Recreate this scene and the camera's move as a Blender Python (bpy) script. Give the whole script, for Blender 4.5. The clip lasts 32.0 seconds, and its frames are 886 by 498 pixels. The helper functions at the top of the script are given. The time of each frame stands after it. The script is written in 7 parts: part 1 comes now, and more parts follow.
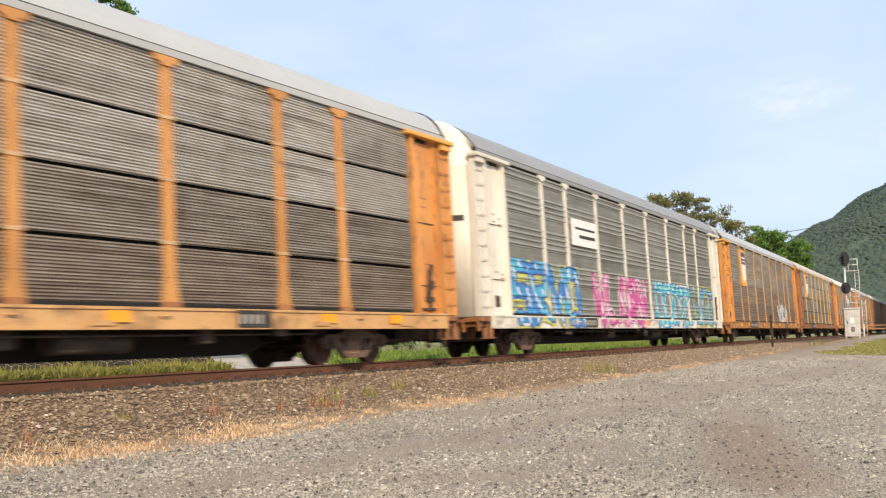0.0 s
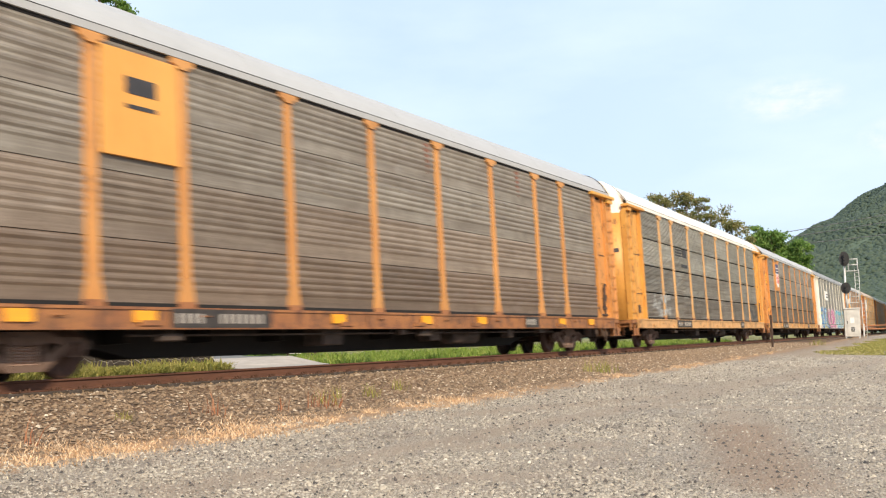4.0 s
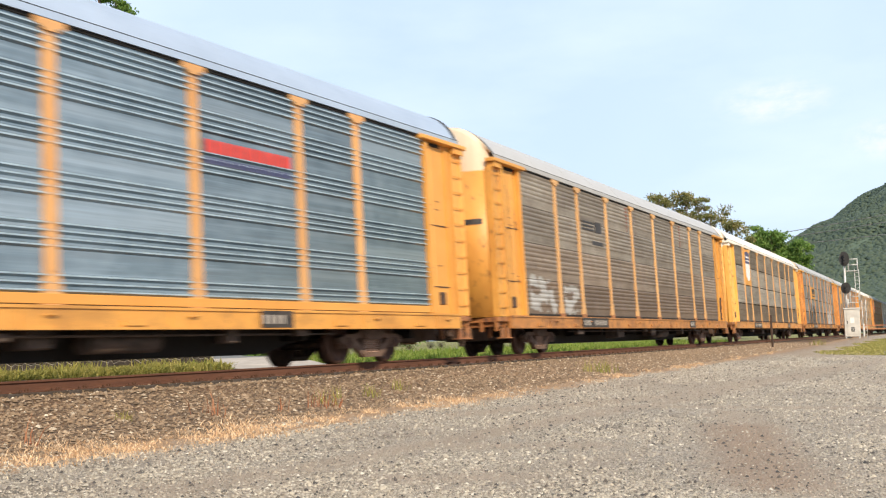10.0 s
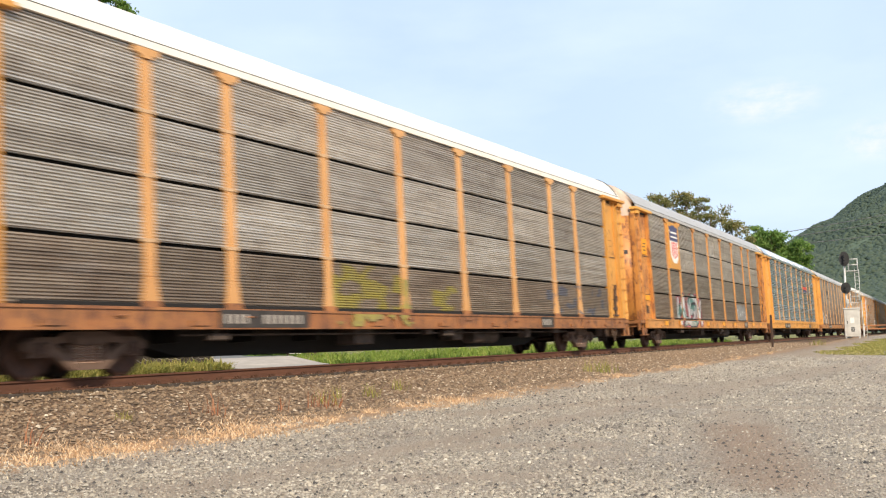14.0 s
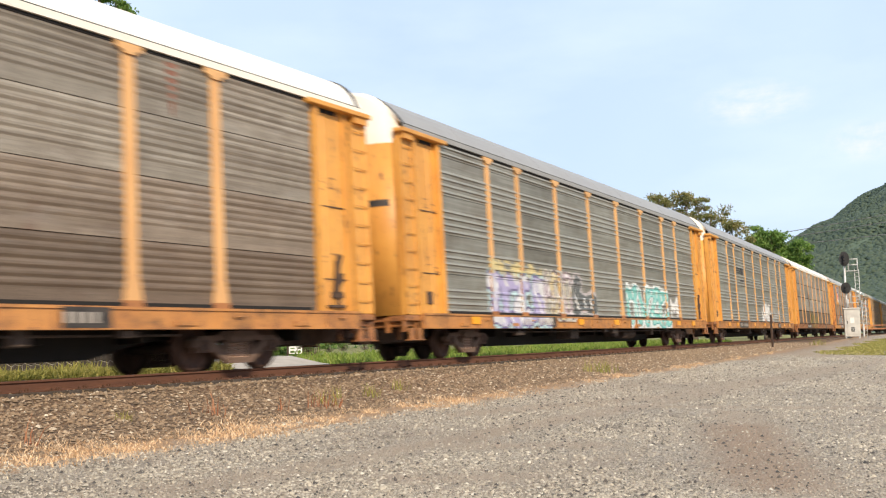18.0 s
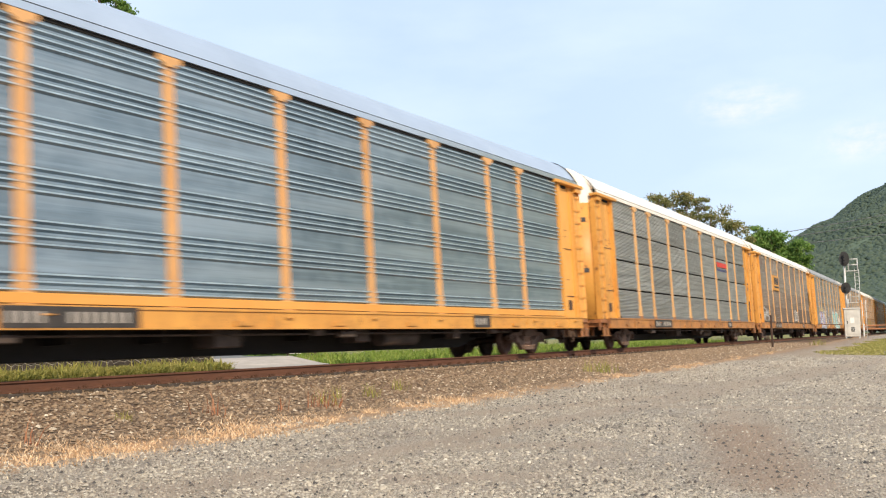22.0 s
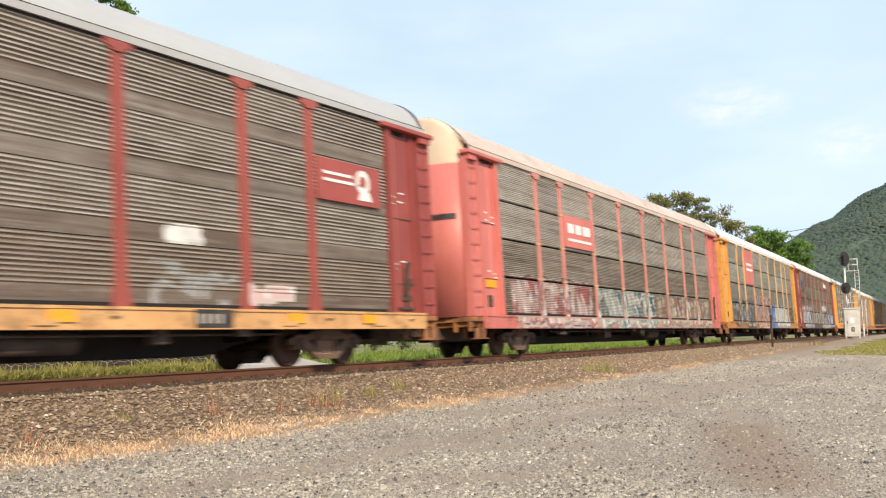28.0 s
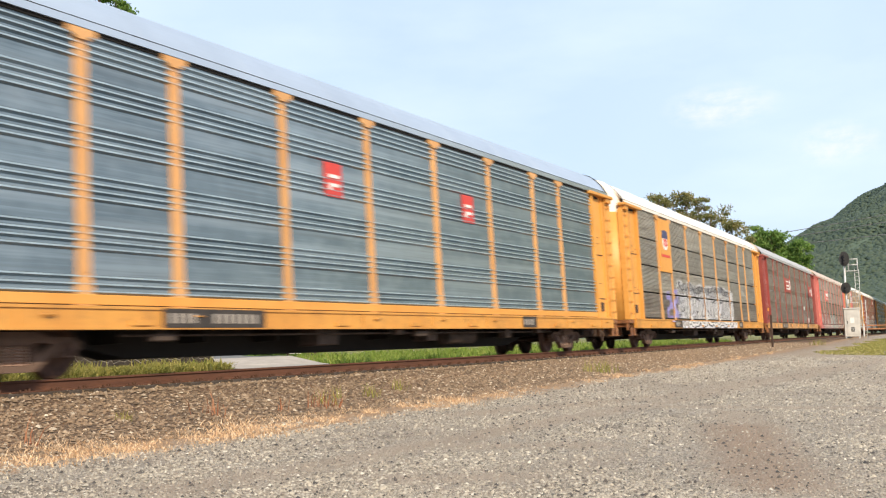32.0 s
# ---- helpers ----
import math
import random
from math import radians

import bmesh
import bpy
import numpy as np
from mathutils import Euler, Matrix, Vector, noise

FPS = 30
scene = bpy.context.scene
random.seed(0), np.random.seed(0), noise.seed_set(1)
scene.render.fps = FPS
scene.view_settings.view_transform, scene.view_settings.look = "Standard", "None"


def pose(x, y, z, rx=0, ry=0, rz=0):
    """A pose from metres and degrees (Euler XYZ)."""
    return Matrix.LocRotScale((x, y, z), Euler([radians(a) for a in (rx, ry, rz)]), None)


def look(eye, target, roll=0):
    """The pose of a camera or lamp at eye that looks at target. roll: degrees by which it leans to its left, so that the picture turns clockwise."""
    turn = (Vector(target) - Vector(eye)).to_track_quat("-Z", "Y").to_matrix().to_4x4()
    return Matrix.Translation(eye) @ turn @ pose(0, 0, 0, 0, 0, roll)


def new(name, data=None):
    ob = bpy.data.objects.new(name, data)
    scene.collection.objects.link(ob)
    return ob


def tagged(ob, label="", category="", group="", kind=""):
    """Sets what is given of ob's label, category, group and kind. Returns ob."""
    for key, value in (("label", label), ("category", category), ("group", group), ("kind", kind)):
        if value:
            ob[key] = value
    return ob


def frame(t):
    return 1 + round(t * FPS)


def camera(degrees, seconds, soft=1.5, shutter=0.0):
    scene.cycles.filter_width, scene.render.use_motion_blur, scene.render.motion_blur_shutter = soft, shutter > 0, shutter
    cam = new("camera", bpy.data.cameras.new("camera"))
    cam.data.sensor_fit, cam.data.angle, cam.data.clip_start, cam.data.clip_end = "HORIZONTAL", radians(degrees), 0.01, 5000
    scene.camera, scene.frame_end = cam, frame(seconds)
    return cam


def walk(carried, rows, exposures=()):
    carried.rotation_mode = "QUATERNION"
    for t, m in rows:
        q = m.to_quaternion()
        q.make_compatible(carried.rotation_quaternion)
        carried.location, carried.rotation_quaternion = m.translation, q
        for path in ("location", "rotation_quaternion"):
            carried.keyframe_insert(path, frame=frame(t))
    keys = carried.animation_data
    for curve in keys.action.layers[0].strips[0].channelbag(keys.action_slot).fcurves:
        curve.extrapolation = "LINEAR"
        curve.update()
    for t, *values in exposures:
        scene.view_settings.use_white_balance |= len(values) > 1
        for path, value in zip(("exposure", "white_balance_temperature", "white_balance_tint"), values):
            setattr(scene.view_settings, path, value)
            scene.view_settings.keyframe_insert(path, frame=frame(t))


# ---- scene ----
# ---------------------------------------------------------------- camera
EYE = Vector((0.0, -13.40858, 0.45312))
YAW, PITCH = 1.03509, 0.08961
AIM = Vector((math.sin(YAW) * math.cos(PITCH), math.cos(YAW) * math.cos(PITCH), math.sin(PITCH)))
cam = camera(46.95, 32.0, soft=1.2, shutter=0.38)
walk(cam, [(0.0, look(EYE, EYE + AIM, -1.3757)), (32.0, look(EYE, EYE + AIM, -1.3757))],
     [(0.0, -0.02), (1.0, 0.03), (2.0, 0.08), (3.0, 0.12), (6.0, 0.16), (7.0, 0.15), (8.0, 0.08), (9.0, 0.11), (10.0, 0.13), (11.0, 0.02), (12.0, 0.02), (13.0, 0.06), (14.0, 0.08),
      (17.0, 0.11), (18.0, 0.07), (19.0, 0.08), (20.0, 0.11), (21.0, 0.14), (22.0, 0.07), (23.0, 0.02), (24.0, 0.11), (25.0, 0.14), (28.0, 0.11), (29.0, 0.13), (30.0, 0.17), (31.0, 0.12), (32.0, 0.1)])

# ---------------------------------------------------------------- world and sun
SUN_AZ, SUN_EL = radians(228), radians(33)   # from +x towards +y
world = bpy.data.worlds.new("sky")
scene.world = world
world.use_nodes = True
wn, wl = world.node_tree.nodes, world.node_tree.links
sky = wn.new("ShaderNodeTexSky")
sky.sky_type, sky.sun_disc = "NISHITA", False
sky.sun_elevation, sky.sun_rotation = SUN_EL, radians(90) - SUN_AZ
sky.air_density, sky.dust_density, sky.ozone_density = 1.0, 2.5, 1.2
haze = wn.new("ShaderNodeMix")
haze.data_type = "RGBA"
cloud_at, cloud_noise, cloud_range = wn.new("ShaderNodeTexCoord"), wn.new("ShaderNodeTexNoise"), wn.new("ShaderNodeMapRange")
cloud_noise.inputs["Scale"].default_value, cloud_noise.inputs["Detail"].default_value = 3.2, 7.0
wl.new(cloud_at.outputs["Generated"], cloud_noise.inputs["Vector"])
cloud_range.inputs[1].default_value, cloud_range.inputs[2].default_value = 0.35, 0.7
cloud_range.inputs[3].default_value, cloud_range.inputs[4].default_value = 0.74, 0.90
wl.new(cloud_noise.outputs[0], cloud_range.inputs[0])
wl.new(cloud_range.outputs[0], haze.inputs[0])
haze.inputs[7].default_value = (5.25, 6.45, 8.2, 1)
wl.new(sky.outputs[0], haze.inputs[6])
wisps, wisp_map, wisp_noise, wisp_range = wn.new("ShaderNodeMix"), wn.new("ShaderNodeMapping"), wn.new("ShaderNodeTexNoise"), wn.new("ShaderNodeMapRange")
wisps.data_type = "RGBA"
wisp_map.inputs["Scale"].default_value = (1.0, 1.0, 3.2)
wl.new(cloud_at.outputs["Generated"], wisp_map.inputs[0])
wisp_noise.inputs["Scale"].default_value, wisp_noise.inputs["Detail"].default_value = 4.5, 6.0
wl.new(wisp_map.outputs[0], wisp_noise.inputs["Vector"])
wisp_range.inputs[1].default_value, wisp_range.inputs[2].default_value = 0.45, 0.75
wisp_range.inputs[4].default_value = 0.32
wl.new(wisp_noise.outputs[0], wisp_range.inputs[0])
wl.new(wisp_range.outputs[0], wisps.inputs[0])
wl.new(haze.outputs[2], wisps.inputs[6])
wisps.inputs[7].default_value = (7.0, 7.8, 8.9, 1)
wl.new(wisps.outputs[2], wn["Background"].inputs[0])
wn["Background"].inputs[1].default_value = 0.138
sun_data = bpy.data.lights.new("sun", "SUN")
sun_data.energy, sun_data.angle, sun_data.color = 4.75, radians(0.6), (1.0, 0.83, 0.62)
sun = new("sun", sun_data)
sun.matrix_world = look((0, 0, 60), Vector((0, 0, 60)) - Vector((math.cos(SUN_AZ) * math.cos(SUN_EL), math.sin(SUN_AZ) * math.cos(SUN_EL), math.sin(SUN_EL))))

# ---------------------------------------------------------------- the line of the track
CURVE, RUN, CANT = 0.00159, 27.3, 0.035
_s = np.arange(-900.0, 1500.0, 1.0)
_k = CURVE * np.clip(1 - (_s - RUN) / 50, 0, 1) * np.clip((_s + 110) / 50, 0, 1)
_h = np.cumsum(_k)
_h -= np.interp(0.0, _s, _h)
_cx = np.cumsum(np.cos(_h))
_cy = np.cumsum(np.sin(_h))
_cx -= np.interp(0.0, _s, _cx)
_cy -= np.interp(0.0, _s, _cy)


def line(s):
    """Centre of the track at s metres: x, y, heading."""
    return np.interp(s, _s, _cx), np.interp(s, _s, _cy), np.interp(s, _s, _h)


def side(s, q, z=0.0):
    """A point q metres from the centre line, towards the camera."""
    x, y, a = line(s)
    return Vector((x + q * math.sin(a), y - q * math.cos(a), z))


def sq(x, y):
    """The station and the distance from the centre line of points of the plan (arrays)."""
    s = np.interp(x, _cx, _s)
    for _ in range(4):
        cx, cy, a = line(s)
        s = s + (x - cx) * np.cos(a) + (y - cy) * np.sin(a)
    cx, cy, a = line(s)
    return s, (x - cx) * np.sin(a) - (y - cy) * np.cos(a)


def ground_z(x, y):
    x, y = np.asarray(x, float), np.asarray(y, float)
    s, q = sq(x, y)
    edge = np.clip(-0.66 + 0.0072 * (s - 5), -0.72, -0.06)
    foot = 5.0
    lot = edge - 0.026 * np.clip(q - foot, 0, 9) + 0.02 * np.sin(x * 0.55 + y * 0.31) * np.sin(y * 0.6 - x * 0.23)
    shoulder = -0.20 + (edge + 0.20) * np.clip((q - 1.75) / (foot - 1.75), 0, 1) ** 0.72
    near = np.where(q > foot, lot, shoulder)
    back = -0.20 - 0.18 * np.clip((-q - 1.75) / 1.5, 0, 1) + 0.04 * np.clip((-q - 3.5) / 3.0, 0, 1) + 0.42 * np.clip((-q - 9.0) / 12.0, 0, 1)
    return np.where(q > 0, near, back)


# ---------------------------------------------------------------- material tools
def material(name, build):
    m = bpy.data.materials.new(name)
    m.use_nodes = True
    t = m.node_tree
    build(t.nodes, t.links, t.nodes["Principled BSDF"])
    return m


def mixed(n, l, fac, a, b):
    m = n.new("ShaderNodeMix")
    m.data_type = "RGBA"
    for value, k in ((fac, 0), (a, 6), (b, 7)):
        if isinstance(value, (int, float)):
            m.inputs[k].default_value = value
        elif isinstance(value, tuple):
            m.inputs[k].default_value = (*value, 1)
        else:
            l.new(value, m.inputs[k])
    return m.outputs[2]


def noise_at(n, l, scale, detail=4.0, rough=0.6, stretch=None, apart=False):
    """Noise in the object's own space; apart: each object has its own stretch of it."""
    c = n.new("ShaderNodeTexCoord")
    v = c.outputs["Object"]
    if apart:
        o, k, add = n.new("ShaderNodeObjectInfo"), n.new("ShaderNodeVectorMath"), n.new("ShaderNodeVectorMath")
        k.operation, add.operation = "SCALE", "ADD"
        k.inputs[0].default_value = (61.0, 23.0, 37.0)
        l.new(o.outputs["Random"], k.inputs["Scale"])
        l.new(v, add.inputs[0])
        l.new(k.outputs[0], add.inputs[1])
        v = add.outputs[0]
    if stretch:
        m = n.new("ShaderNodeMapping")
        m.inputs["Scale"].default_value = stretch
        l.new(v, m.inputs[0])
        v = m.outputs[0]
    t = n.new("ShaderNodeTexNoise")
    t.inputs["Scale"].default_value, t.inputs["Detail"].default_value, t.inputs["Roughness"].default_value = scale, detail, rough
    l.new(v, t.inputs["Vector"])
    return t.outputs[0]


def ramp(n, l, v, lo, hi):
    r = n.new("ShaderNodeMapRange")
    r.inputs[1].default_value, r.inputs[2].default_value = lo, hi
    l.new(v, r.inputs[0])
    return r.outputs[0]


def bump(n, l, b, v, strength, distance):
    k = n.new("ShaderNodeBump")
    k.inputs["Strength"].default_value, k.inputs["Distance"].default_value = strength, distance
    l.new(v, k.inputs["Height"])
    l.new(k.outputs[0], b.inputs["Normal"])


def shaded(name, a, b, scale, rough=0.7, metal=0.0, relief=0.0, stretch=None, third=None, third_scale=1.0, spread=0.0):
    """Two colours mixed by noise, a third in patches, relief, and a spread from object to object."""
    def build(n, l, p):
        v = noise_at(n, l, scale, 5.0, stretch=stretch)
        col = mixed(n, l, ramp(n, l, v, 0.35, 0.65), a, b)
        if third:
            col = mixed(n, l, ramp(n, l, noise_at(n, l, third_scale, 6.0, 0.7), 0.55, 0.75), col, third)
        if spread:
            o = n.new("ShaderNodeObjectInfo")
            hsv = n.new("ShaderNodeHueSaturation")
            l.new(o.outputs["Random"], hsv.inputs["Fac"])
            hsv.inputs["Value"].default_value = 1 - spread
            l.new(col, hsv.inputs["Color"])
            col = hsv.outputs[0]
        l.new(col, p.inputs["Base Color"])
        p.inputs["Roughness"].default_value, p.inputs["Metallic"].default_value = rough, metal
        if relief:
            bump(n, l, p, v, 0.6, relief)
    return material(name, build)


# ---------------------------------------------------------------- mesh tools
def part(name, bm, mat, parent=None, label=""):
    """Links a bmesh (or a mesh) as one object, under a thing or a part."""
    me = bm
    if isinstance(bm, bmesh.types.BMesh):
        me = bpy.data.meshes.new(name)
        bm.to_mesh(me)
        bm.free()
    if mat is not None and not me.materials:
        me.materials.append(mat)
    ob = new(name, me)
    if parent is not None:
        ob.parent = parent
    if label:
        ob["label"] = label
    return ob


def mesh(name, verts, faces, mat=None, smooth=False):
    me = bpy.data.meshes.new(name)
    me.from_pydata(verts, [], faces)
    if smooth:
        me.polygons.foreach_set("use_smooth", [True] * len(me.polygons))
    me.update()
    if mat is not None:
        me.materials.append(mat)
    return me


def box(bm, x0, x1, y0, y1, z0, z1, bevel=0.0):
    v = [bm.verts.new((x, y, z)) for x in (x0, x1) for y in (y0, y1) for z in (z0, z1)]
    f = [bm.faces.new([v[i] for i in q]) for q in ((0, 1, 3, 2), (4, 6, 7, 5), (0, 4, 5, 1), (2, 3, 7, 6), (0, 2, 6, 4), (1, 5, 7, 3))]
    if bevel:
        e = list({e for k in f for e in k.edges})
        bmesh.ops.bevel(bm, geom=e, offset=bevel, segments=1, affect="EDGES")
    return v


def boxes(*specs, bevel=0.0):
    bm = bmesh.new()
    for s in specs:
        box(bm, *s, bevel=bevel)
    return bm


def tube(bm, a, b, r, n=8, r2=None):
    a, b = Vector(a), Vector(b)
    q = (b - a).to_track_quat("Z", "Y")
    r2 = r if r2 is None else r2
    rings = []
    for p, rr in ((a, r), (b, r2)):
        rings.append([bm.verts.new(p + q @ Vector((math.cos(2 * math.pi * i / n) * rr, math.sin(2 * math.pi * i / n) * rr, 0))) for i in range(n)])
    for i in range(n):
        f = bm.faces.new((rings[0][i], rings[0][(i + 1) % n], rings[1][(i + 1) % n], rings[1][i]))
        f.smooth = True
    bm.faces.new(rings[0][::-1])
    bm.faces.new(rings[1])


def lathe(bm, prof, n=24):
    """Revolves (radius, offset) pairs about the y axis."""
    rings = [[bm.verts.new((math.cos(2 * math.pi * i / n) * r, o, math.sin(2 * math.pi * i / n) * r)) for i in range(n)] for r, o in prof]
    for a, b in zip(rings, rings[1:]):
        for i in range(n):
            f = bm.faces.new((a[i], b[i], b[(i + 1) % n], a[(i + 1) % n]))
            f.smooth = True
    bm.faces.new(rings[0])
    bm.faces.new(rings[-1][::-1])


def slab(bm, outline, z0, z1):
    """An outline in x and y, made tall from z0 to z1."""
    a = [bm.verts.new((x, y, z0)) for x, y in outline]
    b = [bm.verts.new((x, y, z1)) for x, y in outline]
    n = len(a)
    bm.faces.new(a[::-1])
    bm.faces.new(b)
    for i in range(n):
        bm.faces.new((a[i], a[(i + 1) % n], b[(i + 1) % n], b[i]))


def prism(bm, outline, y0, y1):
    """An outline in x and z, made thick from y0 to y1."""
    a = [bm.verts.new((x, y0, z)) for x, z in outline]
    b = [bm.verts.new((x, y1, z)) for x, z in outline]
    n = len(a)
    bm.faces.new(a)
    bm.faces.new(b[::-1])
    for i in range(n):
        bm.faces.new((a[i], b[i], b[(i + 1) % n], a[(i + 1) % n]))


# ---------------------------------------------------------------- materials
PAINTS = {}


def paint(name, a, b, rust=(0.16, 0.075, 0.035), amount=0.62, rough=0.5, soot=0.0):
    """Weathered car paint: fade, streaks that run down, rust in spots, soot in patches."""
    def build(n, l, p):
        o = n.new("ShaderNodeObjectInfo")
        fade = mixed(n, l, ramp(n, l, noise_at(n, l, 0.9, 5.0, apart=True), 0.3, 0.7), a, b)
        streak = ramp(n, l, noise_at(n, l, 1.0, 6.0, 0.7, stretch=(7.0, 7.0, 0.5), apart=True), 0.56, 0.98)
        col = mixed(n, l, streak, fade, tuple(0.55 * c for c in b))
        col = mixed(n, l, ramp(n, l, noise_at(n, l, 4.2, 8.0, 0.72, stretch=(1.6, 1.6, 0.7), apart=True), amount + 0.015, amount + 0.115), col, rust)
        if soot:
            for size, lo, stretch, tint in ((1.6, 0.50, (0.8, 1.0, 1.3), (0.10, 0.055, 0.032)), (3.4, 0.60, (1.4, 1.0, 0.7), (0.045, 0.032, 0.026))):
                k = n.new("ShaderNodeMath")
                k.operation = "MULTIPLY"
                l.new(ramp(n, l, noise_at(n, l, size, 7.0, 0.72, stretch=stretch, apart=True), lo, lo + 0.14), k.inputs[0])
                k.inputs[1].default_value = soot
                col = mixed(n, l, k.outputs[0], col, tint)
        h = n.new("ShaderNodeHueSaturation")
        l.new(o.outputs["Random"], h.inputs["Fac"])
        h.inputs["Value"].default_value = 0.88
        l.new(col, h.inputs["Color"])
        l.new(h.outputs[0], p.inputs["Base Color"])
        p.inputs["Roughness"].default_value = rough
        bump(n, l, p, noise_at(n, l, 3.0, 4.0, apart=True), 0.15, 0.02)
    m = material(name, build)
    PAINTS[m.name] = (name, a, b, rust, amount, rough)
    return m


SOOTY = {}


def sooty(mat, soot=0.62):
    """The same paint as it lies on a flatcar's sill, spattered from the wheels."""
    if mat.name not in SOOTY:
        name, a, b, rust, amount, rough = PAINTS[mat.name]
        SOOTY[mat.name] = paint("spattered_" + name, a, b, rust, amount - 0.02, rough, soot)
    return SOOTY[mat.name]


def sheet(name, a, b, dirt_sheen, metal=0.35, rough=0.45, holes=True, dirt_sheen_lo=0.45, dirt_sheen_hi=0.75, bands=0.25, scuff=0.0, rust=0.0, lines=0.5):
    """Galvanised or painted side sheets with grime (on teal a painted sheen), wear that runs along the ribs; fine rows
    of holes.
    """
    def build(n, l, p):
        o = n.new("ShaderNodeObjectInfo")
        col = mixed(n, l, ramp(n, l, noise_at(n, l, 2.2, 6.0, 0.7, apart=True), 0.35, 0.65), a, b)
        col = mixed(n, l, ramp(n, l, noise_at(n, l, 0.8, 8.0, 0.72, stretch=(1.0, 1.0, 1.6), apart=True), dirt_sheen_lo, dirt_sheen_hi), col, dirt_sheen)
        wear = noise_at(n, l, 17.0, 3.0, 0.6, stretch=(0.022, 0.022, 1.0), apart=True)
        broad = noise_at(n, l, 2.4, 3.0, 0.5, stretch=(0.03, 0.03, 1.0), apart=True)
        for amount, v, lo, hi, tint in ((bands, broad, 0.45, 0.62, dirt_sheen), (lines, wear, 0.50, 0.72, tuple(min(1.45 * c + 0.05, 0.85) for c in a)), (lines * 1.2, wear, 0.46, 0.28, tuple(0.5 * c for c in dirt_sheen))):
            k = n.new("ShaderNodeMath")
            k.operation = "MULTIPLY"
            l.new(ramp(n, l, v, lo, hi), k.inputs[0])
            k.inputs[1].default_value = amount
            col = mixed(n, l, k.outputs[0], col, tint)
        for amount, tint, size, lo, hi, stretch in ((scuff, (0.66, 0.64, 0.60), 1.6, 0.56, 0.74, (0.5, 0.5, 2.0)), (rust, (0.19, 0.075, 0.045), 0.9, 0.62, 0.74, (2.2, 2.2, 0.45))):
            if amount:
                k = n.new("ShaderNodeMath")
                k.operation = "MULTIPLY"
                l.new(ramp(n, l, noise_at(n, l, size, 7.0, 0.72, stretch=stretch, apart=True), lo, hi), k.inputs[0])
                k.inputs[1].default_value = amount
                col = mixed(n, l, k.outputs[0], col, tint)
        h = n.new("ShaderNodeHueSaturation")
        l.new(o.outputs["Random"], h.inputs["Fac"])
        h.inputs["Value"].default_value = 0.74
        l.new(col, h.inputs["Color"])
        col = mixed(n, l, 0.08, h.outputs[0], (0.02, 0.018, 0.016))
        if holes:
            speck = noise_at(n, l, 30.0, 2.0, 0.8, stretch=(0.5, 1.0, 2.2), apart=True)
            col = mixed(n, l, ramp(n, l, speck, 0.56, 0.74), col, tuple(0.35 * c for c in dirt_sheen))
        l.new(col, p.inputs["Base Color"])
        p.inputs["Roughness"].default_value, p.inputs["Metallic"].default_value = rough, metal
    return material(name, build)


YELLOW = paint("yellow_paint", (0.70, 0.35, 0.075), (0.58, 0.265, 0.055), amount=0.60)
ORANGE = paint("orange_paint", (0.60, 0.26, 0.065), (0.47, 0.185, 0.048), amount=0.58)
BRIGHT = paint("bright_yellow_paint", (0.74, 0.365, 0.085), (0.66, 0.305, 0.062), amount=0.72)
PALE = paint("pale_yellow_paint", (0.78, 0.42, 0.10), (0.66, 0.33, 0.06), amount=0.63)
WHITE = paint("white_paint", (0.78, 0.74, 0.66), (0.66, 0.60, 0.50), amount=0.7)
OXIDE = paint("oxide_red_paint", (0.27, 0.075, 0.048), (0.18, 0.048, 0.034), amount=0.7)
PINK = paint("faded_red_paint", (0.62, 0.195, 0.165), (0.52, 0.145, 0.12), amount=0.7)
MAROON = paint("maroon_paint", (0.40, 0.09, 0.07), (0.30, 0.06, 0.048), amount=0.72)
RUSTY = paint("rusty_orange_paint", (0.42, 0.17, 0.06), (0.30, 0.11, 0.05), amount=0.5)
FADED = paint("faded_yellow_paint", (0.68, 0.40, 0.17), (0.58, 0.32, 0.13), amount=0.61)
FADED_ORANGE = paint("faded_orange_paint", (0.62, 0.305, 0.092), (0.50, 0.22, 0.062), amount=0.57)
ROOF_GREY = paint("grey_roof", (0.44, 0.44, 0.43), (0.40, 0.40, 0.39), amount=0.9, rust=(0.22, 0.18, 0.15))
ROOF_WHITE = paint("white_roof", (0.84, 0.80, 0.72), (0.76, 0.71, 0.62), amount=0.8, rust=(0.4, 0.3, 0.2))
ROOF_SILVER = shaded("bare_metal_roof", (0.70, 0.73, 0.75), (0.62, 0.65, 0.67), 0.7, rough=0.28, metal=0.8)
ROOF_CREAM = paint("rust_stained_roof", (0.66, 0.56, 0.46), (0.50, 0.38, 0.30), amount=0.56, rust=(0.30, 0.12, 0.08))
SHEET_GREY = sheet("grey_sheet", (0.53, 0.50, 0.44), (0.43, 0.40, 0.35), (0.22, 0.172, 0.133), scuff=0.55, rust=0.6)
SHEET_BROWN = sheet("brown_sheet", (0.335, 0.27, 0.205), (0.26, 0.205, 0.155), (0.175, 0.127, 0.09), metal=0.2, rough=0.6, bands=0.5, scuff=0.2, rust=1.0, lines=0.28)
SHEET_BROWN_TOP = sheet("brown_upper_sheet", (0.365, 0.325, 0.265), (0.28, 0.245, 0.195), (0.19, 0.15, 0.115), metal=0.2, rough=0.6, bands=0.4, scuff=0.25, rust=0.8, lines=0.3)
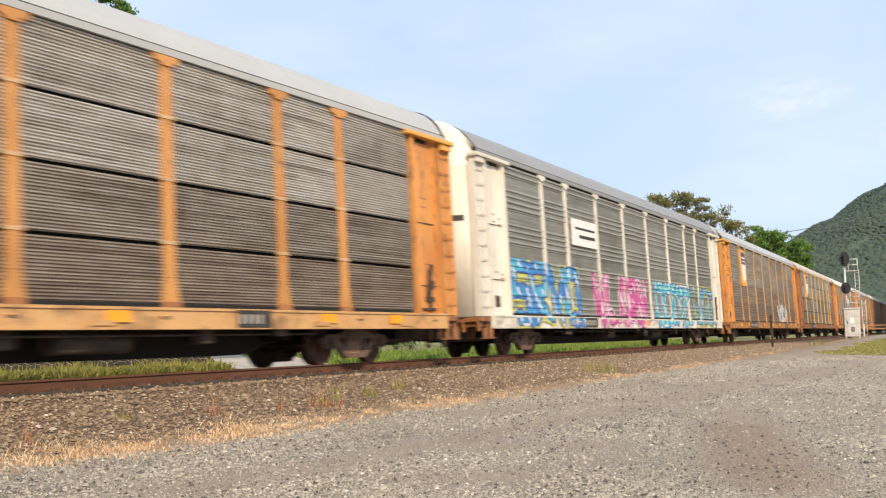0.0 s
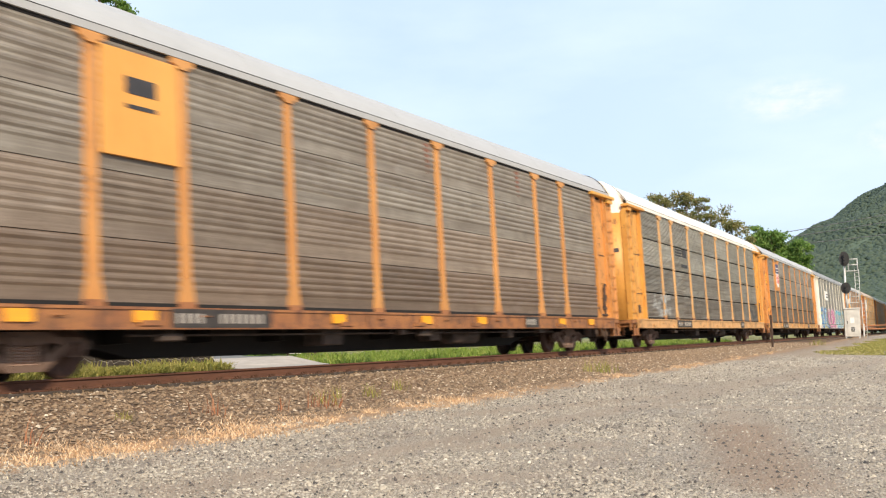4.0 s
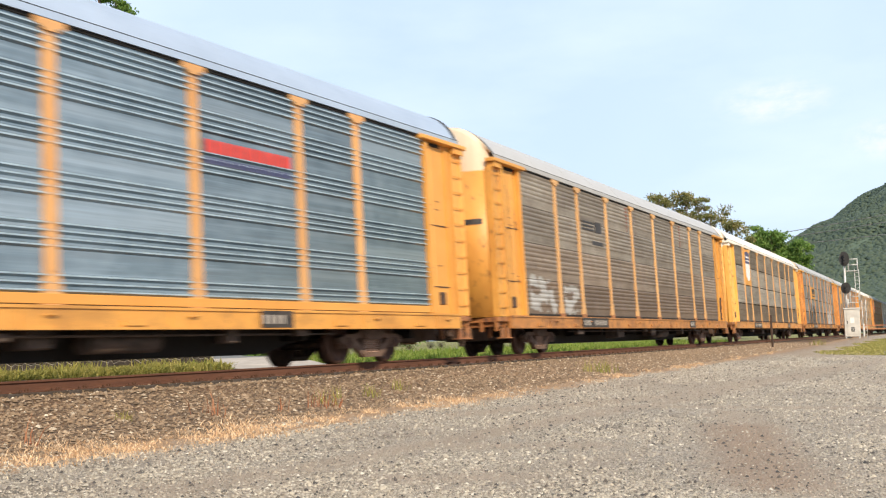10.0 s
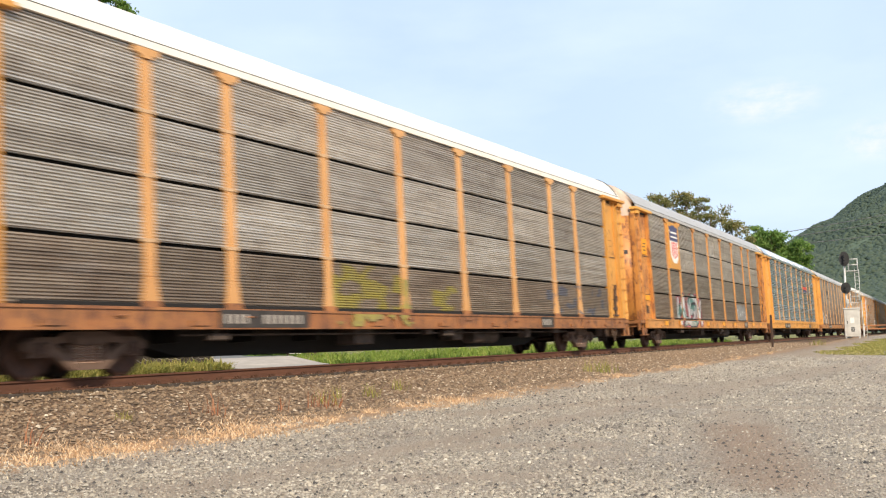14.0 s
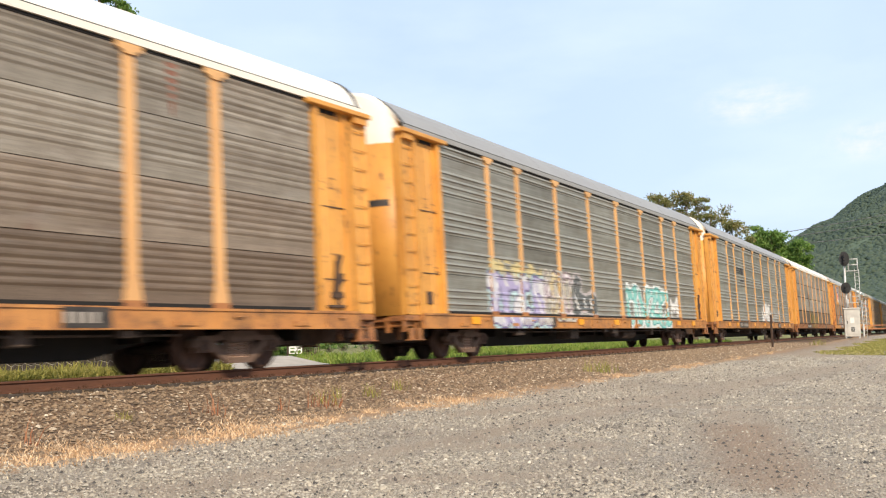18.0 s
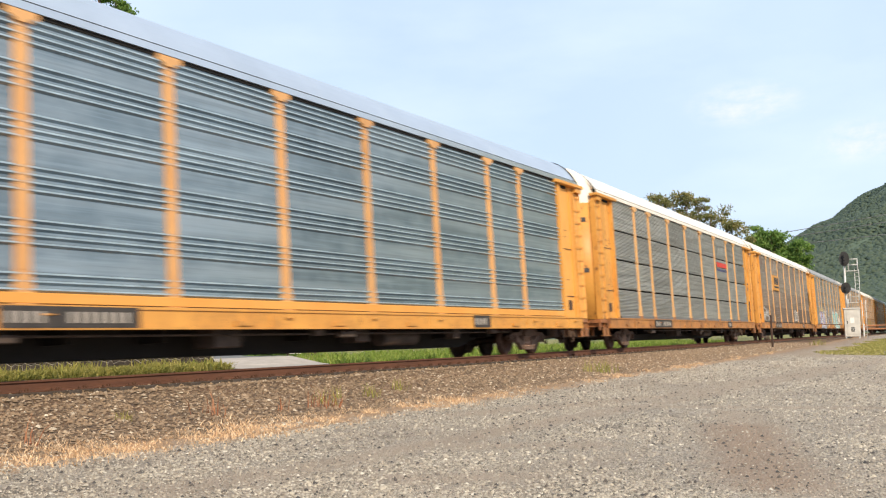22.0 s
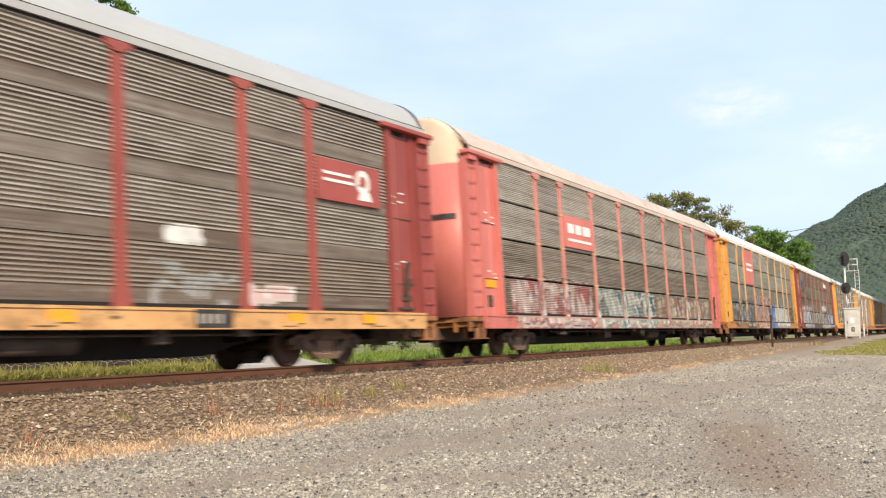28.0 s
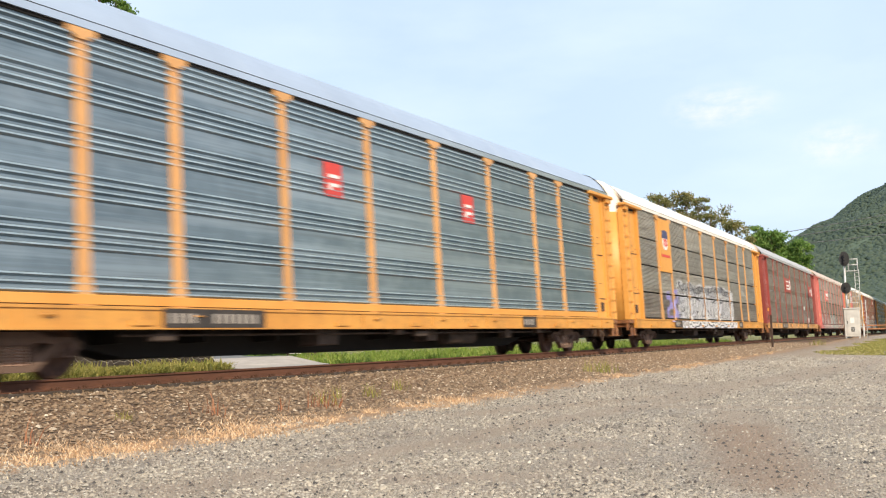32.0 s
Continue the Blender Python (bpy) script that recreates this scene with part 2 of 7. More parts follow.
SHEET_LIGHT = sheet("light_sheet", (0.53, 0.54, 0.51), (0.445, 0.455, 0.43), (0.32, 0.31, 0.28), dirt_sheen_lo=0.58, dirt_sheen_hi=0.88, scuff=0.3)
SHEET_SAGE = sheet("sage_sheet", (0.355, 0.35, 0.31), (0.29, 0.283, 0.247), (0.20, 0.17, 0.132), holes=False, lines=0.35)
# the third colour is no grime here: pale bands paint reflections on teal
SHEET_TEAL = sheet("teal_sheet", (0.255, 0.325, 0.365), (0.175, 0.232, 0.268), (0.385, 0.455, 0.49), metal=0.45, rough=0.27, holes=False, dirt_sheen_lo=0.5, dirt_sheen_hi=0.8, bands=0.7)
# bright rib faces on teal: the light they catch put into the colour
RIB_SHEEN = shaded("teal_rib_sheen", (0.46, 0.56, 0.60), (0.27, 0.345, 0.385), 3.0, rough=0.35, metal=0.4)
BLACK = shaded("underframe_black", (0.013, 0.011, 0.010), (0.022, 0.018, 0.015), 3.0, rough=0.85)
STEEL = shaded("dusty_cast_steel", (0.17, 0.108, 0.078), (0.105, 0.068, 0.05), 4.0, rough=0.85, relief=0.01)
WHEEL = shaded("wheel_steel", (0.11, 0.055, 0.036), (0.06, 0.034, 0.025), 6.0, rough=0.75, metal=0.2)
TREAD = shaded("worn_rail_head", (0.32, 0.29, 0.27), (0.24, 0.20, 0.18), 5.0, rough=0.35, metal=0.8)
RAIL = shaded("rusty_rail", (0.125, 0.052, 0.028), (0.088, 0.036, 0.02), 7.0, rough=0.9, relief=0.004, stretch=(0.3, 1, 1))
MARK_BLACK = shaded("black_marking", (0.025, 0.025, 0.028), (0.05, 0.045, 0.045), 6.0, rough=0.6)
MARK_WHITE = shaded("white_marking", (0.80, 0.79, 0.76), (0.66, 0.64, 0.60), 6.0, rough=0.6)
MARK_RED = shaded("red_marking", (0.62, 0.06, 0.045), (0.50, 0.05, 0.04), 6.0, rough=0.5)
MARK_BLUE = shaded("navy_marking", (0.05, 0.06, 0.14), (0.08, 0.08, 0.16), 6.0, rough=0.5)
REFLECT = shaded("orange_reflector", (0.86, 0.38, 0.02), (0.80, 0.32, 0.02), 8.0, rough=0.3)
# near-black that stands for shade in gaps, openings and the unlit inside
DARK = shaded("void_shade", (0.008, 0.007, 0.006), (0.012, 0.010, 0.009), 3.0, rough=0.9)
# paler than the sage sheet: the ribs' highlight is painted in
SAGE_RIB = shaded("sage_rib_highlight", (0.39, 0.395, 0.365), (0.31, 0.315, 0.29), 4.0, rough=0.45, metal=0.2)
PEACH = paint("peach_post_paint", (0.66, 0.37, 0.15), (0.55, 0.28, 0.10), amount=0.66)
GRIMY = paint("grimy_orange_paint", (0.54, 0.25, 0.07), (0.39, 0.165, 0.052), amount=0.53, rust=(0.18, 0.08, 0.04))
SCUFF = paint("scuffed_post_band", (0.62, 0.42, 0.24), (0.52, 0.31, 0.15), amount=0.6)
SHEET_DUN = sheet("dun_sheet", (0.43, 0.375, 0.295), (0.34, 0.29, 0.225), (0.19, 0.145, 0.10), scuff=0.35, rust=0.5)
RIB_BROWN = shaded("worn_brown_rib", (0.34, 0.30, 0.25), (0.24, 0.20, 0.16), 5.0, rough=0.5, metal=0.2, stretch=(0.3, 1, 3))
RIB_WORN = shaded("worn_bright_rib", (0.48, 0.45, 0.40), (0.29, 0.255, 0.21), 5.0, rough=0.4, metal=0.3, stretch=(0.3, 1, 3))
SALMON = paint("faded_oxide_paint", (0.40, 0.15, 0.10), (0.32, 0.10, 0.07), amount=0.66)
SHEET_TAN = sheet("tan_sheet", (0.50, 0.435, 0.355), (0.41, 0.35, 0.28), (0.22, 0.155, 0.11), scuff=0.35, rust=0.8)
SHEET_PALE = sheet("pale_sheet", (0.60, 0.59, 0.56), (0.48, 0.47, 0.44), (0.24, 0.205, 0.175), scuff=0.8, rust=0.5, dirt_sheen_lo=0.5)
ROOF_DULL = paint("dull_grey_roof", (0.30, 0.30, 0.295), (0.27, 0.27, 0.265), amount=0.9, rust=(0.2, 0.18, 0.16))
SHEET_BANDED = sheet("banded_sheet", (0.30, 0.245, 0.19), (0.245, 0.195, 0.148), (0.165, 0.115, 0.078), bands=0.9, scuff=0.3, rust=0.6, dirt_sheen_lo=0.5)
REDPOST = paint("faded_maroon_paint", (0.36, 0.085, 0.06), (0.28, 0.06, 0.045), amount=0.7)
FADED_YELLOW = paint("sun_faded_yellow_paint", (0.80, 0.46, 0.13), (0.70, 0.36, 0.085), amount=0.68)
SHEET_GREY_TOP = sheet("grey_upper_sheet", (0.62, 0.59, 0.515), (0.50, 0.475, 0.41), (0.30, 0.25, 0.205), scuff=0.7, rust=0.3, dirt_sheen_lo=0.54, dirt_sheen_hi=0.85)
SHEET_TAN_TOP = sheet("tan_upper_sheet", (0.70, 0.635, 0.545), (0.57, 0.51, 0.435), (0.27, 0.205, 0.155), scuff=0.7, rust=0.45, dirt_sheen_lo=0.52, dirt_sheen_hi=0.82)
SPRING = shaded("dusty_spring_steel", (0.33, 0.22, 0.165), (0.22, 0.14, 0.10), 5.0, rough=0.8)
PINK_POST = paint("pale_red_paint", (0.60, 0.25, 0.21), (0.50, 0.19, 0.155), amount=0.68)
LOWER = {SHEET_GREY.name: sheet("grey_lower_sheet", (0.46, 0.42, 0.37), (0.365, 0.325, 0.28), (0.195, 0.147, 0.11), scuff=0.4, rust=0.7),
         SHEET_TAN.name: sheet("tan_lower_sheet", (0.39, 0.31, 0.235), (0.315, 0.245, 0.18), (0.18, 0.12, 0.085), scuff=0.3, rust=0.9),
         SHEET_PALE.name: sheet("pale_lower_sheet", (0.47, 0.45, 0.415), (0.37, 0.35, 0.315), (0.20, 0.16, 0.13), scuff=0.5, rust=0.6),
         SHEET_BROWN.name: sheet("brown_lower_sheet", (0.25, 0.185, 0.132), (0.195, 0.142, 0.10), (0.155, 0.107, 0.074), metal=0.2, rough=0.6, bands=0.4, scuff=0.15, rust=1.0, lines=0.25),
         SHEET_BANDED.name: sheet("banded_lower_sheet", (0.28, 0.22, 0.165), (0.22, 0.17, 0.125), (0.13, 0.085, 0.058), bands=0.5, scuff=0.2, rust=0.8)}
UPPER = {SHEET_BROWN.name: SHEET_BROWN_TOP, SHEET_GREY.name: SHEET_GREY_TOP, SHEET_TAN.name: SHEET_TAN_TOP}
PLATE = shaded("grimy_plate", (0.028, 0.024, 0.021), (0.055, 0.045, 0.038), 6.0, rough=0.6)
PLATE_INK = shaded("dirty_white_ink", (0.46, 0.42, 0.37), (0.30, 0.27, 0.23), 6.0, rough=0.6)
SOILED = paint("soiled_orange_paint", (0.42, 0.18, 0.058), (0.29, 0.115, 0.046), amount=0.5, rust=(0.15, 0.065, 0.035))
BAND_GREY = shaded("dark_grey_band", (0.17, 0.17, 0.165), (0.12, 0.12, 0.115), 5.0, rough=0.6)
LEMON = paint("lemon_yellow_paint", (0.82, 0.47, 0.125), (0.72, 0.375, 0.085), amount=0.64)
CREAM_CAP = paint("cream_hood_paint", (0.68, 0.56, 0.42), (0.60, 0.46, 0.32), amount=0.66, rust=(0.34, 0.16, 0.09))
GEAR = shaded("grimy_gear", (0.05, 0.036, 0.028), (0.10, 0.07, 0.053), 5.0, rough=0.85)
GRIME = shaded("brown_grime", (0.05, 0.031, 0.022), (0.09, 0.055, 0.037), 5.0, rough=0.9)
FADED_INK = shaded("faded_brown_ink", (0.26, 0.12, 0.04), (0.34, 0.17, 0.06), 6.0, rough=0.6)
ORANGE_END = paint("rust_streaked_orange_paint", (0.66, 0.30, 0.08), (0.52, 0.21, 0.055), amount=0.53)
BLOTCHED_END = paint("blotched_orange_paint", (0.66, 0.30, 0.07), (0.43, 0.165, 0.042), amount=0.475, rust=(0.20, 0.08, 0.037))
MAROON_END = paint("dark_maroon_paint", (0.32, 0.068, 0.055), (0.24, 0.048, 0.04), amount=0.66)
YELLOW_END = paint("rust_streaked_yellow_paint", (0.70, 0.35, 0.075), (0.56, 0.255, 0.055), amount=0.555)
RUST_RUN = shaded("rust_run", (0.20, 0.082, 0.055), (0.24, 0.13, 0.095), 5.0, rough=0.9)
SPRAY = {}


def spray(c):
    """Spray paint of one colour, thin and uneven."""
    if c not in SPRAY:
        SPRAY[c] = shaded("spray_paint", c, tuple(0.72 * v + 0.04 for v in c), 5.0, rough=0.55)
    return SPRAY[c]


# ---------------------------------------------------------------- car carrier wagons
HALF = 11.98                        # half length of the sides between the end bays
POSTS = (-9.22, -7.27, -4.39, -1.46, 1.46, 4.39, 7.27, 9.22)
EDGES = (-HALF, *POSTS, HALF)
EAVE, FLOOR, SILL = 5.20, 1.02, 0.69
ROWS = 4
FACE = 1.46                         # outer face of the side sheets
WHEEL_R = 0.42


def roof_z(y):
    return EAVE + 0.05 + 0.93 * (1 - (abs(y) / 1.53) ** 3.0)


RIB_Z = [0.08, 0.19, 0.30, 0.41, 0.83, 0.94, 1.05, 1.16, 1.58, 1.69, 1.80, 1.91, 2.33, 2.44, 2.55, 2.66, 3.05, 3.16, 3.27, 3.38, 3.70, 3.81, 3.92, 4.03]


def layout(kind):
    """Rows of sheets up the side, and the open joint between them."""
    return (ROWS, 0.062) if kind == "rows" else (ROWS, 0.014) if kind in ("fine", "tight") else (1, 0.0)


def profile(kind, height):
    """Section of a side sheet: height, depth (0 at the face, less is proud) and whether the strip above is a rib."""
    prof = [(0.0, 0.0, 0)]
    if kind == "radial":
        for r in RIB_Z:
            prof += [(r - 0.040, 0.0, 0), (r - 0.008, -0.045, 1), (r + 0.016, -0.045, 0), (r + 0.03, 0.0, 0)]
        prof.append((height, 0.0, 0))
    elif kind == "broad":
        for i in range(26):
            r = (i + 0.5) * height / 26
            if i % 6 == 5:
                prof += [(r + 0.05, 0.0, 0), (r + 0.054, 0.02, 0), (r + 0.066, 0.02, 0), (r + 0.07, 0.0, 0)]
            elif i % 6 != 4:
                prof += [(r - 0.05, 0.0, 0), (r - 0.022, -0.03, 1), (r + 0.018, -0.03, 0), (r + 0.045, 0.0, 0)]
        prof.append((height, 0.0, 0))
    elif kind == "tight":
        # a flat strip at the foot of the sheet, ten narrow ribs above it
        q = 0.72 * height / 10
        for i in range(10):
            z = 0.28 * height + i * q
            prof += [(z, 0.0, 0), (z + 0.30 * q, -0.022, 1), (z + 0.66 * q, -0.022, 0), (z + 0.92 * q, 0.004, 0)]
        prof.append((height, 0.0, 0))
    elif kind == "fine":
        # a flat strip at the foot of the sheet, six ribs above it
        q = 0.76 * height / 6
        for i in range(6):
            z = 0.24 * height + i * q
            prof += [(z, 0.0, 0), (z + 0.32 * q, -0.019, 1), (z + 0.60 * q, -0.019, 0), (z + 0.92 * q, 0.002, 0)]
        prof.append((height, 0.0, 0))
    else:
        q = height / 19
        prof = []
        for i in range(19):
            z = i * q
            prof += [(z, 0.017, 0), (z + 0.16 * q, 0.017, 0), (z + 0.40 * q, -0.012, 0), (z + 0.84 * q, -0.012, 0)]
        prof.append((height, 0.012, 0))
    return prof


def panel_mesh(width, height, kind):
    """One side sheet, lower left corner at the origin, ribs run lengthwise."""
    prof = profile(kind, height)
    v, f, mi = [], [], []
    for z, y, _ in prof:
        v += [(0.0, y, z), (width, y, z)]
    for i in range(len(prof) - 1):
        f.append((2 * i, 2 * i + 1, 2 * i + 3, 2 * i + 2))
        mi.append(prof[i][2])
    k = len(v)
    v += [(0.0, 0.06, 0.0), (width, 0.06, 0.0), (width, 0.06, height), (0.0, 0.06, height)]
    f += [(k, k + 3, k + 2, k + 1), (0, k, k + 1, 1), (2 * len(prof) - 2, 2 * len(prof) - 1, k + 2, k + 3)]
    me = mesh("panel", v, f)
    return me, mi + [0, 0, 0]


PANELS = {}


def panel(width, height, kind, mat):
    key = (round(width, 2), round(height, 2), kind, mat.name)
    if key not in PANELS:
        me, mi = panel_mesh(width, height, kind)
        me.materials.append(mat)
        if kind in ("radial", "broad") or mat.name.startswith("banded"):
            me.materials.append(RIB_SHEEN if kind == "radial" else SAGE_RIB if kind == "broad" else RIB_WORN if mat is SHEET_BANDED else RIB_BROWN)
            me.polygons.foreach_set("material_index", mi)
        PANELS[key] = me
    return PANELS[key]


SHARED = {}


def shared(key, build, mat):
    """One mesh for alike parts in one material."""
    k = (key, mat.name)
    if k not in SHARED:
        bm = build()
        me = bpy.data.meshes.new(key)
        bm.to_mesh(me)
        bm.free()
        me.materials.append(mat)
        SHARED[k] = me
    return SHARED[k]


def post_bm():
    bm = bmesh.new()
    for x0, x1, y0, y1, z0, z1 in ((-0.125, 0.125, -1.488, -1.44, 1.5, 5.02), (-0.06, 0.06, -1.50, -1.488, 1.52, 5.0)):
        box(bm, x0, x1, y0, y1, z0, z1)
    prism(bm, [(-0.21, 0.98), (0.21, 0.98), (0.19, 1.1), (0.125, 1.5), (-0.125, 1.5), (-0.19, 1.1)], -1.50, -1.44)
    prism(bm, [(-0.125, 5.02), (0.125, 5.02), (0.15, 5.07), (0.27, 5.105), (0.27, 5.19), (-0.27, 5.19), (-0.27, 5.105), (-0.15, 5.07)], -1.53, -1.44)
    bmesh.ops.recalc_face_normals(bm, faces=bm.faces)
    return bm


def band_bm():
    return boxes((-0.16, 0.16, -1.507, -1.45, 0.0, 0.055))


def sill_bm():
    bm = boxes((-13.2, 13.2, -1.56, -1.44, SILL, FLOOR), (-13.2, 13.2, -1.585, -1.555, FLOOR - 0.035, FLOOR + 0.01), (-13.15, 13.15, -1.585, -1.44, SILL - 0.01, SILL + 0.03))
    for x in (-11.2, -8.2, -2.8, 0.1, 2.9, 8.3, 11.3):
        box(bm, x - 0.22, x + 0.22, -1.60, -1.555, SILL + 0.05, SILL + 0.13)
        box(bm, x + 0.75, x + 0.79, -1.575, -1.555, SILL + 0.03, FLOOR - 0.04)
        tube(bm, (x + 1.15, -1.60, FLOOR - 0.13), (x + 1.35, -1.60, FLOOR - 0.13), 0.016, 6)
    return bm


def roof_end(y):
    """How far the roof reaches over the rounded end."""
    return 13.86 - 0.24 * min(abs(y) / 1.53, 1.0) ** 4


def roof_bm():
    """Arched roof sheets with low lap seams and an eave strip."""
    bm = bmesh.new()
    ys = [-1.53, -1.5, -1.42, -1.3, -1.15, -0.95, -0.7, -0.4, 0.0, 0.4, 0.7, 0.95, 1.15, 1.3, 1.42, 1.5, 1.53]
    xs = [-13.62]
    for i in range(9):
        x = -13.2 + (i + 1) * 2.64
        xs += [x - 0.03, x - 0.028, x + 0.028, x + 0.03] if i < 8 else [13.62]
    rings = []
    for i, x in enumerate(xs):
        d = 0.007 if 0 < i < len(xs) - 1 and i % 4 in (2, 3) else 0.0
        rings.append([bm.verts.new((math.copysign(roof_end(y), x) if abs(x) > 13.5 else x, y, roof_z(y) + d)) for y in ys])
    for i, (a, b) in enumerate(zip(rings, rings[1:])):
        for j in range(len(ys) - 1):
            f = bm.faces.new((a[j], b[j], b[j + 1], a[j + 1]))
            f.smooth = False
    return bm


def eave_bm():
    return boxes((-13.60, 13.60, -1.535, -1.47, EAVE, EAVE + 0.12))


def end_line(pull=1.0):
    """The rounded end in plan, from the near corner to the far one: x, y."""
    n = 8
    quarter = [(13.55 + 0.42 * math.sin(i * math.pi / 2 / n), -0.62 - 0.76 * math.cos(i * math.pi / 2 / n)) for i in range(n + 1)]
    middle = [(13.97, -0.31), (13.97, 0.0), (13.97, 0.31)]
    return [(x - (1 - pull), y * pull) for x, y in quarter + middle + [(x, -y) for x, y in reversed(quarter)]]


def cap_bm():
    """The hood over the end doors, rounded in plan like them, at the +x end."""
    bm = bmesh.new()
    rings = []
    plan_line = end_line(0.985)
    ends = [roof_z(1.06 * y) - 0.05 - 0.05 * (x - 13.5) / 0.45 for x, y in plan_line]
    for inset, level in ((0.0, 0.0), (0.0, 1.0), (0.10, 1.04), (0.30, 1.07)):
        ring_ = []
        for (x, y), top in zip(plan_line, ends):
            z = 4.87 + (top - 4.87) * level
            ring_.append(bm.verts.new((x + (roof_end(y) - x) * inset, y * (1 + 0.03 * inset), min(z, roof_z(y) + 0.012))))
        rings.append(ring_)
    rings.append([bm.verts.new((roof_end(y), y * 1.075, roof_z(y * 1.075) + 0.012)) for x, y in plan_line])
    for a, b in zip(rings, rings[1:]):
        for j in range(len(a) - 1):
            f = bm.faces.new((a[j], b[j], b[j + 1], a[j + 1]))
            f.smooth = True
    bmesh.ops.recalc_face_normals(bm, faces=bm.faces)
    return bm


def rim_bm():
    """The dark lap seam where the hood meets the roof, +x end."""
    bm = bmesh.new()
    ys = [-1.53 + 0.1275 * i for i in range(25)]
    a = [bm.verts.new((roof_end(y) - 0.15, y, roof_z(y) + 0.012)) for y in ys]
    b = [bm.verts.new((roof_end(y) - 0.04, y, roof_z(y) + 0.016)) for y in ys]
    c = [bm.verts.new((roof_end(y) - 0.04, y, roof_z(y) - 0.03)) for y in ys]
    for p, q in ((a, b), (b, c)):
        for j in range(24):
            bm.faces.new((p[j], q[j], q[j + 1], p[j + 1]))
    return bm


def door_bm():
    """The pair of end door leaves, bent round the corners."""
    bm = bmesh.new()
    slab(bm, end_line() + [(13.30, 1.38), (13.30, -1.38)], 1.0, 4.90)
    bmesh.ops.recalc_face_normals(bm, faces=bm.faces)
    for f in bm.faces:
        f.smooth = abs(f.normal.z) < 0.5
    return bm


def slot_bm():
    """The dark slot across the doors, bent with them."""
    bm = bmesh.new()
    outer = [p for p in end_line(1.008) if abs(p[1]) < 1.2]
    inner = [p for p in end_line(0.985) if abs(p[1]) < 1.2]
    slab(bm, outer + inner[::-1], 0.0, 0.15)
    bmesh.ops.recalc_face_normals(bm, faces=bm.faces)
    return bm


def end_panel_bm():
    """The recessed side sheet of an end bay with its two flanges, one bent shape, near side, +x end."""
    bm = bmesh.new()
    slab(bm, [(HALF - 0.02, -1.35), (HALF - 0.02, -1.53), (HALF + 0.12, -1.53), (HALF + 0.12, -1.41), (12.34, -1.41), (12.36, -1.43), (12.45, -1.43), (12.47, -1.41), (13.02, -1.41), (13.02, -1.47), (13.12, -1.47), (13.12, -1.35)], 1.02, EAVE - 0.02)
    bmesh.ops.recalc_face_normals(bm, faces=bm.faces)
    return bm


def stencil_bm():
    return boxes((12.13, 12.31, -1.416, -1.409, 0.0, 0.033))


def latch_bm():
    bm = boxes((12.5, 12.78, -1.44, -1.405, 1.25, 1.55), bevel=0.02)
    return bm


def corner_bm():
    """The corner column, a channel with outer flanges, near side, +x end."""
    bm = bmesh.new()
    slab(bm, [(13.22, -1.30), (13.22, -1.49), (13.28, -1.49), (13.29, -1.45), (13.72, -1.45), (13.74, -1.49), (13.80, -1.49), (13.80, -1.30)], 1.0, 4.98)
    bmesh.ops.recalc_face_normals(bm, faces=bm.faces)
    return bm


def rung_bm():
    """One bent grab iron of the end ladder."""
    bm = bmesh.new()
    slab(bm, [(13.31, -1.44), (13.31, -1.515), (13.72, -1.515), (13.72, -1.44), (13.705, -1.44), (13.705, -1.50), (13.325, -1.50), (13.325, -1.44)], 0.0, 0.018)
    bmesh.ops.recalc_face_normals(bm, faces=bm.faces)
    return bm


def beam_bm():
    bm = boxes((HALF - 0.25, 13.86, -1.62, -1.34, 5.11, 5.21), bevel=0.012)
    box(bm, 13.3, 13.77, -1.57, -1.34, 4.97, 5.11)
    return bm


def step_bm():
    """The sill step: two wide straps and a tread, near side, +x end."""
    bm = boxes((13.20, 13.40, -1.49, -1.46, 0.44, 0.70), (13.56, 13.78, -1.49, -1.46, 0.44, 0.70), bevel=0.006)
    box(bm, 13.12, 13.82, -1.52, -1.40, 0.425, 0.45)
    return bm


def end_sill_bm():
    """The stepped end sill with its hangers, +x end."""
    bm = boxes((13.21, 13.86, -1.47, 1.47, 0.86, 0.985), (13.40, 13.76, -1.36, 1.36, 0.74, 0.86), bevel=0.015)
    for y in (-1.38, -0.95, 0.95, 1.38):
        box(bm, 13.28, 13.35, y - 0.04, y + 0.04, 0.46, 0.87)
        box(bm, 13.74, 13.86, y - 0.03, y + 0.03, 0.62, 0.90)
    box(bm, 13.28, 13.62, -1.44, -1.36, 0.44, 0.49)
    return bm


def buffer_bm():
    """Draft gear housing, coupler, its lever and hoses, +x end."""
    bm = boxes((11.2, 13.3, -0.42, 0.42, 0.42, 0.74), (13.3, 13.95, -0.42, 0.42, 0.46, 0.98), (13.95, 14.12, -0.16, 0.16, 0.60, 0.94), (14.03, 14.29, -0.26, 0.2, 0.55, 0.97), bevel=0.015)
    tube(bm, (13.88, -1.45, 0.66), (14.02, -0.4, 0.72), 0.02, 6)
    tube(bm, (13.88, -1.45, 0.66), (13.88, -1.45, 0.40), 0.02, 6)
    for y in (-0.45, 0.5):
        for i in range(5):
            a, b = i / 5, (i + 1) / 5
            tube(bm, (13.9 + 0.37 * a, y, 0.62 - 0.34 * math.sin(math.pi * a * 0.9)), (13.9 + 0.37 * b, y, 0.62 - 0.34 * math.sin(math.pi * b * 0.9)), 0.025, 6)
    return bm


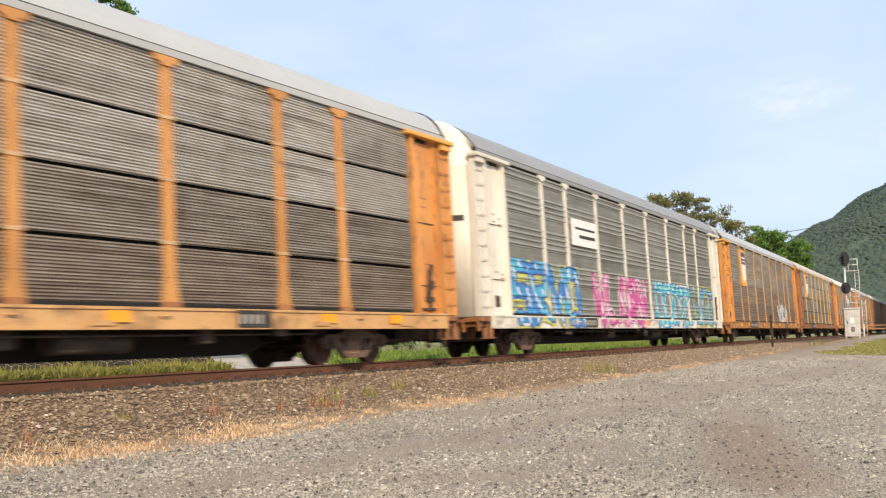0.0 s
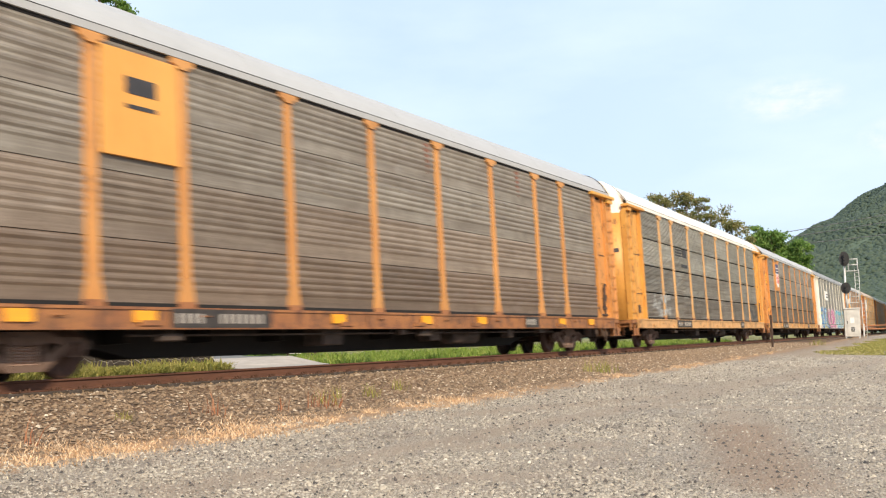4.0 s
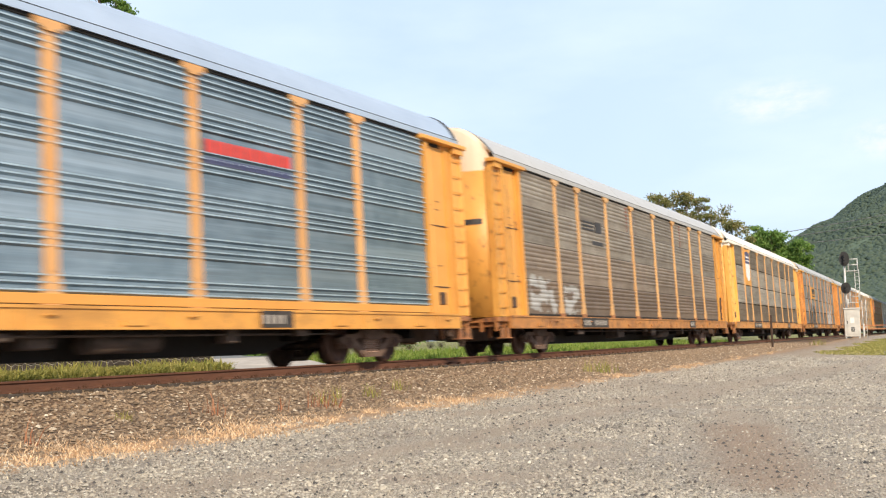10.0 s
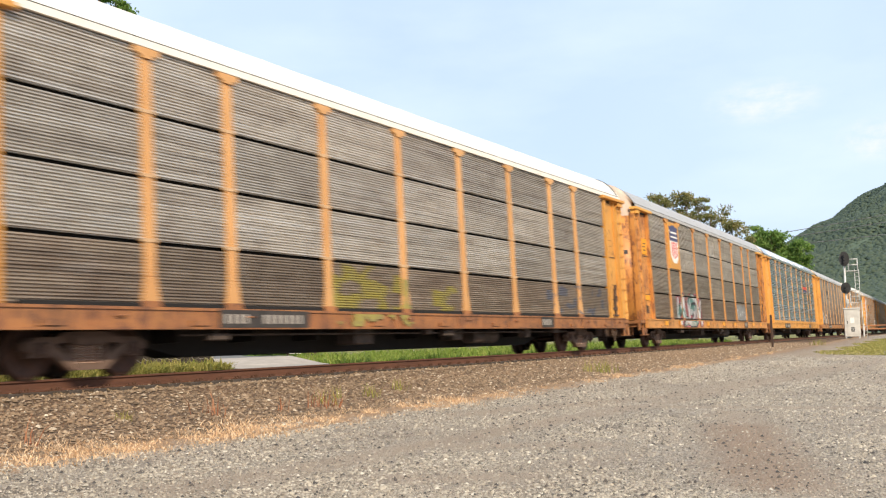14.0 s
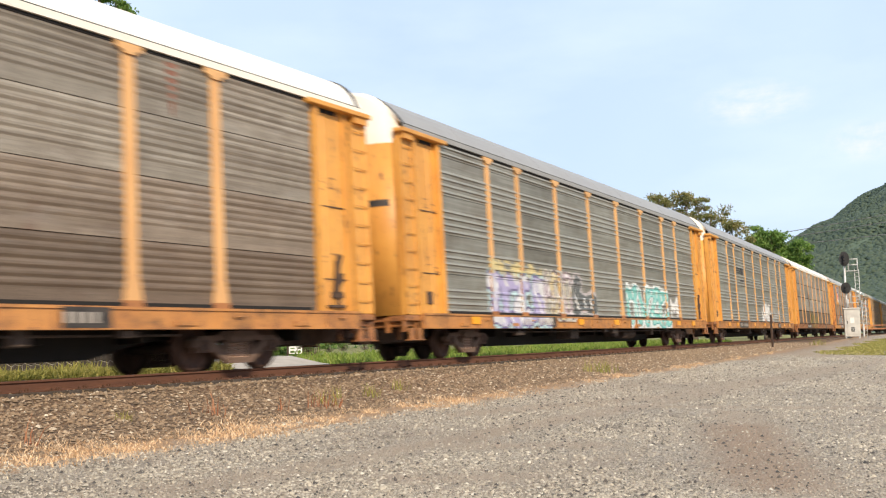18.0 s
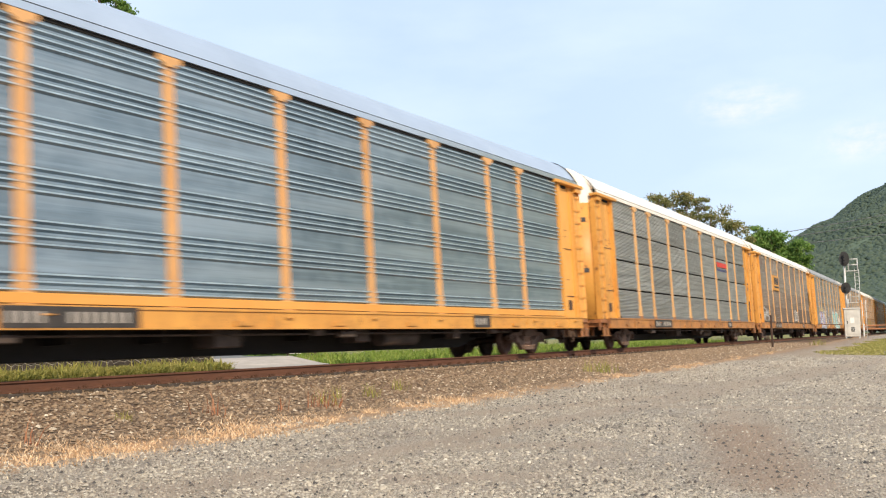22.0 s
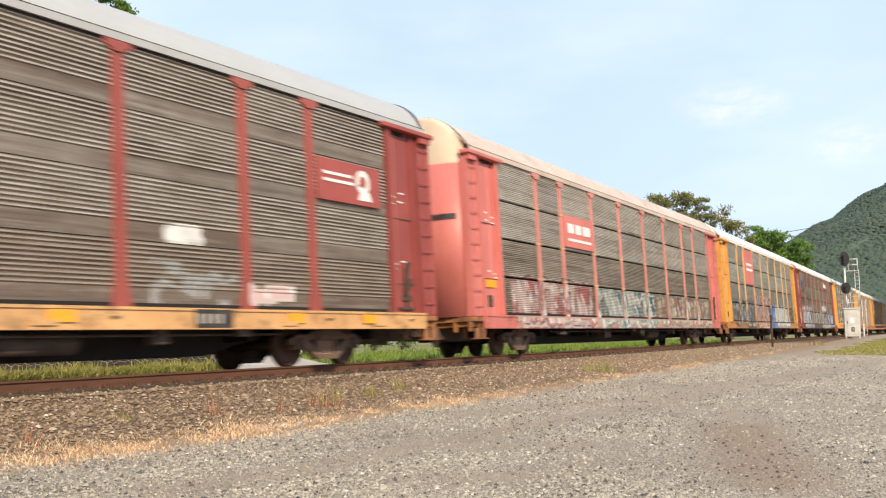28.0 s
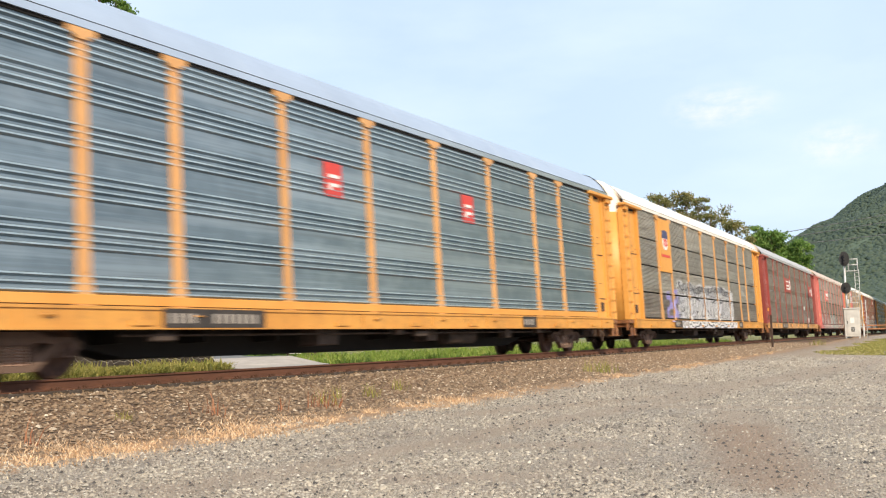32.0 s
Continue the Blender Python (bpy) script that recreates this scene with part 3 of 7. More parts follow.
def lock_bm():
    """The door lock beside the ladder: shelf, upright and bent lever."""
    bm = boxes((12.30, 12.86, -1.475, -1.405, 1.10, 1.16), (12.42, 12.82, -1.46, -1.405, 1.30, 1.42), (12.60, 12.68, -1.475, -1.405, 1.16, 2.05), bevel=0.01)
    prism(bm, [(12.50, 1.42), (12.60, 1.42), (12.72, 1.95), (12.80, 2.15), (12.70, 2.18), (12.60, 1.92)], -1.48, -1.42)
    prism(bm, [(12.66, 1.55), (12.80, 1.62), (12.84, 1.80), (12.78, 1.80), (12.74, 1.66), (12.66, 1.62)], -1.47, -1.42)
    bmesh.ops.recalc_face_normals(bm, faces=bm.faces)
    return bm


def belly_bm():
    bm = bmesh.new()
    prism(bm, [(-13.3, 0.98), (13.3, 0.98), (13.3, 0.6), (8.6, 0.55), (7.4, 0.27), (-7.4, 0.27), (-8.6, 0.55), (-13.3, 0.6)], -0.32, 0.32)
    bmesh.ops.recalc_face_normals(bm, faces=bm.faces)
    return bm


def deck_bm():
    bm = boxes((-13.4, 13.4, -1.45, 1.45, 0.88, 1.0))
    for i in range(13):
        x = -12 + 2 * i
        prism(bm, [(x - 0.06, 0.9), (x + 0.06, 0.9), (x + 0.06, 0.5), (x - 0.06, 0.5)], -0.9, 0.9)
    return bm


def brake_bm():
    bm = boxes((-3.2, -2.5, -1.25, -0.75, 0.38, 0.72), (1.2, 1.7, -1.2, -0.8, 0.42, 0.75), (5.2, 5.5, -1.35, -1.1, 0.45, 0.7), bevel=0.02)
    tube(bm, (2.4, -0.95, 0.52), (3.9, -0.95, 0.52), 0.19, 10)
    tube(bm, (-8.4, -1.3, 0.6), (8.4, -1.3, 0.6), 0.022, 6)
    for x, w, z in ((-7.6, 0.5, 0.50), (-0.4, 0.28, 0.56), (0.55, 0.5, 0.52), (7.2, 0.34, 0.56)):
        box(bm, x - w / 2, x + w / 2, -1.46, -1.30, z, z + 0.12, bevel=0.015)
        box(bm, x - 0.03, x + 0.03, -1.42, -1.36, z + 0.1, 0.72)
    return bm


def frame_bm():
    """A cast truck: two side frames, bolster and brake beams."""
    bm = bmesh.new()
    for y in (-1.0, 1.0):
        prism(bm, [(-1.16, 0.52), (-1.16, 0.42), (-0.98, 0.37), (-0.74, 0.46), (-0.5, 0.52), (0.5, 0.52), (0.74, 0.46), (0.98, 0.37), (1.16, 0.42), (1.16, 0.52), (0.98, 0.60), (0.58, 0.60), (0.40, 0.68), (-0.40, 0.68), (-0.58, 0.60), (-0.98, 0.60)], y - 0.075, y + 0.075)
        for o in (-1, 1):
            prism(bm, [(o * 0.80, 0.45), (o * 0.64, 0.51), (o * 0.24, 0.24), (o * 0.24, 0.12), (o * 0.34, 0.12)], y - 0.07, y + 0.07)
            prism(bm, [(o * 0.36, 0.18), (o * 0.26, 0.18), (o * 0.26, 0.54), (o * 0.36, 0.54)], y - 0.066, y + 0.066)
            box(bm, o * 0.89 - 0.15, o * 0.89 + 0.15, y - 0.10, y + 0.10, 0.31, 0.51)
        box(bm, -0.30, 0.30, y - 0.12, y + 0.12, 0.11, 0.20)
        prism(bm, [(-0.38, 0.60), (0.38, 0.60), (0.31, 0.49), (-0.31, 0.49)], y - 0.13, y + 0.13)
    box(bm, -0.22, 0.22, -1.1, 1.1, 0.48, 0.68)
    box(bm, -0.28, 0.28, -0.3, 0.3, 0.55, 0.78)
    bmesh.ops.recalc_face_normals(bm, faces=bm.faces)
    return bm


def spring_bm():
    """One coil spring, turned in outline."""
    bm = bmesh.new()
    rings = []
    for i in range(15):
        r = 0.082 if i % 2 else 0.058
        rings.append([bm.verts.new((r * math.cos(2 * math.pi * k / 9), -1.0 + r * math.sin(2 * math.pi * k / 9), 0.19 + 0.021 * i)) for k in range(9)])
    for a, b in zip(rings, rings[1:]):
        for k in range(9):
            bm.faces.new((a[k], a[(k + 1) % 9], b[(k + 1) % 9], b[k]))
    return bm


def wheelset_bm():
    bm = bmesh.new()
    for y in (-0.76, 0.76):
        o = 1 if y > 0 else -1
        lathe(bm, [(0.03, y + o * 0.05), (0.13, y + o * 0.05), (0.16, y + o * 0.01), (0.30, y + o * 0.015), (0.335, y + o * 0.06), (WHEEL_R, y + o * 0.06), (WHEEL_R, y - o * 0.04), (0.455, y - o * 0.07), (0.335, y - o * 0.075), (0.30, y - o * 0.02), (0.03, y - o * 0.02)], n=28)
    tube(bm, (0, -1.04, 0), (0, 1.04, 0), 0.075, 10)
    for y in (-1.11, 1.11):
        lathe(bm, [(0.11, y * 0.93), (0.11, y), (0.06, y * 1.02)], n=10)
        for i in range(3):
            a = 2.094 * i
            box(bm, 0.07 * math.cos(a) - 0.016, 0.07 * math.cos(a) + 0.016, y * 1.0 - 0.02, y * 1.0 + 0.02, 0.07 * math.sin(a) - 0.016, 0.07 * math.sin(a) + 0.016)
    bmesh.ops.recalc_face_normals(bm, faces=bm.faces)
    return bm


SPINNING = {-0.89: [], 0.89: []}


def truck(car, x):
    t = part("truck", shared("truck", frame_bm, STEEL), None, car, "dusty brown cast steel truck")
    t.location = (x, 0, 0)
    for o in (-0.89, 0.89):
        w = part("wheelset", shared("wheelset", wheelset_bm, WHEEL), None, t)
        w.location = (o, 0, WHEEL_R)
        SPINNING[o].append(w)
    for turn in (0, math.pi):
        for x in (-0.16, 0.0, 0.16):
            s = part("spring", shared("spring", spring_bm, SPRING), None, t)
            s.rotation_euler, s.location = (0, 0, turn), (x, 0, 0)


MIRROR_X = Matrix.Diagonal((-1, 1, 1, 1))


def mirrored(build):
    """The same bmesh for the -x end."""
    def go():
        bm = build()
        bmesh.ops.transform(bm, matrix=MIRROR_X, verts=bm.verts)
        bmesh.ops.reverse_faces(bm, faces=bm.faces)
        return bm
    return go


def wagon(label, paint_mat, roof_mat, sheet_mat, kind="rows", sill_mat=None, cap_mat=None, post_mat=None, plates=(), tags=(), door_mat=None, light_rows=(2, 3), front_cap=None, end_paint=None, beam_mat=None, slots=1, group="train of car carriers"):
    """A covered car carrier: near side at -y, forward at +x, rail top at z = 0."""
    car = tagged(new("autorack_car"), label, "rail car", group)
    sill_mat, cap_mat, post_mat = sill_mat or {YELLOW: GRIMY, ORANGE: GRIMY, BRIGHT: YELLOW}.get(paint_mat, paint_mat), cap_mat or roof_mat, post_mat or {PINK: PINK_POST, OXIDE: SALMON, MAROON: REDPOST, YELLOW: FADED, ORANGE: FADED_ORANGE, BRIGHT: PEACH}.get(paint_mat, paint_mat)
    end_mat = end_paint or {ORANGE: ORANGE_END, YELLOW: YELLOW_END}.get(paint_mat, paint_mat)
    rows_of = ROWS if kind == "rows" else 1
    part("underframe", shared("underframe", belly_bm, BLACK), None, car, "black fish-belly centre sill")
    part("deck", shared("deck", deck_bm, BLACK), None, car)
    part("brake_gear", shared("brake_gear", brake_bm, GEAR), None, car, "grimy brake cylinder, rods and hangers")
    part("roof", shared("roof", roof_bm, roof_mat), None, car)
    for turn in (0, math.pi):
        def turned(name, me, mat=None, parent=car, label=""):
            o = part(name, me, mat, parent, label)
            o.rotation_euler = (0, 0, turn)
            return o
        # solid strip, the shade of the gap put into its colour
        if not turn and rows_of == 1:
            part("eave_gap", shared("eave_gap", lambda: boxes((-11.72, 11.72, -1.492, -1.462, EAVE - 0.048, EAVE - 0.002)), DARK), None, car, "near-black strip for the shaded gap under the eave")
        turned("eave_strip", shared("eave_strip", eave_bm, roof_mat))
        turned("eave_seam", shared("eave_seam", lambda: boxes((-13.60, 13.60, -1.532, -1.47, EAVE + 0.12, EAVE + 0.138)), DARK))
        # solid strip over the foot of the sheets, painted as the gap's shade
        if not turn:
            part("sill_gap", shared("sill_gap", lambda: boxes((-11.72, 11.72, -1.497, -1.462, FLOOR + 0.012, FLOOR + 0.078)), DARK), None, car, "near-black strip for the shaded gap above the sill")
        sill = turned("side_sill", shared("side_sill", sill_bm, sooty(sill_mat, 0.3 if paint_mat is BRIGHT else 0.62)))
        for x in (-10.6, -8.3, -3.1, 0.4, 3.2, 8.5, 10.9) if paint_mat in (ORANGE, WHITE, PINK, MAROON) or kind == "broad" else ():
            o = part("reflector", shared("reflector", lambda: boxes((-0.24, 0.24, -1.592, -1.584, 0.79, 0.97)), REFLECT), None, sill)
            o.location = (x, 0, 0)
        for x, w in ((-6.5, 1.25), (6.3, 0.45)):
            key = "plate%d" % (w * 10)
            o = part("number_plate", shared(key, lambda: boxes((-w, w, -1.594, -1.584, SILL + 0.015, FLOOR - 0.01)), PLATE), None, sill, "black plate with white markings")
            o.location = (x, 0, 0)
            for i in range(int(w * 10.5)) if not turn else ():
                if i not in (4, 5):
                    o = part("marking", shared("mark_bar", lambda: boxes((0.0, 0.085, -1.599, -1.593, 0.775, 0.935)), PLATE_INK), None, sill)
                    o.location = (x - 0.90 * w + 0.172 * i, 0, 0)
        for x in POSTS:
            o = turned("post", shared("post", post_bm, post_mat))
            o.location = (x, 0, 0)
            if not turn and paint_mat in (YELLOW, ORANGE, LEMON, RUSTY):
                part("post_foot", shared("post_foot", lambda: boxes((-0.2, 0.2, -1.509, -1.46, 0.99, 1.13)), SOILED), None, o, "rusty post foot")
            for i in range(1, 4) if not turn and rows_of > 1 else ():
                c = part("clamp", shared("clamp", band_bm, SCUFF if paint_mat is not OXIDE else PINK), None, o)
                c.location = (0, 0, FLOOR + 0.0 + i * (EAVE - FLOOR - 0.03) / 4)
        for back in (False, True):
            def made(name, build, mat):
                return shared(name + ("_back" if back else ""), mirrored(build) if back else build, mat)
            turned("end_panel", made("end_panel", end_panel_bm, end_mat))
            for x, z in ((0, 2.0), (0.03, 2.1), (0.38, 2.16), (0, 3.45), (0.36, 3.5), (0.02, 3.6), (0.4, 3.7)) if not turn else ():
                turned("stencil", made("stencil", stencil_bm, MARK_WHITE if paint_mat in (MAROON, OXIDE, PINK) else FADED_INK)).location = (-x if back else x, 0, z)
            # solid box, the shade in the opening put into its colour
            if not turn:
                turned("opening", made("opening", lambda: boxes((12.20, 12.80, -1.445, -1.405, 5.03, 5.105)), DARK), label="near-black box for the shaded opening under the top beam")
            if not back and not turn and paint_mat is not BRIGHT:
                turned("door_lock", made("door_lock", lock_bm, GRIME), label="grimy door lock with a bent lever")
            else:
                turned("door_latch", made("door_latch", latch_bm, GRIME))
            for z in (1.66, 3.12) if not turn else ():
                turned("lip", made("lip", lambda: boxes((12.13, 12.98, -1.432, -1.405, 0.0, 0.022)), GRIME)).location = (0, 0, z + (0.3 if back else 0.0))
            turned("top_beam", made("top_beam", beam_bm, beam_mat or {ORANGE: PALE}.get(paint_mat, paint_mat)))
            turned("step", made("step", step_bm, sooty(SOILED, 0.5)), label="dusty sill step")
            column = turned("corner_post", made("corner_post", corner_bm, end_mat))
            for i in range(10):
                r = part("ladder_rung", made("ladder_rung", rung_bm, paint_mat), None, column)
                r.location = (0, 0, 1.25 + 0.395 * i)
        for name, build, m in (("end_door", door_bm, door_mat or end_mat), ("end_hood", cap_bm, cap_mat), ("roof_rim", rim_bm, PLATE), ("end_sill", end_sill_bm, sooty(SOILED, 0.7)), ("coupler", buffer_bm, GRIME)):
            o = turned(name, shared(name, build, front_cap if front_cap and name == "end_hood" and not turn else m))
            if name == "end_door":
                part("meeting_strip", shared("meeting_strip", lambda: boxes((13.965, 13.99, -0.04, 0.04, 1.02, 4.86)), m), None, o)
                for z in ((), (3.46,), (4.26, 2.56))[0 if paint_mat is BRIGHT else slots]:
                    s = part("slot", shared("slot", slot_bm, MARK_BLACK), None, o, "dark slot")
                    s.location = (0, 0, z)
    if paint_mat in (ORANGE, PINK, MAROON):
        for z0, z1 in ((3.5, 4.1), (1.75, 1.95)) if paint_mat is ORANGE else ((1.75, 1.95),):
            part("placard", shared("placard%d" % (z0 * 10), lambda: boxes((-12.88, -12.26, -1.445, -1.42, z0, z1)), REFLECT), None, car, "yellow placard")
            for i in range(3) if z0 > 3 else ():
                o = part("placard_line", shared("placard_line", lambda: boxes((-12.79, -12.43, -1.449, -1.444, 0.0, 0.035)), MARK_BLACK), None, car)
                o.location = (0.02 * i, 0, z0 + 0.14 + 0.13 * i)
    height = EAVE - FLOOR - 0.03
    rows, gap = layout(kind)
    for a, b in zip(EDGES, EDGES[1:]):
        w = b - a - 0.16
        for r in range(rows):
            h = height / rows
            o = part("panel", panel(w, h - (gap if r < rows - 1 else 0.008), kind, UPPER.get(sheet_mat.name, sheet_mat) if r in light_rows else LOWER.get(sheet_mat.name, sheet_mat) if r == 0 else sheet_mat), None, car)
            o.location = (a + 0.08, -FACE, FLOOR + 0.03 + r * h)
    # the far side, never seen: one long sheet a row
    for r in range(rows):
        o = part("panel", panel(2 * HALF - 0.16, height / rows - gap, kind, sheet_mat), None, car)
        o.location, o.rotation_euler = (HALF - 0.08, FACE, FLOOR + 0.03 + r * height / rows), (0, 0, math.pi)
    # a filled block; the unlit inside is painted near-black
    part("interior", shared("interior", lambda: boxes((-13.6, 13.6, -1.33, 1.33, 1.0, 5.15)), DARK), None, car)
    truck(car, -10.1)
    truck(car, 10.1)
    for p in plates:
        plate(car, *p)
    for i, g in enumerate(tags):
        graffiti(car, kind, i, *g)
    return car


def plate(car, x0, x1, z0, z1, mat, marks=(), proud=0.03):
    """A flat lettering plate on the side; its device is drawn as plain bars and shapes."""
    p = part("sign_plate", boxes((x0, x1, -FACE - 0.045 - proud, -FACE - 0.02, z0, z1), bevel=0.004), mat, car)
    lift = {"shield_top": 1, "stripe": 1, "shield_bar": 2}
    for name, m, spans in marks:
        bm = bmesh.new()
        y = -FACE - 0.053 - proud - 0.006 * lift.get(name, 0)
        for s in spans:
            if len(s) == 4 and not isinstance(s[0], tuple):
                a, b, c, d = s
                box(bm, x0 + (x1 - x0) * a, x0 + (x1 - x0) * b, y, -FACE - 0.044 - proud, z0 + (z1 - z0) * c, z0 + (z1 - z0) * d)
            else:
                prism(bm, [(x0 + (x1 - x0) * a, z0 + (z1 - z0) * b) for a, b in s], y, -FACE - 0.044 - proud)
        bmesh.ops.recalc_face_normals(bm, faces=bm.faces)
        part(name, bm, m, p)


def marks_on(car, name, mat, spans):
    """Stencilled bars straight on the car's side (spans in metres), y by what lies beneath."""
    bm = bmesh.new()
    for x0, x1, z0, z1, y in spans:
        box(bm, x0, x1, -y - 0.008, -y, z0, z1)
    part(name, bm, mat, car)


STROKES = ((6, 0, 2), (0, 7, 2), (6, 0, 8, 2), (8, 6, 3, 5, 2, 0), (6, 8, 0, 2), (0, 6, 8, 5, 3, 2), (6, 1, 8), (0, 6, 8, 2), (8, 6, 0, 2, 5), (6, 0, 2, 8), (0, 6, 4, 8, 2), (0, 6, 8, 2, 0), (8, 6, 0, 2), (7, 1, 2))


def touching(runs):
    """Runs of painted cells (strip, first, last, ...) in groups that hang together."""
    boss = list(range(len(runs)))

    def top(i):
        while boss[i] != i:
            boss[i] = boss[boss[i]]
            i = boss[i]
        return i

    rows = {}
    for i, g in enumerate(runs):
        rows.setdefault(g[0], []).append(i)
    for r, here in rows.items():
        for i in here:
            for j in here + rows.get(r - 1, []):
                a, b = runs[i], runs[j]
                if i != j and a[1] <= b[2] and b[1] <= a[2] and (a[0] == b[0] or (a[1] < b[2] and b[1] < a[2] and abs(a[3][2] - b[3][3]) < 1e-3)):
                    boss[top(i)] = top(j)
    groups = {}
    for i, g in enumerate(runs):
        groups.setdefault(top(i), []).append(g)
    return list(groups.values())


def graffiti(car, kind, seed, x0, x1, z0, z1, fills, outline, letters, halo=None, thick=0.13, coverage=1.0, halo_width=0.075):
    """Sprayed letters that cannot be read; the paint follows the ribs, the posts and the sill, sheet by sheet."""
    rng = np.random.RandomState(1000 + seed * 17 + int(abs(x0) * 10) + letters)
    cell = 0.032
    # strips of the side, from below: z and depth of both edges, and the row that they lie on
    strips = []
    z = SILL - 0.008
    while z < FLOOR - 0.04:
        strips.append((z, z + 0.05, 1.597, 1.597, -1))
        z += 0.05
    height = EAVE - FLOOR - 0.03
    rows, gap = layout(kind)
    for r in range(rows):
        h = height / rows
        prof = profile(kind, h - gap)
        base = FLOOR + 0.03 + r * h
        for a, b in zip(prof, prof[1:]):
            bits = max(1, int(round((b[0] - a[0]) / 0.05)))
            for i in range(bits):
                e, g = i / bits, (i + 1) / bits
                strips.append((base + a[0] + (b[0] - a[0]) * e, base + a[0] + (b[0] - a[0]) * g, FACE + 0.004 - a[1] - (b[1] - a[1]) * e, FACE + 0.004 - a[1] - (b[1] - a[1]) * g, r))
    strips = [s for s in strips if s[1] > z0 and s[0] < z1]
    xs = np.arange(x0, x1, cell) + cell / 2
    zs = np.array([(s[0] + s[1]) / 2 for s in strips])
    ux, uz = np.meshgrid(xs, zs)
    # the letters sway and swell
    gx = ux + 0.05 * np.sin(3.7 * uz + 1.9 * ux + seed) + 0.03 * np.sin(8.3 * uz - 2.0 * ux)
    gz = uz + 0.05 * np.sin(2.9 * ux + seed * 2.0) + 0.025 * np.sin(7.1 * ux + 3.0 * uz)
    wide = (x1 - x0) / letters
    dists = []

    def reach(px, pz, pts):
        d = np.full(px.shape, 9.0)
        for a, b in zip(pts, pts[1:]):
            e = b - a
            t = np.clip(((px - a[0]) * e[0] + (pz - a[1]) * e[1]) / (e @ e + 1e-6), 0, 1)
            bulge = 1 + 0.35 * np.sin(t * math.pi + seed)
            d = np.minimum(d, np.hypot(px - a[0] - t * e[0], pz - a[1] - t * e[1]) / bulge)
        return d

    for i in range(letters):
        pad = thick + 0.07
        lx, lw = x0 + i * wide + pad * 0.75, wide - pad * 1.5
        lz = z0 + pad + rng.uniform(0, 0.08)
        lh = (z1 - z0) - 2 * pad - rng.uniform(0, 0.14)
        tilt = rng.uniform(-0.12, 0.12)
        grid = [(lx + lw * a + tilt * b, lz + lh * b) for b in (0, 0.5, 1) for a in (0, 0.5, 1)]
        pts = [np.array(grid[j]) + rng.uniform(-0.05, 0.05, 2) for j in STROKES[rng.randint(len(STROKES))]]
        dists.append(np.minimum(reach(gx, gz, pts), 0.045 + reach(gx + 0.07, gz + 0.07, pts) if coverage >= 1 and thick > 0.12 else 9.0))
    dists = np.array(dists) + 0.006 * rng.normal(0, 1, gx.shape)
    owner, d = dists.argmin(0), dists.min(0)
    second = np.sort(dists, 0)[1] if letters > 1 else d + 9
    level = np.where(d < thick, 0, np.where(d < thick + 0.055, 1, np.where(d < thick + 0.055 + halo_width, 2, 3)))
    if thick >= 0.2:
        level = np.where((level == 0) & (second - d < 0.05), 1, level)              # a line where two letters meet
        level = np.where((level == 0) & (np.abs(d - 0.42 * thick - 0.03 * np.sin(4 * ux + 5 * uz)) < 0.013), 1, level)
    run = np.sin(gx * 3.1 + seed) + np.sin(gz * 6.3 + gx * 1.7) + 0.9 * np.sin(gx * 21 + seed) * (np.sin(gz * 2.0 + gx * 0.7) > 0)
    shade = run + rng.uniform(-0.5, 0.5, gx.shape) > 0.35
    glint = np.abs(np.sin(gx * 5.0 + gz * 3.0 + seed)) * (d < thick * 0.55) * (coverage >= 1) > 0.93
    mats = [spray(fills[0]), spray(fills[-1]), spray(outline), spray(halo or outline), spray((0.72, 0.72, 0.70))]
    keep = 0.5 + 0.25 * (np.sin(gx * 4.3 + gz * 7 + seed) + np.sin(gz * 12 - gx * 2.2)) + rng.uniform(-0.1, 0.1, gx.shape) < (coverage if coverage < 1 else 9)
    ink = np.where(level == 2, 3, np.where(level == 1, 2, np.where(glint, 4, np.where(shade, 1, 0))))
    ink = np.where((level < (3 if halo else 2)) & keep, ink, -1)
    # where each column lies: 0 on a sheet, 1 on a post, 2 and more on the end bay; and its bay
    post_at = np.array([min(abs(x - q) for q in POSTS) for x in xs])
    bay = np.searchsorted(POSTS, xs)
    pieces = {}
    half = cell / 2
    for r, (za, zb, ya, yb, row) in enumerate(strips):
        c = 0
        while c < len(xs):
            k = ink[r, c]
            if k < 0:
                c += 1
                continue
            x = xs[c]
            where, depth = ("sheet", int(bay[c]), row), None
            if row < 0:
                where = ("sill", 0, 0)
            elif post_at[c] < (0.125 if za > 1.45 else 0.19):
                where, depth = ("post", int(np.argmin([abs(x - q) for q in POSTS])), 0), 1.504
            elif abs(x) > HALF - 0.03:
                depth = 1.535 if abs(x) < HALF + 0.13 else 1.42 if abs(x) < 13.0 else 1.50
                where = ("end", depth, 0)
            elif abs(abs(x) - HALF) < 0.08:
                c += 1
                continue
            e, own = c + 1, owner[r, c]
            while e < len(xs) and ink[r, e] == k and owner[r, e] == own and where[0] == "sill":
                e += 1
            while e < len(xs) and ink[r, e] == k and owner[r, e] == own and where[0] == "sheet" and bay[e] == bay[c] and post_at[e] >= 0.19 and abs(xs[e]) < HALF - 0.08:
                e += 1
            p, q = (ya, yb) if depth is None else (depth, depth)
            pieces.setdefault((own, *where) if coverage >= 1 else 0, []).append((r, c, e, (x - half, xs[e - 1] + half, za, zb, p, q), int(k)))
            c = e
    for runs in pieces.values():
        for group in touching(runs) if coverage >= 1 else [runs]:
            if coverage >= 1 and sum((s[1] - s[0]) * (s[3] - s[2]) for _, _, _, s, _ in group) < 0.02:
                continue
            v, f = [], []
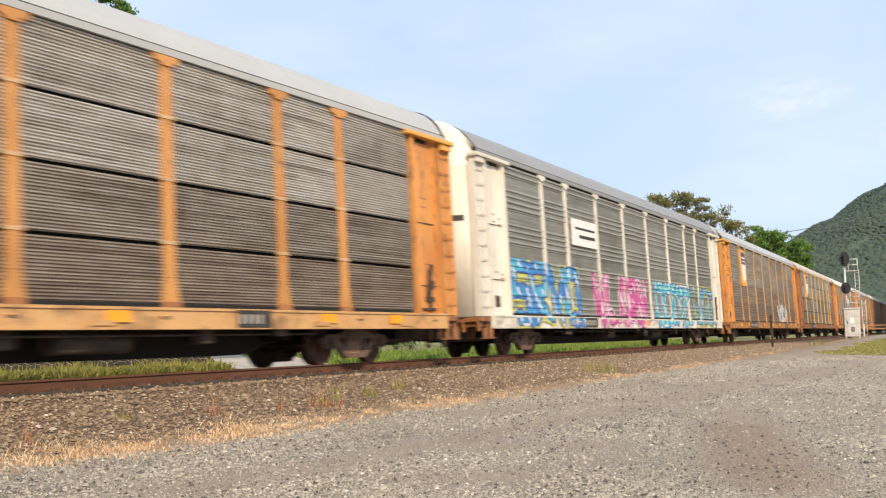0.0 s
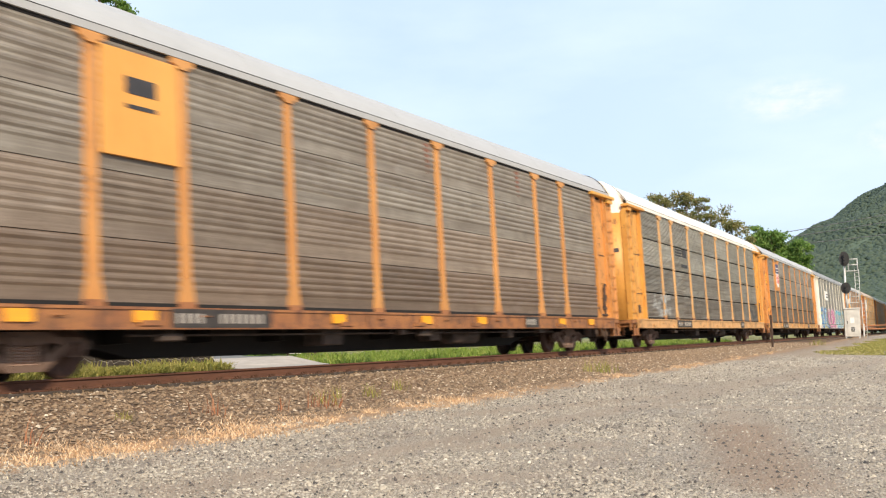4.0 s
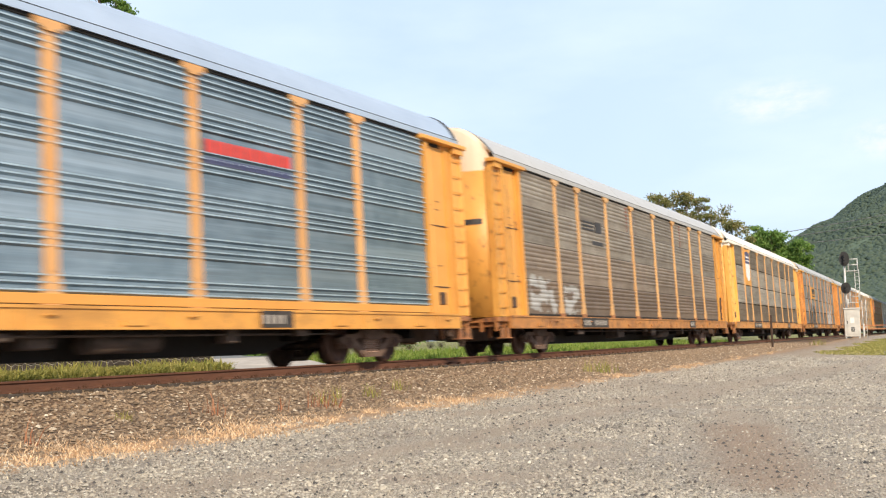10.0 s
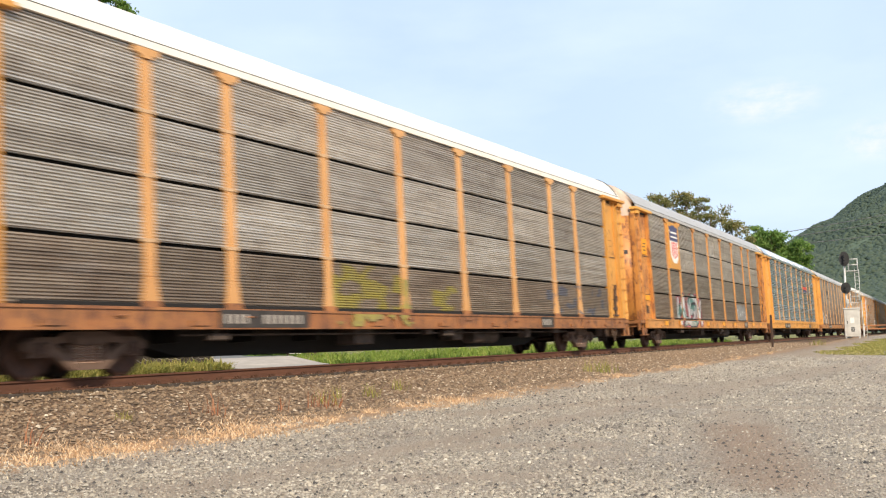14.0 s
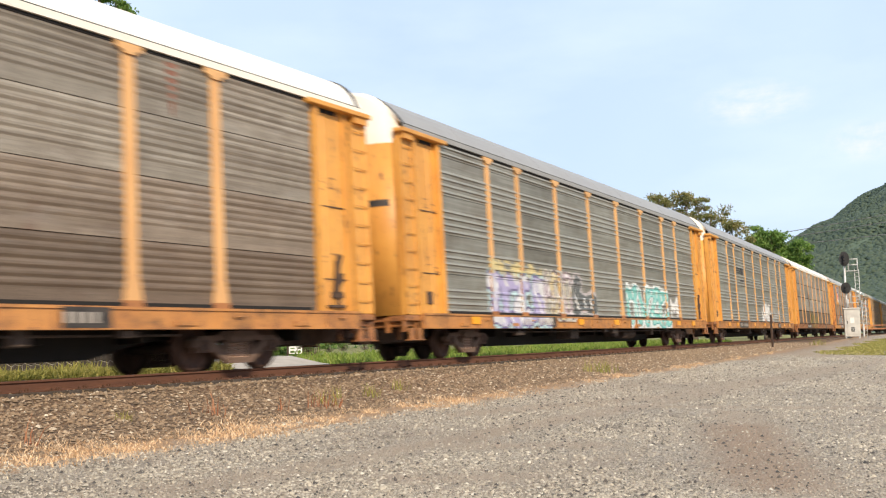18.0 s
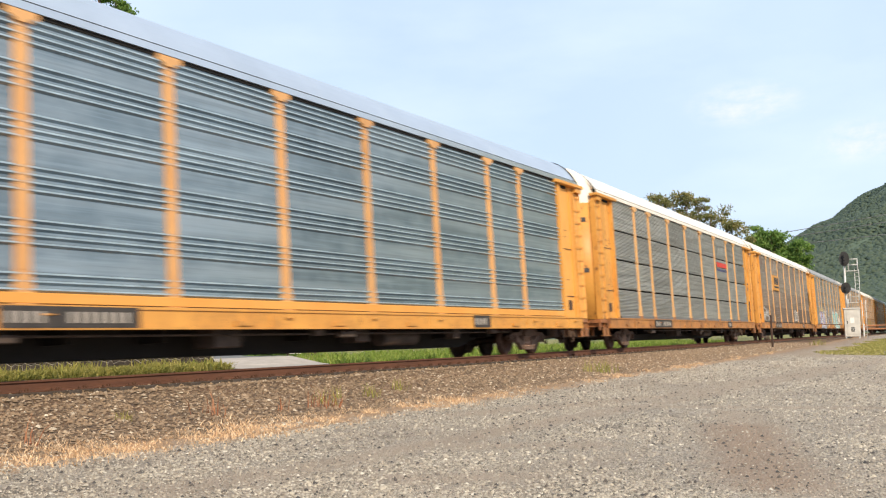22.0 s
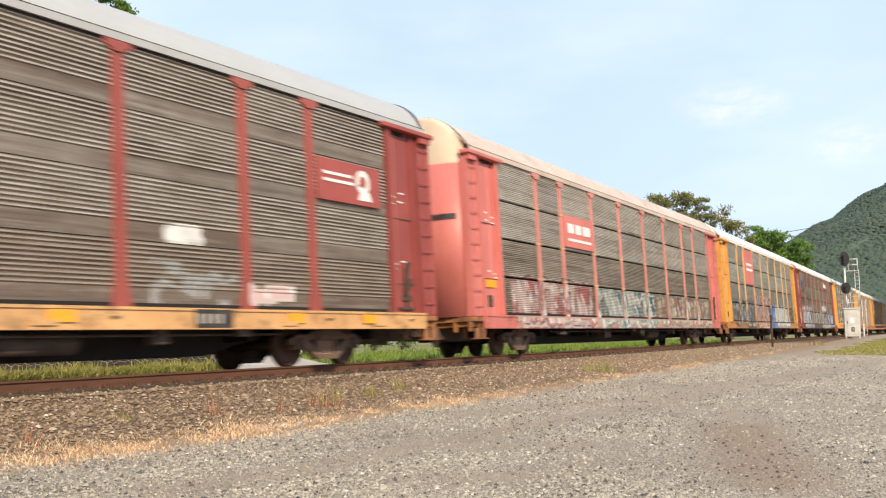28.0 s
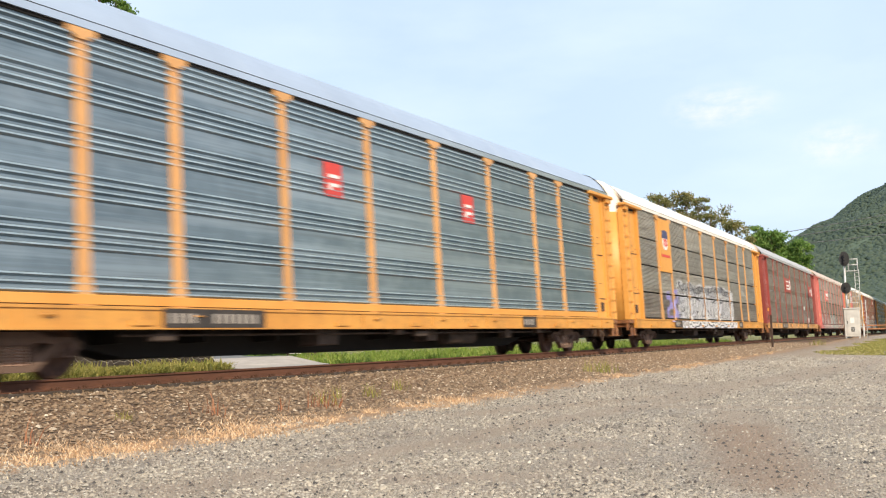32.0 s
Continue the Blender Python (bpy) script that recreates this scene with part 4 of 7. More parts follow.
            for _, _, _, (xa, xb, za, zb, p, q), _ in group:
                n = len(v)
                v += [(xa, -p, za), (xb, -p, za), (xb, -q, zb), (xa, -q, zb)]
                f.append((n, n + 1, n + 2, n + 3))
            me = mesh("graffiti_letter", v, f)
            for m in mats:
                me.materials.append(m)
            me.polygons.foreach_set("material_index", [g[4] for g in group])
            if coverage >= 1:
                part("graffiti_letter", me, None, car, "spray-painted letter on the side sheets")
            else:
                part("faded_graffiti", me, None, car, "faded spray-painted scrawl")["kind"] = "stuff"


# ---------------------------------------------------------------- ground
def away_from(x, y, a, b):
    """Distance of points from a stretch of the plan."""
    dx, dy = b[0] - a[0], b[1] - a[1]
    t = np.clip(((x - a[0]) * dx + (y - a[1]) * dy) / (dx * dx + dy * dy), 0, 1)
    return np.hypot(x - a[0] - t * dx, y - a[1] - t * dy)


TRACKS = (((13.0, -5.9), (19.0, -7.6), 0.45), ((19.0, -7.6), (42.0, -8.7), 0.7), ((6.0, -7.2), (19.0, -7.9), 0.35), ((15.2, -9.3), (8.5, -11.6), 0.5), ((24.0, -10.2), (40.0, -9.8), 0.5), ((40.0, -5.6), (58.0, -3.5), 1.7), ((58.0, -3.5), (95.0, 1.8), 2.3), ((7.6, -8.5), (8.2, -9.2), 0.3), ((9.8, -7.7), (10.6, -9.0), 0.4), ((15.3, -7.1), (17.1, -11.1), 0.3))


def worn(x, y):
    """How far wheels have worn the gravel down to fine tan dust."""
    w = 0.0
    for a, b, r in TRACKS:
        w = np.maximum(w, np.exp(-(away_from(x, y, a, b) / r) ** 2))
    return w


def soil(x, y):
    """Where bare brown earth shows: a rut in the lot and the far foot of the ballast."""
    w = 0.0
    for a, b, r in (((13.2, -9.9), (8.9, -11.3), 0.68), ((36.0, -3.9), (57.0, -2.2), 1.25), ((57.0, -2.2), (92.0, 0.9), 1.9)):
        w = np.maximum(w, np.exp(-(away_from(x, y, a, b) / r) ** 2))
    return w


def lawn(s, q):
    return np.clip((s - 44) / 8, 0, 1) * np.clip((q - 6.4) / 1.2, 0, 1) * np.clip((14 - q) / 3, 0, 1) * np.clip((90 - s) / 6, 0, 1)


def ground_build(n, l, p):
    """Ballast, a dry strip, the gravel lot and the verge, by the distance from the track."""
    a = n.new("ShaderNodeAttribute")
    a.attribute_name = "from_track"
    wob = n.new("ShaderNodeMath")
    wob.operation = "MULTIPLY_ADD"
    l.new(noise_at(n, l, 1.1, 6.0, 0.7), wob.inputs[0])
    wob.inputs[1].default_value = 2.2
    l.new(a.outputs["Fac"], wob.inputs[2])
    q = wob.outputs[0]                       # about 1.1 m more than the true distance
    cells = n.new("ShaderNodeTexVoronoi")
    cells.inputs["Scale"].default_value = 26.0
    c = n.new("ShaderNodeTexCoord")
    l.new(c.outputs["Object"], cells.inputs["Vector"])
    fine = n.new("ShaderNodeTexVoronoi")
    fine.inputs["Scale"].default_value = 55.0
    l.new(c.outputs["Object"], fine.inputs["Vector"])
    tone = n.new("ShaderNodeSeparateColor")
    l.new(cells.outputs["Color"], tone.inputs[0])
    tone2 = n.new("ShaderNodeSeparateColor")
    l.new(fine.outputs["Color"], tone2.inputs[0])
    ballast = mixed(n, l, tone.outputs[0], (0.10, 0.064, 0.04), (0.27, 0.18, 0.11))
    ballast = mixed(n, l, ramp(n, l, noise_at(n, l, 0.7, 5.0), 0.45, 0.7), ballast, (0.24, 0.135, 0.07))
    lot = mixed(n, l, tone2.outputs[1], (0.24, 0.207, 0.168), (0.62, 0.54, 0.435))
    lot = mixed(n, l, ramp(n, l, noise_at(n, l, 0.35, 6.0, 0.65, stretch=(0.5, 1.6, 1)), 0.45, 0.68), lot, (0.42, 0.34, 0.26))
    lot = mixed(n, l, ramp(n, l, noise_at(n, l, 0.9, 7.0, 0.75), 0.56, 0.72), lot, (0.15, 0.125, 0.10))
    for name, tint, lo, hi in (("worn", (0.46, 0.37, 0.28), 0.3, 0.9), ("soil", (0.39, 0.28, 0.195), 0.40, 0.95), ("lawn", (0.25, 0.24, 0.07), 0.3, 0.7)):
        k = n.new("ShaderNodeAttribute")
        k.attribute_name = name
        m = n.new("ShaderNodeMath")
        m.operation = "MULTIPLY_ADD"
        l.new(noise_at(n, l, 2.4, 6.0, 0.72), m.inputs[0])
        m.inputs[1].default_value = 0.9
        l.new(k.outputs["Fac"], m.inputs[2])
        s = n.new("ShaderNodeMath")
        s.operation = "SUBTRACT"
        l.new(m.outputs[0], s.inputs[0])
        s.inputs[1].default_value = 0.45
        r = n.new("ShaderNodeMath")
        r.operation = "MULTIPLY"
        l.new(ramp(n, l, s.outputs[0], lo, hi), r.inputs[0])
        r.inputs[1].default_value = 0.8
        lot = mixed(n, l, r.outputs[0], lot, tint)
    straw = mixed(n, l, noise_at(n, l, 14.0, 4.0), (0.34, 0.22, 0.13), (0.56, 0.38, 0.23))
    verge = mixed(n, l, noise_at(n, l, 5.0, 5.0), (0.17, 0.19, 0.05), (0.36, 0.32, 0.13))
    col = mixed(n, l, ramp(n, l, q, 5.45, 5.75), ballast, straw)
    col = mixed(n, l, ramp(n, l, q, 6.05, 6.35), col, lot)
    col = mixed(n, l, ramp(n, l, q, -1.4, -2.0), col, verge)
    l.new(col, p.inputs["Base Color"])
    p.inputs["Roughness"].default_value = 0.95
    add = n.new("ShaderNodeMath")
    add.operation = "ADD"
    l.new(cells.outputs["Distance"], add.inputs[0])
    l.new(fine.outputs["Distance"], add.inputs[1])
    bump(n, l, p, add.outputs[0], 1.0, -0.045)


GROUND = material("gravel_ground", ground_build)


def steps(*spans):
    out = []
    for a, b, d in spans:
        out += list(np.arange(a, b - 1e-6, d))
    return np.array(out + [spans[-1][1]])


gx = steps((-3000, -600, 300), (-600, -100, 25), (-100, -6, 3), (-6, 45, 0.25), (45, 110, 0.7), (110, 300, 5), (300, 900, 30), (900, 3000, 300))
gy = steps((-3000, -300, 300), (-300, -40, 20), (-40, -16, 2), (-16, 12, 0.2), (12, 40, 1.5), (40, 300, 20), (300, 3000, 300))
mx, my = np.meshgrid(gx, gy)
mz = ground_z(mx, my)
far = np.hypot(mx, my)
mz = np.where(far > 320, -0.4, mz)
nx = len(gx)
gv = np.stack([mx, my, mz], -1).reshape(-1, 3)
gi = (np.arange(len(gy) - 1)[:, None] * nx + np.arange(nx - 1)[None, :]).reshape(-1)
ground_mesh = mesh("ground", gv.tolist(), np.stack([gi, gi + 1, gi + nx + 1, gi + nx], -1).tolist(), GROUND, True)
fq = ground_mesh.attributes.new("from_track", "FLOAT", "POINT")
fq.data.foreach_set("value", sq(mx, my)[1].reshape(-1).astype(np.float32))
gs, gq = sq(mx, my)
for name, value in (("worn", worn(mx, my)), ("soil", soil(mx, my)), ("lawn", lawn(gs, gq))):
    ground_mesh.attributes.new(name, "FLOAT", "POINT").data.foreach_set("value", np.asarray(value).reshape(-1).astype(np.float32))
tagged(new("ground", ground_mesh), "grey gravel lot, brown ballast shoulder and a dry grass strip", "ground", kind="structure")


# ---------------------------------------------------------------- track
def canted(s, q, z):
    return side(s, q * math.cos(CANT) - z * math.sin(CANT), z * math.cos(CANT) + q * math.sin(CANT))


def sweep(name, prof, stations, mat):
    """A section (q, z) carried along the track."""
    v, f = [], []
    k = len(prof)
    for s in stations:
        v += [canted(s, a, b) for a, b in prof]
    for i in range(len(stations) - 1):
        for j in range(k):
            f.append((i * k + j, i * k + (j + 1) % k, (i + 1) * k + (j + 1) % k, (i + 1) * k + j))
    return mesh(name, v, f, mat)


def rail_section(c):
    h = [(-0.036, 0.0), (0.036, 0.0), (0.037, -0.030), (0.009, -0.042), (0.009, -0.140), (0.072, -0.160), (0.072, -0.175), (-0.072, -0.175), (-0.072, -0.160), (-0.009, -0.140), (-0.009, -0.042), (-0.037, -0.030)]
    return [(c + a, b) for a, b in h]


track_s = [*range(-640, -20, 20), *range(-20, 120, 2), *range(120, 900, 20)]
for c in (0.7535, -0.7535):
    r = new("rail", sweep("rail", rail_section(c), track_s, RAIL))
    tagged(r, "rusty brown steel rail with a worn head", "rail", "track", "structure")
    part("rail_head", sweep("rail_head", [(c - 0.03, 0.001), (c + 0.03, 0.001), (c + 0.03, -0.004), (c - 0.03, -0.004)], track_s, TREAD), None, r)

# ---------------------------------------------------------------- stones, grass and what grows
def island_build(a, b, c, rough=0.95, mid=0.55, more=()):
    """Colours spread from piece to piece: a to b to c, with more stops (place, colour) between."""
    def build(n, l, p):
        g = n.new("ShaderNodeNewGeometry")
        r = n.new("ShaderNodeValToRGB")
        r.color_ramp.elements[0].color, r.color_ramp.elements[1].color = (*a, 1), (*c, 1)
        for at, col in ((mid, b), *more):
            r.color_ramp.elements.new(at).color = (*col, 1)
        l.new(g.outputs["Random Per Island"], r.inputs[0])
        col = mixed(n, l, ramp(n, l, noise_at(n, l, 40.0, 3.0), 0.3, 0.8), r.outputs[0], tuple(0.7 * v for v in b))
        l.new(col, p.inputs["Base Color"])
        p.inputs["Roughness"].default_value = rough
    return build


def lit_through(n, l, p, amount):
    """Thin leaves: part of the light passes through."""
    t = n.new("ShaderNodeBsdfTranslucent")
    l.new(p.inputs["Base Color"].links[0].from_socket, t.inputs["Color"])
    m = n.new("ShaderNodeMixShader")
    m.inputs[0].default_value = amount
    l.new(p.outputs[0], m.inputs[1])
    l.new(t.outputs[0], m.inputs[2])
    l.new(m.outputs[0], n["Material Output"].inputs["Surface"])


def thin(make, amount=0.35):
    """A blade or leaf that lets light through."""
    def build(n, l, p):
        make(n, l, p)
        lit_through(n, l, p, amount)
    return build


STONE_DARK = material("ballast_stone", island_build((0.04, 0.029, 0.02), (0.37, 0.26, 0.16), (0.85, 0.74, 0.56), 0.95, 0.90, ((0.28, (0.185, 0.122, 0.073)), (0.6, (0.275, 0.187, 0.112)))))
STONE_PALE = material("lot_gravel", island_build((0.025, 0.023, 0.022), (0.56, 0.49, 0.38), (0.84, 0.77, 0.64), 0.95, 0.91, ((0.17, (0.06, 0.053, 0.045)), (0.26, (0.34, 0.295, 0.228)))))
STRAW = material("dry_grass", island_build((0.42, 0.25, 0.14), (0.74, 0.50, 0.29), (0.90, 0.73, 0.52)))
GREEN = material("green_grass", thin(island_build((0.13, 0.20, 0.03), (0.24, 0.34, 0.055), (0.42, 0.43, 0.12))))
OLIVE = material("olive_grass", thin(island_build((0.36, 0.36, 0.06), (0.62, 0.55, 0.13), (0.80, 0.68, 0.30))))
WEED = material("green_weed", thin(island_build((0.19, 0.21, 0.045), (0.36, 0.34, 0.085), (0.56, 0.47, 0.17))))
LAWN = material("thin_lawn", island_build((0.18, 0.185, 0.045), (0.29, 0.275, 0.075), (0.42, 0.36, 0.13)))
RUST_WEED = material("rusty_weed", island_build((0.22, 0.08, 0.04), (0.34, 0.13, 0.06), (0.42, 0.22, 0.12)))

rng = np.random.RandomState(7)
OCTA = np.array([(1, 0, 0), (-1, 0, 0), (0, 1, 0), (0, -1, 0), (0, 0, 1), (0, 0, -1)], float)
OCTF = np.array([(0, 2, 4), (2, 1, 4), (1, 3, 4), (3, 0, 4), (2, 0, 5), (1, 2, 5), (3, 1, 5), (0, 3, 5)])


def bulk(name, v, f, mat):
    """A mesh from arrays of corners and triangles."""
    me = bpy.data.meshes.new(name)
    me.vertices.add(len(v))
    me.vertices.foreach_set("co", np.asarray(v, np.float32).reshape(-1))
    me.loops.add(len(f) * 3)
    me.loops.foreach_set("vertex_index", np.asarray(f, np.int32).reshape(-1))
    me.polygons.add(len(f))
    me.polygons.foreach_set("loop_start", np.arange(len(f), dtype=np.int32) * 3)
    me.update(calc_edges=True)
    me.validate()
    me.materials.append(mat)
    return me


def plan(s, q):
    """Points of the plan for arrays of station and distance."""
    x, y, a = line(s)
    return x + q * np.sin(a), y - q * np.cos(a)


def stones(name, s, q, size, mat, label, flat=0.6):
    x, y = plan(s, q)
    n = len(x)
    turn = rng.uniform(0, 2 * np.pi, n)
    rad = size[:, None, None] * rng.uniform(0.55, 1.25, (n, 6, 1))
    v = OCTA[None] * rad + rng.uniform(-0.25, 0.25, (n, 6, 3)) * size[:, None, None]
    v[:, :, 2] *= flat
    c, d = np.cos(turn)[:, None], np.sin(turn)[:, None]
    vx, vy = v[:, :, 0] * c - v[:, :, 1] * d, v[:, :, 0] * d + v[:, :, 1] * c
    v = np.stack([vx + x[:, None], vy + y[:, None], v[:, :, 2] + (ground_z(x, y) + 0.15 * size + np.clip(1.5 - q, 0, 0.7) * 0.05 * (q < 1.5))[:, None]], -1)
    f = OCTF[None, :4] + (np.arange(n) * 6)[:, None, None]
    tagged(new(name, bulk(name, v.reshape(-1, 3), f.reshape(-1, 3), mat)), label, "gravel", kind="stuff")


n = 60000
bs = 3.0 + 62.0 * rng.uniform(0, 1, n) ** 1.7
stones("ballast", bs, 0.80 + 3.85 * rng.uniform(0, 1, n) ** 1.1, 0.017 + 0.028 * rng.uniform(0, 1, n) ** 3 + 0.0004 * bs, STONE_DARK, "brown and grey crushed stone beside the rail", 0.6)
n = 300000
d = 6.0 + 36.0 * rng.uniform(0, 1, n) ** 1.7
b = rng.uniform(radians(30), radians(90), n)
lx, ly = d * np.sin(b), EYE.y + d * np.cos(b)
ls, lq = sq(lx, ly)
patch = np.sin(lx * 0.9 + 2 * np.sin(ly * 0.7)) * np.sin(ly * 1.1 - lx * 0.35) + rng.uniform(-0.9, 0.9, n)
bare = np.maximum(worn(lx, ly), 1.5 * soil(lx, ly))
keep = (lq > 5.0 + 0.25 * np.sin(ls * 1.7) + 0.3 * rng.normal(0, 1, n)) & (patch > -0.75) & (rng.uniform(0, 1, n) > 0.45 * bare)
stones("gravel", ls[keep], lq[keep], ((0.0048 + 0.02 * rng.uniform(0, 1, n) ** 9 + 0.00046 * d) * (1 - 0.35 * np.minimum(bare, 1)))[keep], STONE_PALE, "loose grey and tan gravel of the lot", 0.7)


STONE_BLACK = material("dark_stone", island_build((0.045, 0.042, 0.04), (0.105, 0.09, 0.078), (0.20, 0.165, 0.13)))
n = 9000
d = 5.5 + 30.0 * rng.uniform(0, 1, n) ** 1.6
b = rng.uniform(radians(30), radians(92), n)
lx, ly = d * np.sin(b), EYE.y + d * np.cos(b)
ls, lq = sq(lx, ly)
patch = np.sin(lx * 1.3 + 1.5 * np.sin(ly * 1.1)) * np.sin(ly * 1.7 - lx * 0.4) + rng.uniform(-1.0, 1.0, n) + 0.8 * soil(lx, ly)
keep = (lq > 5.2) & (patch > -0.1)
stones("dark_gravel", ls[keep], lq[keep], (0.009 + 0.016 * rng.uniform(0, 1, n) ** 2.4 + 0.0005 * d)[keep], STONE_BLACK, "scattered dark stones on the gravel lot", 0.75)


def blades(name, s, q, height, mat, label, lean=0.5, width=0.012, cat="grass"):
    x, y = plan(s, q)
    n = len(x)
    a, t = rng.uniform(0, 2 * np.pi, n), rng.uniform(0, 2 * np.pi, n)
    z = ground_z(x, y) - 0.02
    w = width * rng.uniform(0.6, 1.4, n) * (1 + 0.02 * s)
    k = lean * rng.uniform(0.1, 1.0, n) * height
    p0 = np.stack([x - w * np.cos(a), y - w * np.sin(a), z], -1)
    p1 = np.stack([x + w * np.cos(a), y + w * np.sin(a), z], -1)
    mid = np.stack([x + 0.35 * k * np.cos(t), y + 0.35 * k * np.sin(t), z + 0.62 * height], -1)
    side_ = np.stack([w * 0.8 * np.cos(a), w * 0.8 * np.sin(a), np.zeros(n)], -1)
    tip = np.stack([x + k * np.cos(t), y + k * np.sin(t), z + height], -1)
    v = np.stack([p0, p1, mid - side_, mid + side_, tip], 1)
    f = np.array([(0, 1, 3), (0, 3, 2), (2, 3, 4)])[None] + (np.arange(n) * 5)[:, None, None]
    return tagged(new(name, bulk(name, v.reshape(-1, 3), f.reshape(-1, 3), mat)), label, cat, kind="stuff")


n = 34000
s = 3.0 + 45.0 * rng.uniform(0, 1, n) ** 1.7
q = 4.74 + (0.34 - 0.006 * s) * rng.normal(0, 1, n) + 0.16 * np.sin(s * 1.3) * np.sin(s * 0.37 + 1)
clump = np.sin(s * 6.1 + 3 * np.sin(q * 5)) * np.sin(q * 9 + s) + 0.45 * np.sin(s * 0.9) + 0.5 * np.sin(s * 2.7 + 0.6) > 0.12 - 0.2 * (s < 12) + 0.025 * np.maximum(s - 16, 0)
s, q = s[clump], q[clump]
blades("dry_grass", s, q, rng.uniform(0.012, 0.06, len(s)) * (1 + 0.8 * (np.sin(s * 2.3 + q) > 0.6)), STRAW, "short dry straw-coloured grass along the ballast", 1.3, 0.0042)
n = 26000
s, q = 3.0 + 12.0 * rng.uniform(0, 1, n), 4.72 + 0.34 * rng.normal(0, 1, n)
clump = np.sin(s * 7.3 + 2 * np.sin(q * 6)) * np.sin(q * 8 - s * 2) + 0.5 * np.sin(s * 1.9) + 0.35 * rng.normal(0, 1, n) > 0.15 + 0.1 * np.maximum(s - 9, 0)
s, q = s[clump], q[clump]
blades("dry_grass", s, q, rng.uniform(0.012, 0.065, len(s)), STRAW, "thick tufts of short dry grass at the edge of the gravel", 1.3, 0.0042)
n = 9000
s, q = 12.0 + 60.0 * rng.uniform(0, 1, n) ** 1.3, -3.4 - 4.0 * rng.uniform(0, 1, n)
blades("verge_grass", s, q, rng.uniform(0.04, 0.12, n), OLIVE, "short yellow-green grass behind the track", 1.5, 0.014)
n = 26000
s, q = 18.0 + 84.0 * rng.uniform(0, 1, n) ** 1.35, -7.6 - 7.0 * rng.uniform(0, 1, n) ** 1.2
drive = (s > 21.2 + 0.75 * (-q - 4.6)) & (s < 26.6 + 1.0 * (-q - 4.6))
keep = ~drive & (s > 23.6)
s, q = s[keep], q[keep]
tall = 0.7 + 0.3 * np.sin(s * 0.9) + 0.25 * np.sin(s * 2.3 + q)
blades("verge_grass", s, q, rng.uniform(0.12, 0.42, len(s)) * tall, GREEN, "bright green grass behind the track", 1.3, 0.014)
n = 22000
s, q = 7.0 + 17.5 * rng.uniform(0, 1, n), -8.1 - 1.2 * rng.uniform(0, 1, n) ** 0.8
blades("verge_weeds", s, q, rng.uniform(0.12, 0.36, n), WEED, "yellow-green weeds in front of the stone wall", 1.6, 0.014)
n = 4200
s, q = 7.0 + 17.5 * rng.uniform(0, 1, n), -8.8 + 0.3 * rng.normal(0, 1, n)
tall = np.sin(s * 2.1) + np.sin(s * 5.3 + 1) > 0.25
s, q = s[tall], np.maximum(q[tall], -9.3)
blades("wall_weeds", s, q, rng.uniform(0.15, 0.55, len(s)), WEED, "yellow-green weeds growing up against the stone wall", 0.5, 0.018)
n = 30000
s = rng.uniform(42, 82, n)
q = 6.6 + 0.03 * (s - 42) + 5.0 * rng.uniform(0, 1, n) ** 0.8 - 0.02 * (s - 42) + 0.4 * np.sin(s * 0.8)
blades("lawn_patch", s, q, rng.uniform(0.02, 0.07, n), LAWN, "thin yellow-green grass on the gravel", 0.7, 0.02)


def weed(s, q, height, spread, count, mat, label):
    """A small plant of thin bent stalks."""
    w = rng.normal(0, spread, (2, count))
    ob = blades("weed", s + w[0], q + w[1], height * rng.uniform(0.4, 1.0, count), mat, label, 0.8, 0.0045, cat="weed")
    return ob


for s, q, hgt, spr, cnt, m, lab in (
        (24.2, 3.95, 0.40, 0.22, 90, WEED, "low yellow-green weed in the ballast"),
        (9.1, 3.3, 0.20, 0.06, 26, WEED, "small yellow-green weed between stones"),
        (14.2, 3.6, 0.30, 0.10, 26, WEED, "thin yellow-green weed in the ballast"),
        (15.6, 3.3, 0.30, 0.10, 24, WEED, "thin green weed in the ballast"),
        (7.1, 4.05, 0.40, 0.05, 9, RUST_WEED, "rust-red dead stalks in the ballast"),
        (10.4, 3.6, 0.36, 0.12, 22, RUST_WEED, "brown dead stalks in the ballast"),
        (12.5, 4.1, 0.30, 0.08, 24, RUST_WEED, "rust-brown dead weed by the dry grass"),
        (12.7, 3.75, 0.30, 0.12, 30, WEED, "thin yellow-green weed by the dry grass"),
        (13.5, 3.4, 0.32, 0.06, 14, WEED, "small green sprig between stones"),
        (12.2, 3.95, 0.30, 0.10, 20, RUST_WEED, "rust-brown dead stalks by the dry grass"),
        (11.5, 3.9, 0.30, 0.05, 8, RUST_WEED, "rust-red dead stalk in the ballast"),
        (57.5, 5.0, 0.45, 0.2, 50, WEED, "small bush beside the track")):
    weed(s, q, hgt, spr, cnt, m, lab)

# ---------------------------------------------------------------- ties
TIE = shaded("tie_wood", (0.05, 0.038, 0.03), (0.09, 0.07, 0.055), 6.0, rough=0.95, stretch=(1, 8, 1))
tie_mesh = shared("railway_tie", lambda: boxes((-0.115, 0.115, -1.3, 1.3, -0.36, -0.176), bevel=0.008), TIE)
for i in range(230):
    s = -4.0 + 0.5 * i
    x, y, a = line(s)
    o = new("railway_tie", tie_mesh)
    o.matrix_basis = Matrix.Translation((x, y, 0)) @ Matrix.Rotation(a, 4, "Z") @ Matrix.Rotation(-CANT, 4, "X") @ pose(0, random.uniform(-0.04, 0.04), 0, 0, 0, random.uniform(-1, 1))
    tagged(o, "dark weathered wooden railway tie bedded in ballast", "railway tie", "ties under the track")

